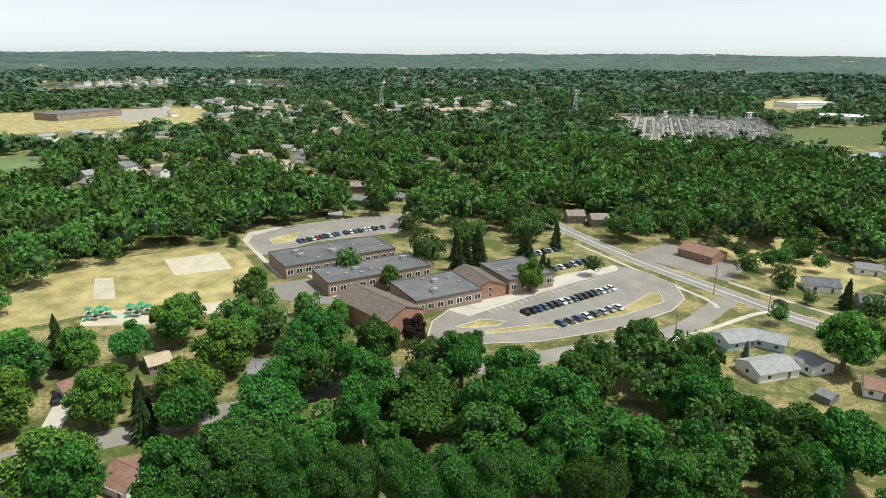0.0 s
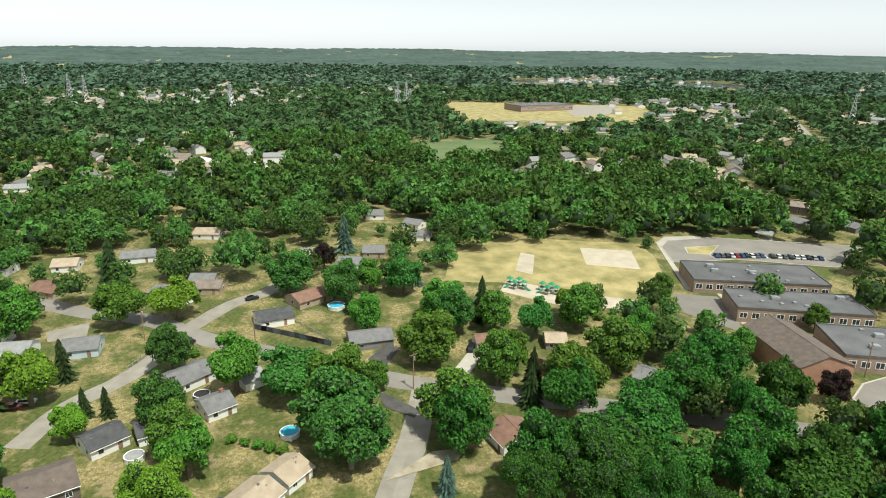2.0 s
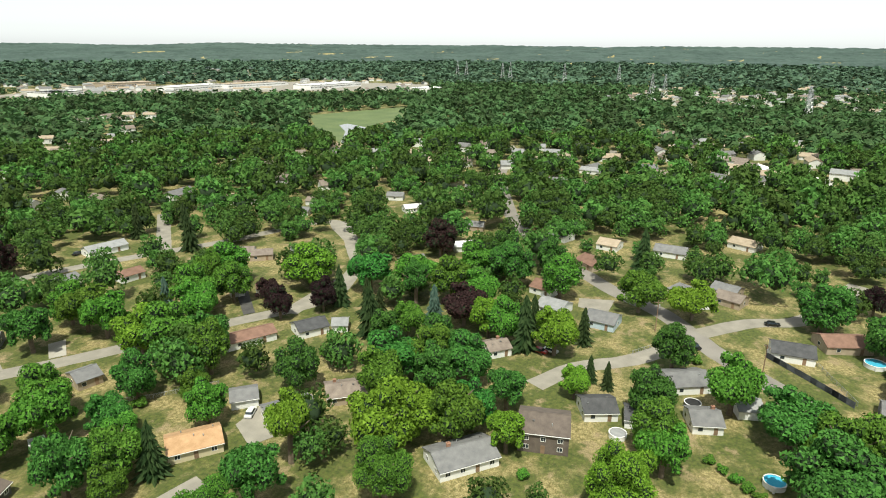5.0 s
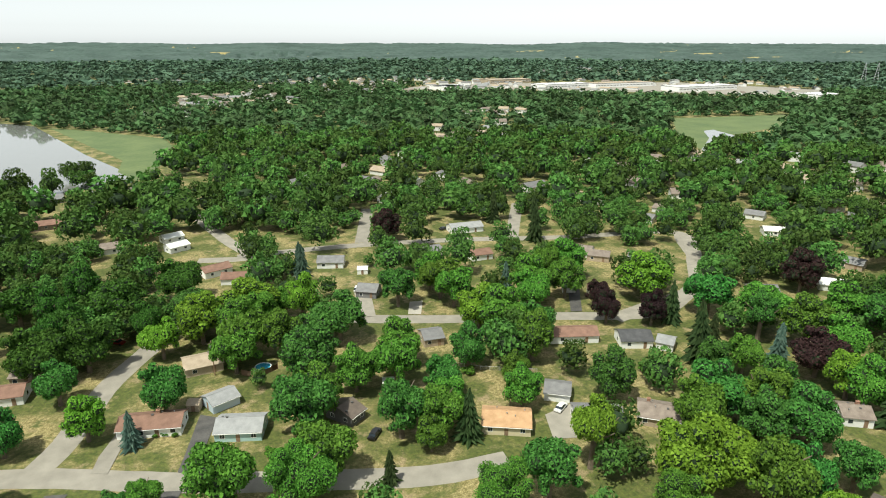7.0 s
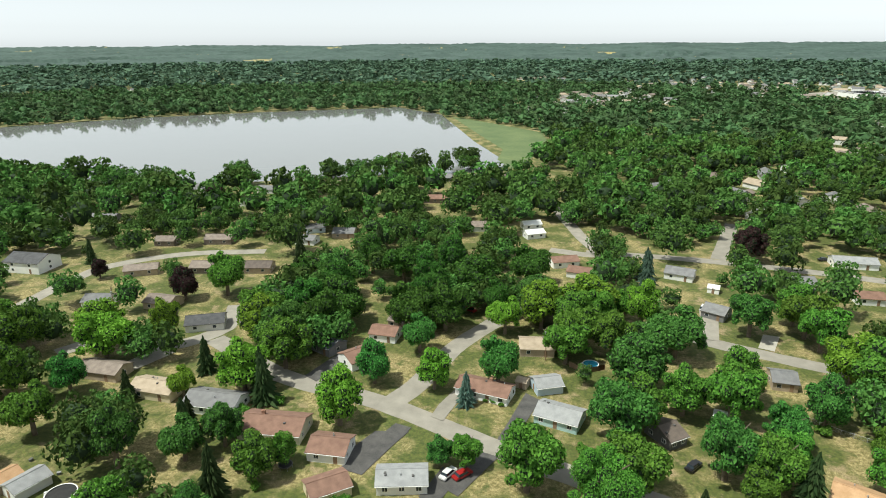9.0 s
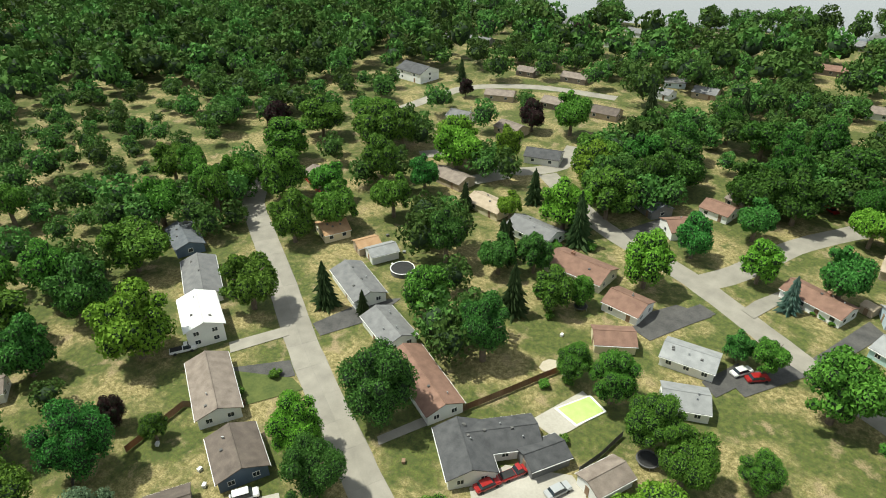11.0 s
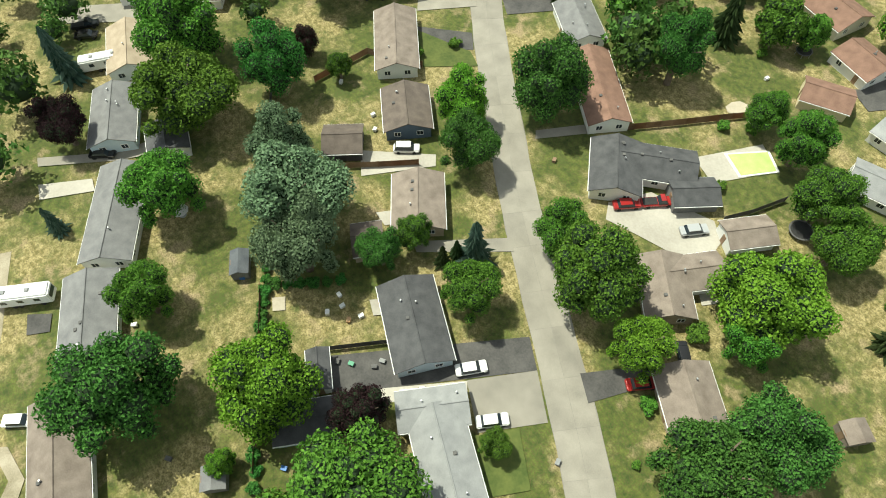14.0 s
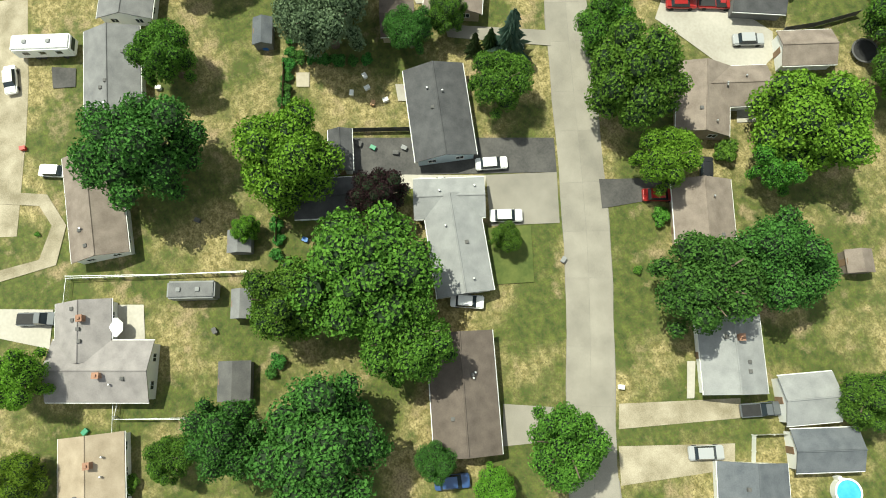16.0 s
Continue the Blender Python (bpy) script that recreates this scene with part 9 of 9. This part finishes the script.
hamlet(-836, 673, 110, 26)
hamlet(-546, 892, 110, 26)
hamlet(-1184, 1574, 200, 20)
hamlet(-1689, 1029, 200, 36)
hamlet(-379, 355, 50, 12)
hamlet(-421, 264, 50, 10)
hamlet(-524, 862, 90, 20)
hamlet(-666, 587, 90, 18)
hamlet(-1102, 1499, 200, 20)
hamlet(-1649, 1030, 240, 36)
hamlet(-374, 331, 45, 8)
hamlet(-425, 252, 45, 8)
hamlet(-1334, -1438, 200, 40)
hamlet(-202, -1047, 110, 16)
hamlet(-578, -1224, 200, 30)
hamlet(-837, -1083, 200, 30)
hamlet(-1108, -840, 160, 26)
hamlet(-762, -2410, 250, 20)
hamlet(-333, -513, 60, 10)
hamlet(-267, -268, 40, 8)
hamlet(-411, -277, 50, 12)
hamlet(-457, -228, 60, 14)
hamlet(-157, -375, 40, 8)
hamlet(-185, -996, 90, 16)
hamlet(-465, -1355, 160, 20)
hamlet(-624, -1130, 160, 24)
hamlet(-170, -394, 50, 10)
hamlet(-170, -306, 40, 8)
hamlet(-819, -3217, 300, 20)
hamlet(674, -1158, 60, 4)
hamlet(-173, -1012, 60, 8)
hamlet(-89, -829, 26, 5)
hamlet(-301, -534, 26, 5)
hamlet(-441, -680, 26, 5)
hamlet(-524, -1244, 60, 8)
hamlet(-434, -1350, 60, 8)
hamlet(-337, -1317, 60, 8)
hamlet(-208, -1085, 60, 8)
hamlet(-223, -974, 60, 8)
hamlet(-383, -1364, 60, 8)
hamlet(-296, -493, 26, 5)
hamlet(-147, -1571, 60, 8)
hamlet(-592, -1297, 60, 8)
hamlet(-476, -662, 26, 5)
hamlet(-739, 660, 60, 8)
hamlet(-736, 511, 26, 5)
hamlet(-1937, 606, 60, 8)
hamlet(-1947, 239, 60, 8)
hamlet(-1501, 54, 60, 8)
hamlet(-343, -321, 26, 5)
hamlet(-438, -284, 26, 5)
hamlet(-482, -237, 26, 5)
hamlet(-1141, -134, 60, 8)
hamlet(-1611, 137, 60, 8)
hamlet(-1183, 297, 60, 8)
hamlet(-597, 353, 26, 5)
hamlet(-641, 321, 26, 5)
hamlet(-513, 751, 60, 8)
hamlet(-488, 888, 60, 8)
hamlet(-760, 682, 60, 8)
# ---- play ----
play_structure(-196.5, 97.1)
play_structure(-188.2, 106.1)
# ---- shelter ----
picnic_shelter(-220.0, 236.4)
# ---- patio ----
patio_umbrella(67.6, 4.7)
patio_umbrella(22.1, 36.1)
# ---- pool ----
sunken_pool([(27.9, -80.0), (24.4, -86.3), (20.6, -84.4), (23.3, -78.5)])
# ---- cars ----
car(19.8, -20.4, -113, "white")
car(20.7, -11.9, -117, "white", "pickup")
car(12.0, -18.6, -116, "white")
car(4.8, -39.3, -117, "red")
car(3.7, -8.1, -121, "white")
car(19.5, -63.7, -116, "silver")
car(-26.7, -36.0, -113, "grey", "pickup")
car(-28.1, -26.7, -115, "silver")
car(28.5, 45.8, -116, "grey", "pickup")
car(64.2, 37.3, 165, "white")
car(47.6, 36.2, -120, "white")
car(-16.3, 4.5, -111, "blue")
car(4.6, -47.1, 148, "black")
car(29.3, -58.0, -118, "red")
car(26.9, -62.6, -119, "red", "pickup")
car(98.5, -49.3, -122, "white", "pickup")
car(59.6, -33.6, -124, "white", "van")
car(88.0, 11.9, -121, "black")
car(145.9, -9.4, -113, "red")
car(123.3, 4.5, -108, "black", "pickup")
car(120.1, 5.2, -117, "black")
car(131.4, -73.5, -122, "black")
car(175.5, -22.6, -110, "white")
car(173.4, -27.6, -121, "black")
car(-0.2, -109.5, -139, "red")
car(2.8, -109.7, -124, "white")
car(-49.4, -114.6, -137, "black")
car(-0.6, -195.1, 142, "red")
car(-79.5, -199.8, -121, "white", "van")
car(-94.0, -102.3, -154, "white")
car(-145.4, -252.5, -174, "black")
car(-158.7, -53.4, 82, "red")
car(-160.4, -50.8, 83, "white")
car(-212.7, 4.4, 107, "black")
car(-184.3, -14.9, 46, "black")
car(-147.9, 23.0, 54, "white")
car(-154.2, 62.8, 150, "black")
car(-155.4, 63.3, 142, "black")
car(-119.3, 99.3, 100, "white")
car(-117.7, 100.4, 99, "white")
car(-12.4, 234.5, -19, "black")
car(-410.6, 303.0, 98, "white")
car(-203.8, 194.1, 342, "blue")
car(-203.2, 196.2, 162, "grey")
car(-202.5, 198.2, 162, "black")
car(-201.8, 200.2, 342, "white")
car(-201.2, 202.2, 162, "red")
car(-200.5, 204.3, 162, "blue")
car(-199.9, 206.3, 342, "black")
car(-199.2, 208.3, 162, "white")
car(-198.5, 210.3, 162, "grey")
car(-197.9, 212.4, 342, "blue")
car(-196.0, 216.4, 335, "black")
car(-195.0, 218.6, 155, "white")
car(-193.9, 220.8, 155, "grey")
car(-192.9, 222.9, 335, "black")
car(-191.9, 225.1, 155, "white")
car(-190.9, 227.3, 155, "white")
car(-189.9, 229.5, 335, "black")
car(-188.9, 231.7, 155, "silver")
car(-187.9, 233.9, 155, "blue")
car(-82.4, 177.5, 337, "black")
car(-81.4, 180.0, 157, "black")
car(-80.3, 182.5, 157, "blue")
car(-79.2, 185.1, 337, "grey")
car(-78.2, 187.6, 157, "black")
car(-77.1, 190.1, 157, "black")
car(-76.0, 192.6, 337, "white")
car(-75.0, 195.1, 157, "silver")
car(-73.9, 197.6, 157, "grey")
car(-72.8, 200.1, 337, "black")
car(-71.8, 202.6, 157, "black")
car(-70.7, 205.1, 157, "black")
car(-69.6, 207.6, 337, "grey")
car(-68.5, 210.1, 157, "white")
car(-67.5, 212.6, 157, "silver")
car(-66.4, 215.1, 337, "white")
car(-69.2, 175.7, 335, "blue")
car(-67.6, 179.0, 155, "grey")
car(-66.1, 182.3, 155, "blue")
car(-64.5, 185.6, 335, "white")
car(-63.0, 188.9, 155, "grey")
car(-61.4, 192.2, 155, "silver")
car(-59.9, 195.5, 335, "silver")
car(-58.3, 198.8, 155, "white")
car(-108.8, 233.8, 337, "black")
car(-107.6, 236.6, 157, "grey")
car(-106.4, 239.3, 157, "white")
car(-105.3, 242.0, 337, "black")
car(-104.1, 244.8, 157, "silver")
car(-102.9, 247.5, 157, "blue")
car(-92.5, 223.8, 337, "grey")
car(-91.2, 227.0, 157, "white")
car(-89.8, 230.1, 157, "black")
car(-88.5, 233.3, 337, "silver")
car(-87.2, 236.4, 157, "blue")
car(-85.8, 239.5, 157, "black")
car(-84.5, 242.7, 337, "grey")


# ---- woods: broad-leaved crowns past the gardens ----
def in_polygons(p, polys):
    hit_ = np.zeros(len(p), bool)
    x, y = p[:, 0], p[:, 1]
    for poly in polys:
        q = np.array(poly)
        inside = np.zeros(len(p), bool)
        for (x0, y0), (x1, y1) in zip(q, np.roll(q, -1, 0)):
            cross = (y0 > y) != (y1 > y)
            inside ^= cross & (x < (x1 - x0) * (y - y0) / (y1 - y0 + 1e-9) + x0)
        hit_ |= inside
    return hit_


def near_lines(p, lines):
    out = np.zeros(len(p), bool)
    for pts, w in lines:
        q = np.array(pts)
        for a, b in zip(q, q[1:]):
            d = b - a
            t = np.clip(((p - a) @ d) / max(d @ d, 1e-9), 0, 1)
            out |= ((p - a - t[:, None] * d) ** 2).sum(1) < w * w
    return out


def near_spots(p, spots):
    out = np.zeros(len(p), bool)
    for x, y, r in spots:
        out |= (p[:, 0] - x) ** 2 + (p[:, 1] - y) ** 2 < r * r
    return out


def scatter(rng, r0, r1, gap, lo=0.0, hi=360.0):
    """Jittered grid points in a ring; the view covers bearings lo to hi."""
    n = int(2 * r1 / gap) + 1
    g = np.stack(np.meshgrid(np.arange(n), np.arange(n)), -1).reshape(-1, 2) * gap - r1
    g = g + rng.uniform(-0.48, 0.48, g.shape) * gap
    d = np.hypot(g[:, 0], g[:, 1])
    a = np.degrees(np.arctan2(g[:, 1], g[:, 0])) % 360
    return g[(d > r0) & (d < r1) & ((a - lo) % 360 <= (hi - lo) % 360 if hi - lo < 360 else True)]


def woods(name, pts, templates, rng, size, label, vary=(0.6, 1.4), lift=1.15, flat=1.08, leaf="wood_far", land=None):
    vs, fs, tint, base = [], [], [], 0
    k = rng.integers(0, len(templates), len(pts))
    for i, (x, y) in enumerate(pts):
        v, f, _ = templates[k[i]]
        r = (size if np.isscalar(size) else size[i]) * rng.uniform(*vary)
        a = rng.uniform(0, 6.28)
        c, s = math.cos(a), math.sin(a)
        rot = np.array([[c, s, 0], [-s, c, 0], [0, 0, 1]])
        h = r * lift * rng.uniform(0.82, 1.18) + (0 if land is None else land[i])
        vs.append((v @ rot) * (r, r, r * flat * rng.uniform(0.85, 1.15)) + (x, y, h))
        fs.append(f + base)
        tint.append(np.full(len(v), rng.random()))
        base += len(v)
    v, f = np.vstack(vs), np.vstack(fs)
    me = bpy.data.meshes.new(name)
    me.vertices.add(len(v)), me.vertices.foreach_set("co", v.astype(np.float32).ravel())
    me.loops.add(f.size), me.loops.foreach_set("vertex_index", f.astype(np.int32).ravel())
    me.polygons.add(len(f)), me.polygons.foreach_set("loop_start", (np.arange(len(f)) * f.shape[1]).astype(np.int32))
    me.update(calc_edges=True)
    at = me.attributes.new("tint", "FLOAT", "POINT")
    at.data.foreach_set("value", np.concatenate(tint).astype(np.float32))
    # cores of the nearer woods get the painted shade, distant ones the leaf colour
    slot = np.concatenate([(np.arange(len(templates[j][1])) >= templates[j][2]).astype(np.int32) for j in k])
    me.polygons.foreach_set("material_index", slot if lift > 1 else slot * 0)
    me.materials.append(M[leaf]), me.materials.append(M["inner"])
    return tagged(new(name, me), label, "woods", kind="stuff")


def card_template(seed, lobes_n, count, size, fine, wild=0.4):
    """Leaf triangles round an uneven inner body that woods() can paint shade-dark, all as triangles."""
    rng = np.random.default_rng(seed)
    lobes = crown_lobes(rng, lobes_n)
    v, f = leaf_cloud(rng, lobes, count, size, 0.85, wild, True)
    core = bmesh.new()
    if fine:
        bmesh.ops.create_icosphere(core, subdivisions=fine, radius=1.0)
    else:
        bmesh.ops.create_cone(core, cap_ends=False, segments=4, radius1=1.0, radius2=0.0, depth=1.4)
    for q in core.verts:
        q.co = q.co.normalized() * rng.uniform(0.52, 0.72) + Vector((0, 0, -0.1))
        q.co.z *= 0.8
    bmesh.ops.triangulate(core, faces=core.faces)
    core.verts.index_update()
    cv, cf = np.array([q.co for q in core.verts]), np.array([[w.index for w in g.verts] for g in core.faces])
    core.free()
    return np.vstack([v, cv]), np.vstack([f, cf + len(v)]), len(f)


def open_ground(p, wide=0.0):
    return ~(in_polygons(p, KEEP_AREAS) | near_lines(p, [(q, w + wide) for q, w in KEEP_LINES]) | near_spots(p, [(x, y, r + wide) for x, y, r in KEEP_SPOTS]))


rng = np.random.default_rng(11)
MID = [card_template(i, 15, 170, 0.146, 1, 0.42) for i in range(5)]
FAR = [card_template(30 + i, 7, 36, 0.26, 0, 0.26) for i in range(5)]
FARTHER = [card_template(50 + i, 5, 11, 0.46, 0, 0.25) for i in range(5)]


def land_height(r):
    """The country rises gently towards the horizon."""
    return 63 * np.clip((r - 1700) / 3100, 0, 1) ** 1.35


def woods_in(name, polys, gap, size, templates, label):
    q = np.array([c for poly in polys for c in poly])
    lo, hi = q.min(0), q.max(0)
    g = np.stack(np.meshgrid(np.arange(lo[0], hi[0], gap), np.arange(lo[1], hi[1], gap)), -1).reshape(-1, 2)
    g = g + rng.uniform(-0.45, 0.45, g.shape) * gap
    g = g[in_polygons(g, polys)]
    g = g[open_ground(g)]
    return woods(name, g, templates, rng, size, label)


p = scatter(rng, 300, 570, 10.0, 75, 385)
p = p[open_ground(p)]
p = p[rng.random(len(p)) < 0.9]
woods("woods", p, MID, rng, 6.6, "dense green summer woods of broad-leaved trees")
p = scatter(rng, 570, 1320, 14.6, 75, 350)
p = p[open_ground(p)]
woods("distant_woods", p, FAR, rng, 8.9, "distant green woods reaching over flat country", lift=0.62, flat=0.75, leaf="wood_haze_mid")
p = scatter(rng, 1320, 2500, 25.0, 75, 350)
p = p[open_ground(p)]
woods("distant_woods", p, FARTHER, rng, 13.5, "distant green woods reaching over flat country", (0.5, 1.3), 0.5, 0.6, "wood_haze_far", land_height(np.hypot(p[:, 0], p[:, 1])))
p = scatter(rng, 95, 300, 9.8, 75, 400)
p = p[open_ground(p, 2.2) & ~in_polygons(p, OPEN_GARDENS)]
p = p[rng.random(len(p)) < 0.88]
GROVE += [(a, b, r, 0) for (a, b), r in zip(p, rng.uniform(2.6, 5.6, len(p)))]
if GROVE:
    g = np.array(GROVE)
    woods("garden_trees", g[:, :2], [card_template(80 + i, 22, 640, 0.084, 1, 0.45) for i in range(5)], rng, g[:, 2], "broad-leaved garden trees further off among the houses", (0.92, 1.08))


def rooftops():
    """All far houses in one mesh: walls and gabled roofs, in four roof tones."""
    bm = bmesh.new()
    for x, y, turn, L, D, tone in HAMLETS:
        m = pose(x, y, 0, 0, 0, turn)
        h = 3.0 if tone < 0.7 else 4.6
        for part_, slot in ((gable(L, D, h, D * 0.24), 0), (gable_roof(L, D, h, D * 0.24, 0.5, 0.25), 1 + int(tone * 40) % 4)):
            vs = [bm.verts.new(m @ v.co) for v in part_.verts]
            part_.verts.index_update()
            for f in part_.faces:
                bm.faces.new([vs[v.index] for v in f.verts]).material_index = slot
            part_.free()
    me = mesh_of("far_rooftops", bm, M["white"], M["grey"], M["lgrey"], M["brown"], M["tan"])
    return tagged(new("far_rooftops", me), "far pale houses and rooftops among the trees", "houses", kind="stuff")


rooftops()


def canopy(name, r0, r1, rings, spokes):
    """The far woods as one rough canopy in a haze-tinted colour, rising with the land towards the horizon, with
    clearings.
    """
    gen = np.random.default_rng(5)
    t = (np.arange(rings) / (rings - 1)) ** 1.25
    rad = r0 + (r1 - r0) * t
    ang = np.radians(70 + 290 * np.arange(spokes) / spokes)
    rr, aa = np.meshgrid(rad, ang, indexing="ij")
    step = np.gradient(rad)[:, None]
    rr = rr + gen.uniform(-0.4, 0.4, rr.shape) * step
    x, y = rr * np.cos(aa), rr * np.sin(aa)
    p2 = np.stack([x.ravel(), y.ravel()], 1)
    swell = np.array([noise.fractal(Vector((a / 900, b / 900, 3)), 1.0, 2.0, 3) for a, b in p2]).reshape(x.shape)
    patch = np.array([noise.noise(Vector((a / 260, b / 150, 8))) for a, b in p2]).reshape(x.shape)
    land = land_height(rr) + np.clip(rr - 2200, 0, 1500) / 1500 * 14 * swell
    z = land + np.where(patch > 0.42, 0.5, gen.uniform(0.0, 9.0, x.shape)) - np.clip((2700 - rr) / 400, 0, 1) * 9
    z[~open_ground(p2).reshape(x.shape)] = -3
    z[0] = 0
    v = np.stack([x, y, z], -1).reshape(-1, 3)
    i = np.arange(rings - 1)[:, None] * spokes + np.arange(spokes - 1)[None]
    f = np.stack([i, i + spokes, i + spokes + 1, i + 1], -1).reshape(-1, 4)
    me = bpy.data.meshes.new(name)
    me.vertices.add(len(v)), me.vertices.foreach_set("co", v.astype(np.float32).ravel())
    me.loops.add(f.size), me.loops.foreach_set("vertex_index", f.astype(np.int32).ravel())
    me.polygons.add(len(f)), me.polygons.foreach_set("loop_start", (np.arange(len(f)) * 4).astype(np.int32))
    me.update(calc_edges=True)
    me.materials.append(M["hazed_canopy"]), me.materials.append(M["dry"])
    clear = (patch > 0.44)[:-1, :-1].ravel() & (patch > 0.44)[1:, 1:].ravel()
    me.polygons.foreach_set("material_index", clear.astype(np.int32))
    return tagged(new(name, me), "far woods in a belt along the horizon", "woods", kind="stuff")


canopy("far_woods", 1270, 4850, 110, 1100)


woods_in("woodland", [[(-364, 139), (-272, 100), (-267, 119), (-258, 138), (-238, 187), (-227, 229), (-202, 273), (-233, 315), (-356, 275), (-422, 164)]], 9.4, 5.9, MID, "dense green belt of broad-leaved trees")
woods_in("woodland", [[(-125, 313), (-69, 305), (-56, 343), (0, 332), (26, 334), (32, 533), (-97, 443), (-150, 373)]], 9.4, 5.9, MID, "dense green belt of broad-leaved trees")
woods_in("woodland", [[(-194, 275), (-144, 283), (-113, 284), (-147, 365), (-186, 348), (-194, 342)]], 9.4, 5.9, MID, "dense green belt of broad-leaved trees")
woods_in("woodland", [[(-264, 89), (-272, 111), (-258, 123), (-242, 154), (-494, 294), (-403, 75), (-311, 82)]], 9.4, 5.9, MID, "dense green belt of broad-leaved trees")
woods_in("woodland", [[(792, -441), (506, -354), (428, -393), (370, -411), (282, -401), (240, -333), (225, -231), (250, -163), (294, -148)]], 9.4, 5.9, MID, "dense green belt of broad-leaved trees")


# ---- concrete slabs of the nearest street ----
def slabs(road_ob, pts, width, z):
    line = smooth_line(pts, 4.6)
    cum = [0.0]
    for a, b in zip(line, line[1:]):
        cum.append(cum[-1] + (b - a).length)

    def at(s):
        i = max(k for k in range(len(cum) - 1) if cum[k] <= s)
        t = min(1, (s - cum[i]) / (cum[i + 1] - cum[i]))
        return line[i].lerp(line[i + 1], t), (line[i + 1] - line[i]).normalized()

    rnd = random.Random(4)
    s = 0.0
    while s < cum[-1] - 10:
        w = rnd.uniform(6.0, 9.5)
        (p, d), (q, e) = at(s + 0.02), at(s + w - 0.02)
        for side in (-1, 1):
            bm = bmesh.new()
            nd, ne = Vector((-d.y, d.x, 0)), Vector((-e.y, e.x, 0))
            k0, k1, up = side * 0.02, side * (width / 2 - 0.02), z + rnd.uniform(0.012, 0.022)
            top = [bm.verts.new((v.x, v.y, up)) for v in (p + nd * k0, q + ne * k0, q + ne * k1, p + nd * k1)]
            low = [bm.verts.new((v.co.x, v.co.y, z - 0.02)) for v in top]
            bm.faces.new(top)
            for i in range(4):
                bm.faces.new((top[i], low[i], low[(i + 1) % 4], top[(i + 1) % 4]))
            bmesh.ops.recalc_face_normals(bm, faces=bm.faces)
            part("slab", bm, M["conc"], road_ob)
        s += w


street = bpy.data.objects["street_a"]
slabs(street, [(-137.9, 43.8), (-117.1, 34.6), (-99.9, 25.2), (-31.5, -9.0), (-23.9, -12.2), (2.7, -26.7), (38.2, -43.0), (55.3, -51.8), (79.0, -64.7), (103.7, -79.9), (140.4, -101.9), (145.2, -107.6), (172.0, -116.2)], 6.5, street.data.vertices[1].co.z)
for name, offsets, tone in (("road_main", (-3.9, -0.12, 0.12, 3.9), "paintline"),):
    me = bpy.data.objects[name].data
    v = np.array([w.co for w in me.vertices]).reshape(-1, 4, 3)
    mid, side = (v[:, 1] + v[:, 2]) / 2, v[:, 1] - v[:, 2]
    side /= np.linalg.norm(side, axis=1)[:, None]
    bm = bmesh.new()
    for k in offsets:
        strip([Vector(c) for c in (mid + side * k)], 0.15, float(v[0, 1, 2]) + 0.006, 0.004, bm)
    tagged(new("lane_marking", mesh_of("lane_marking", bm, M[tone])), "painted lane lines along an asphalt road", "road marking", kind="structure")
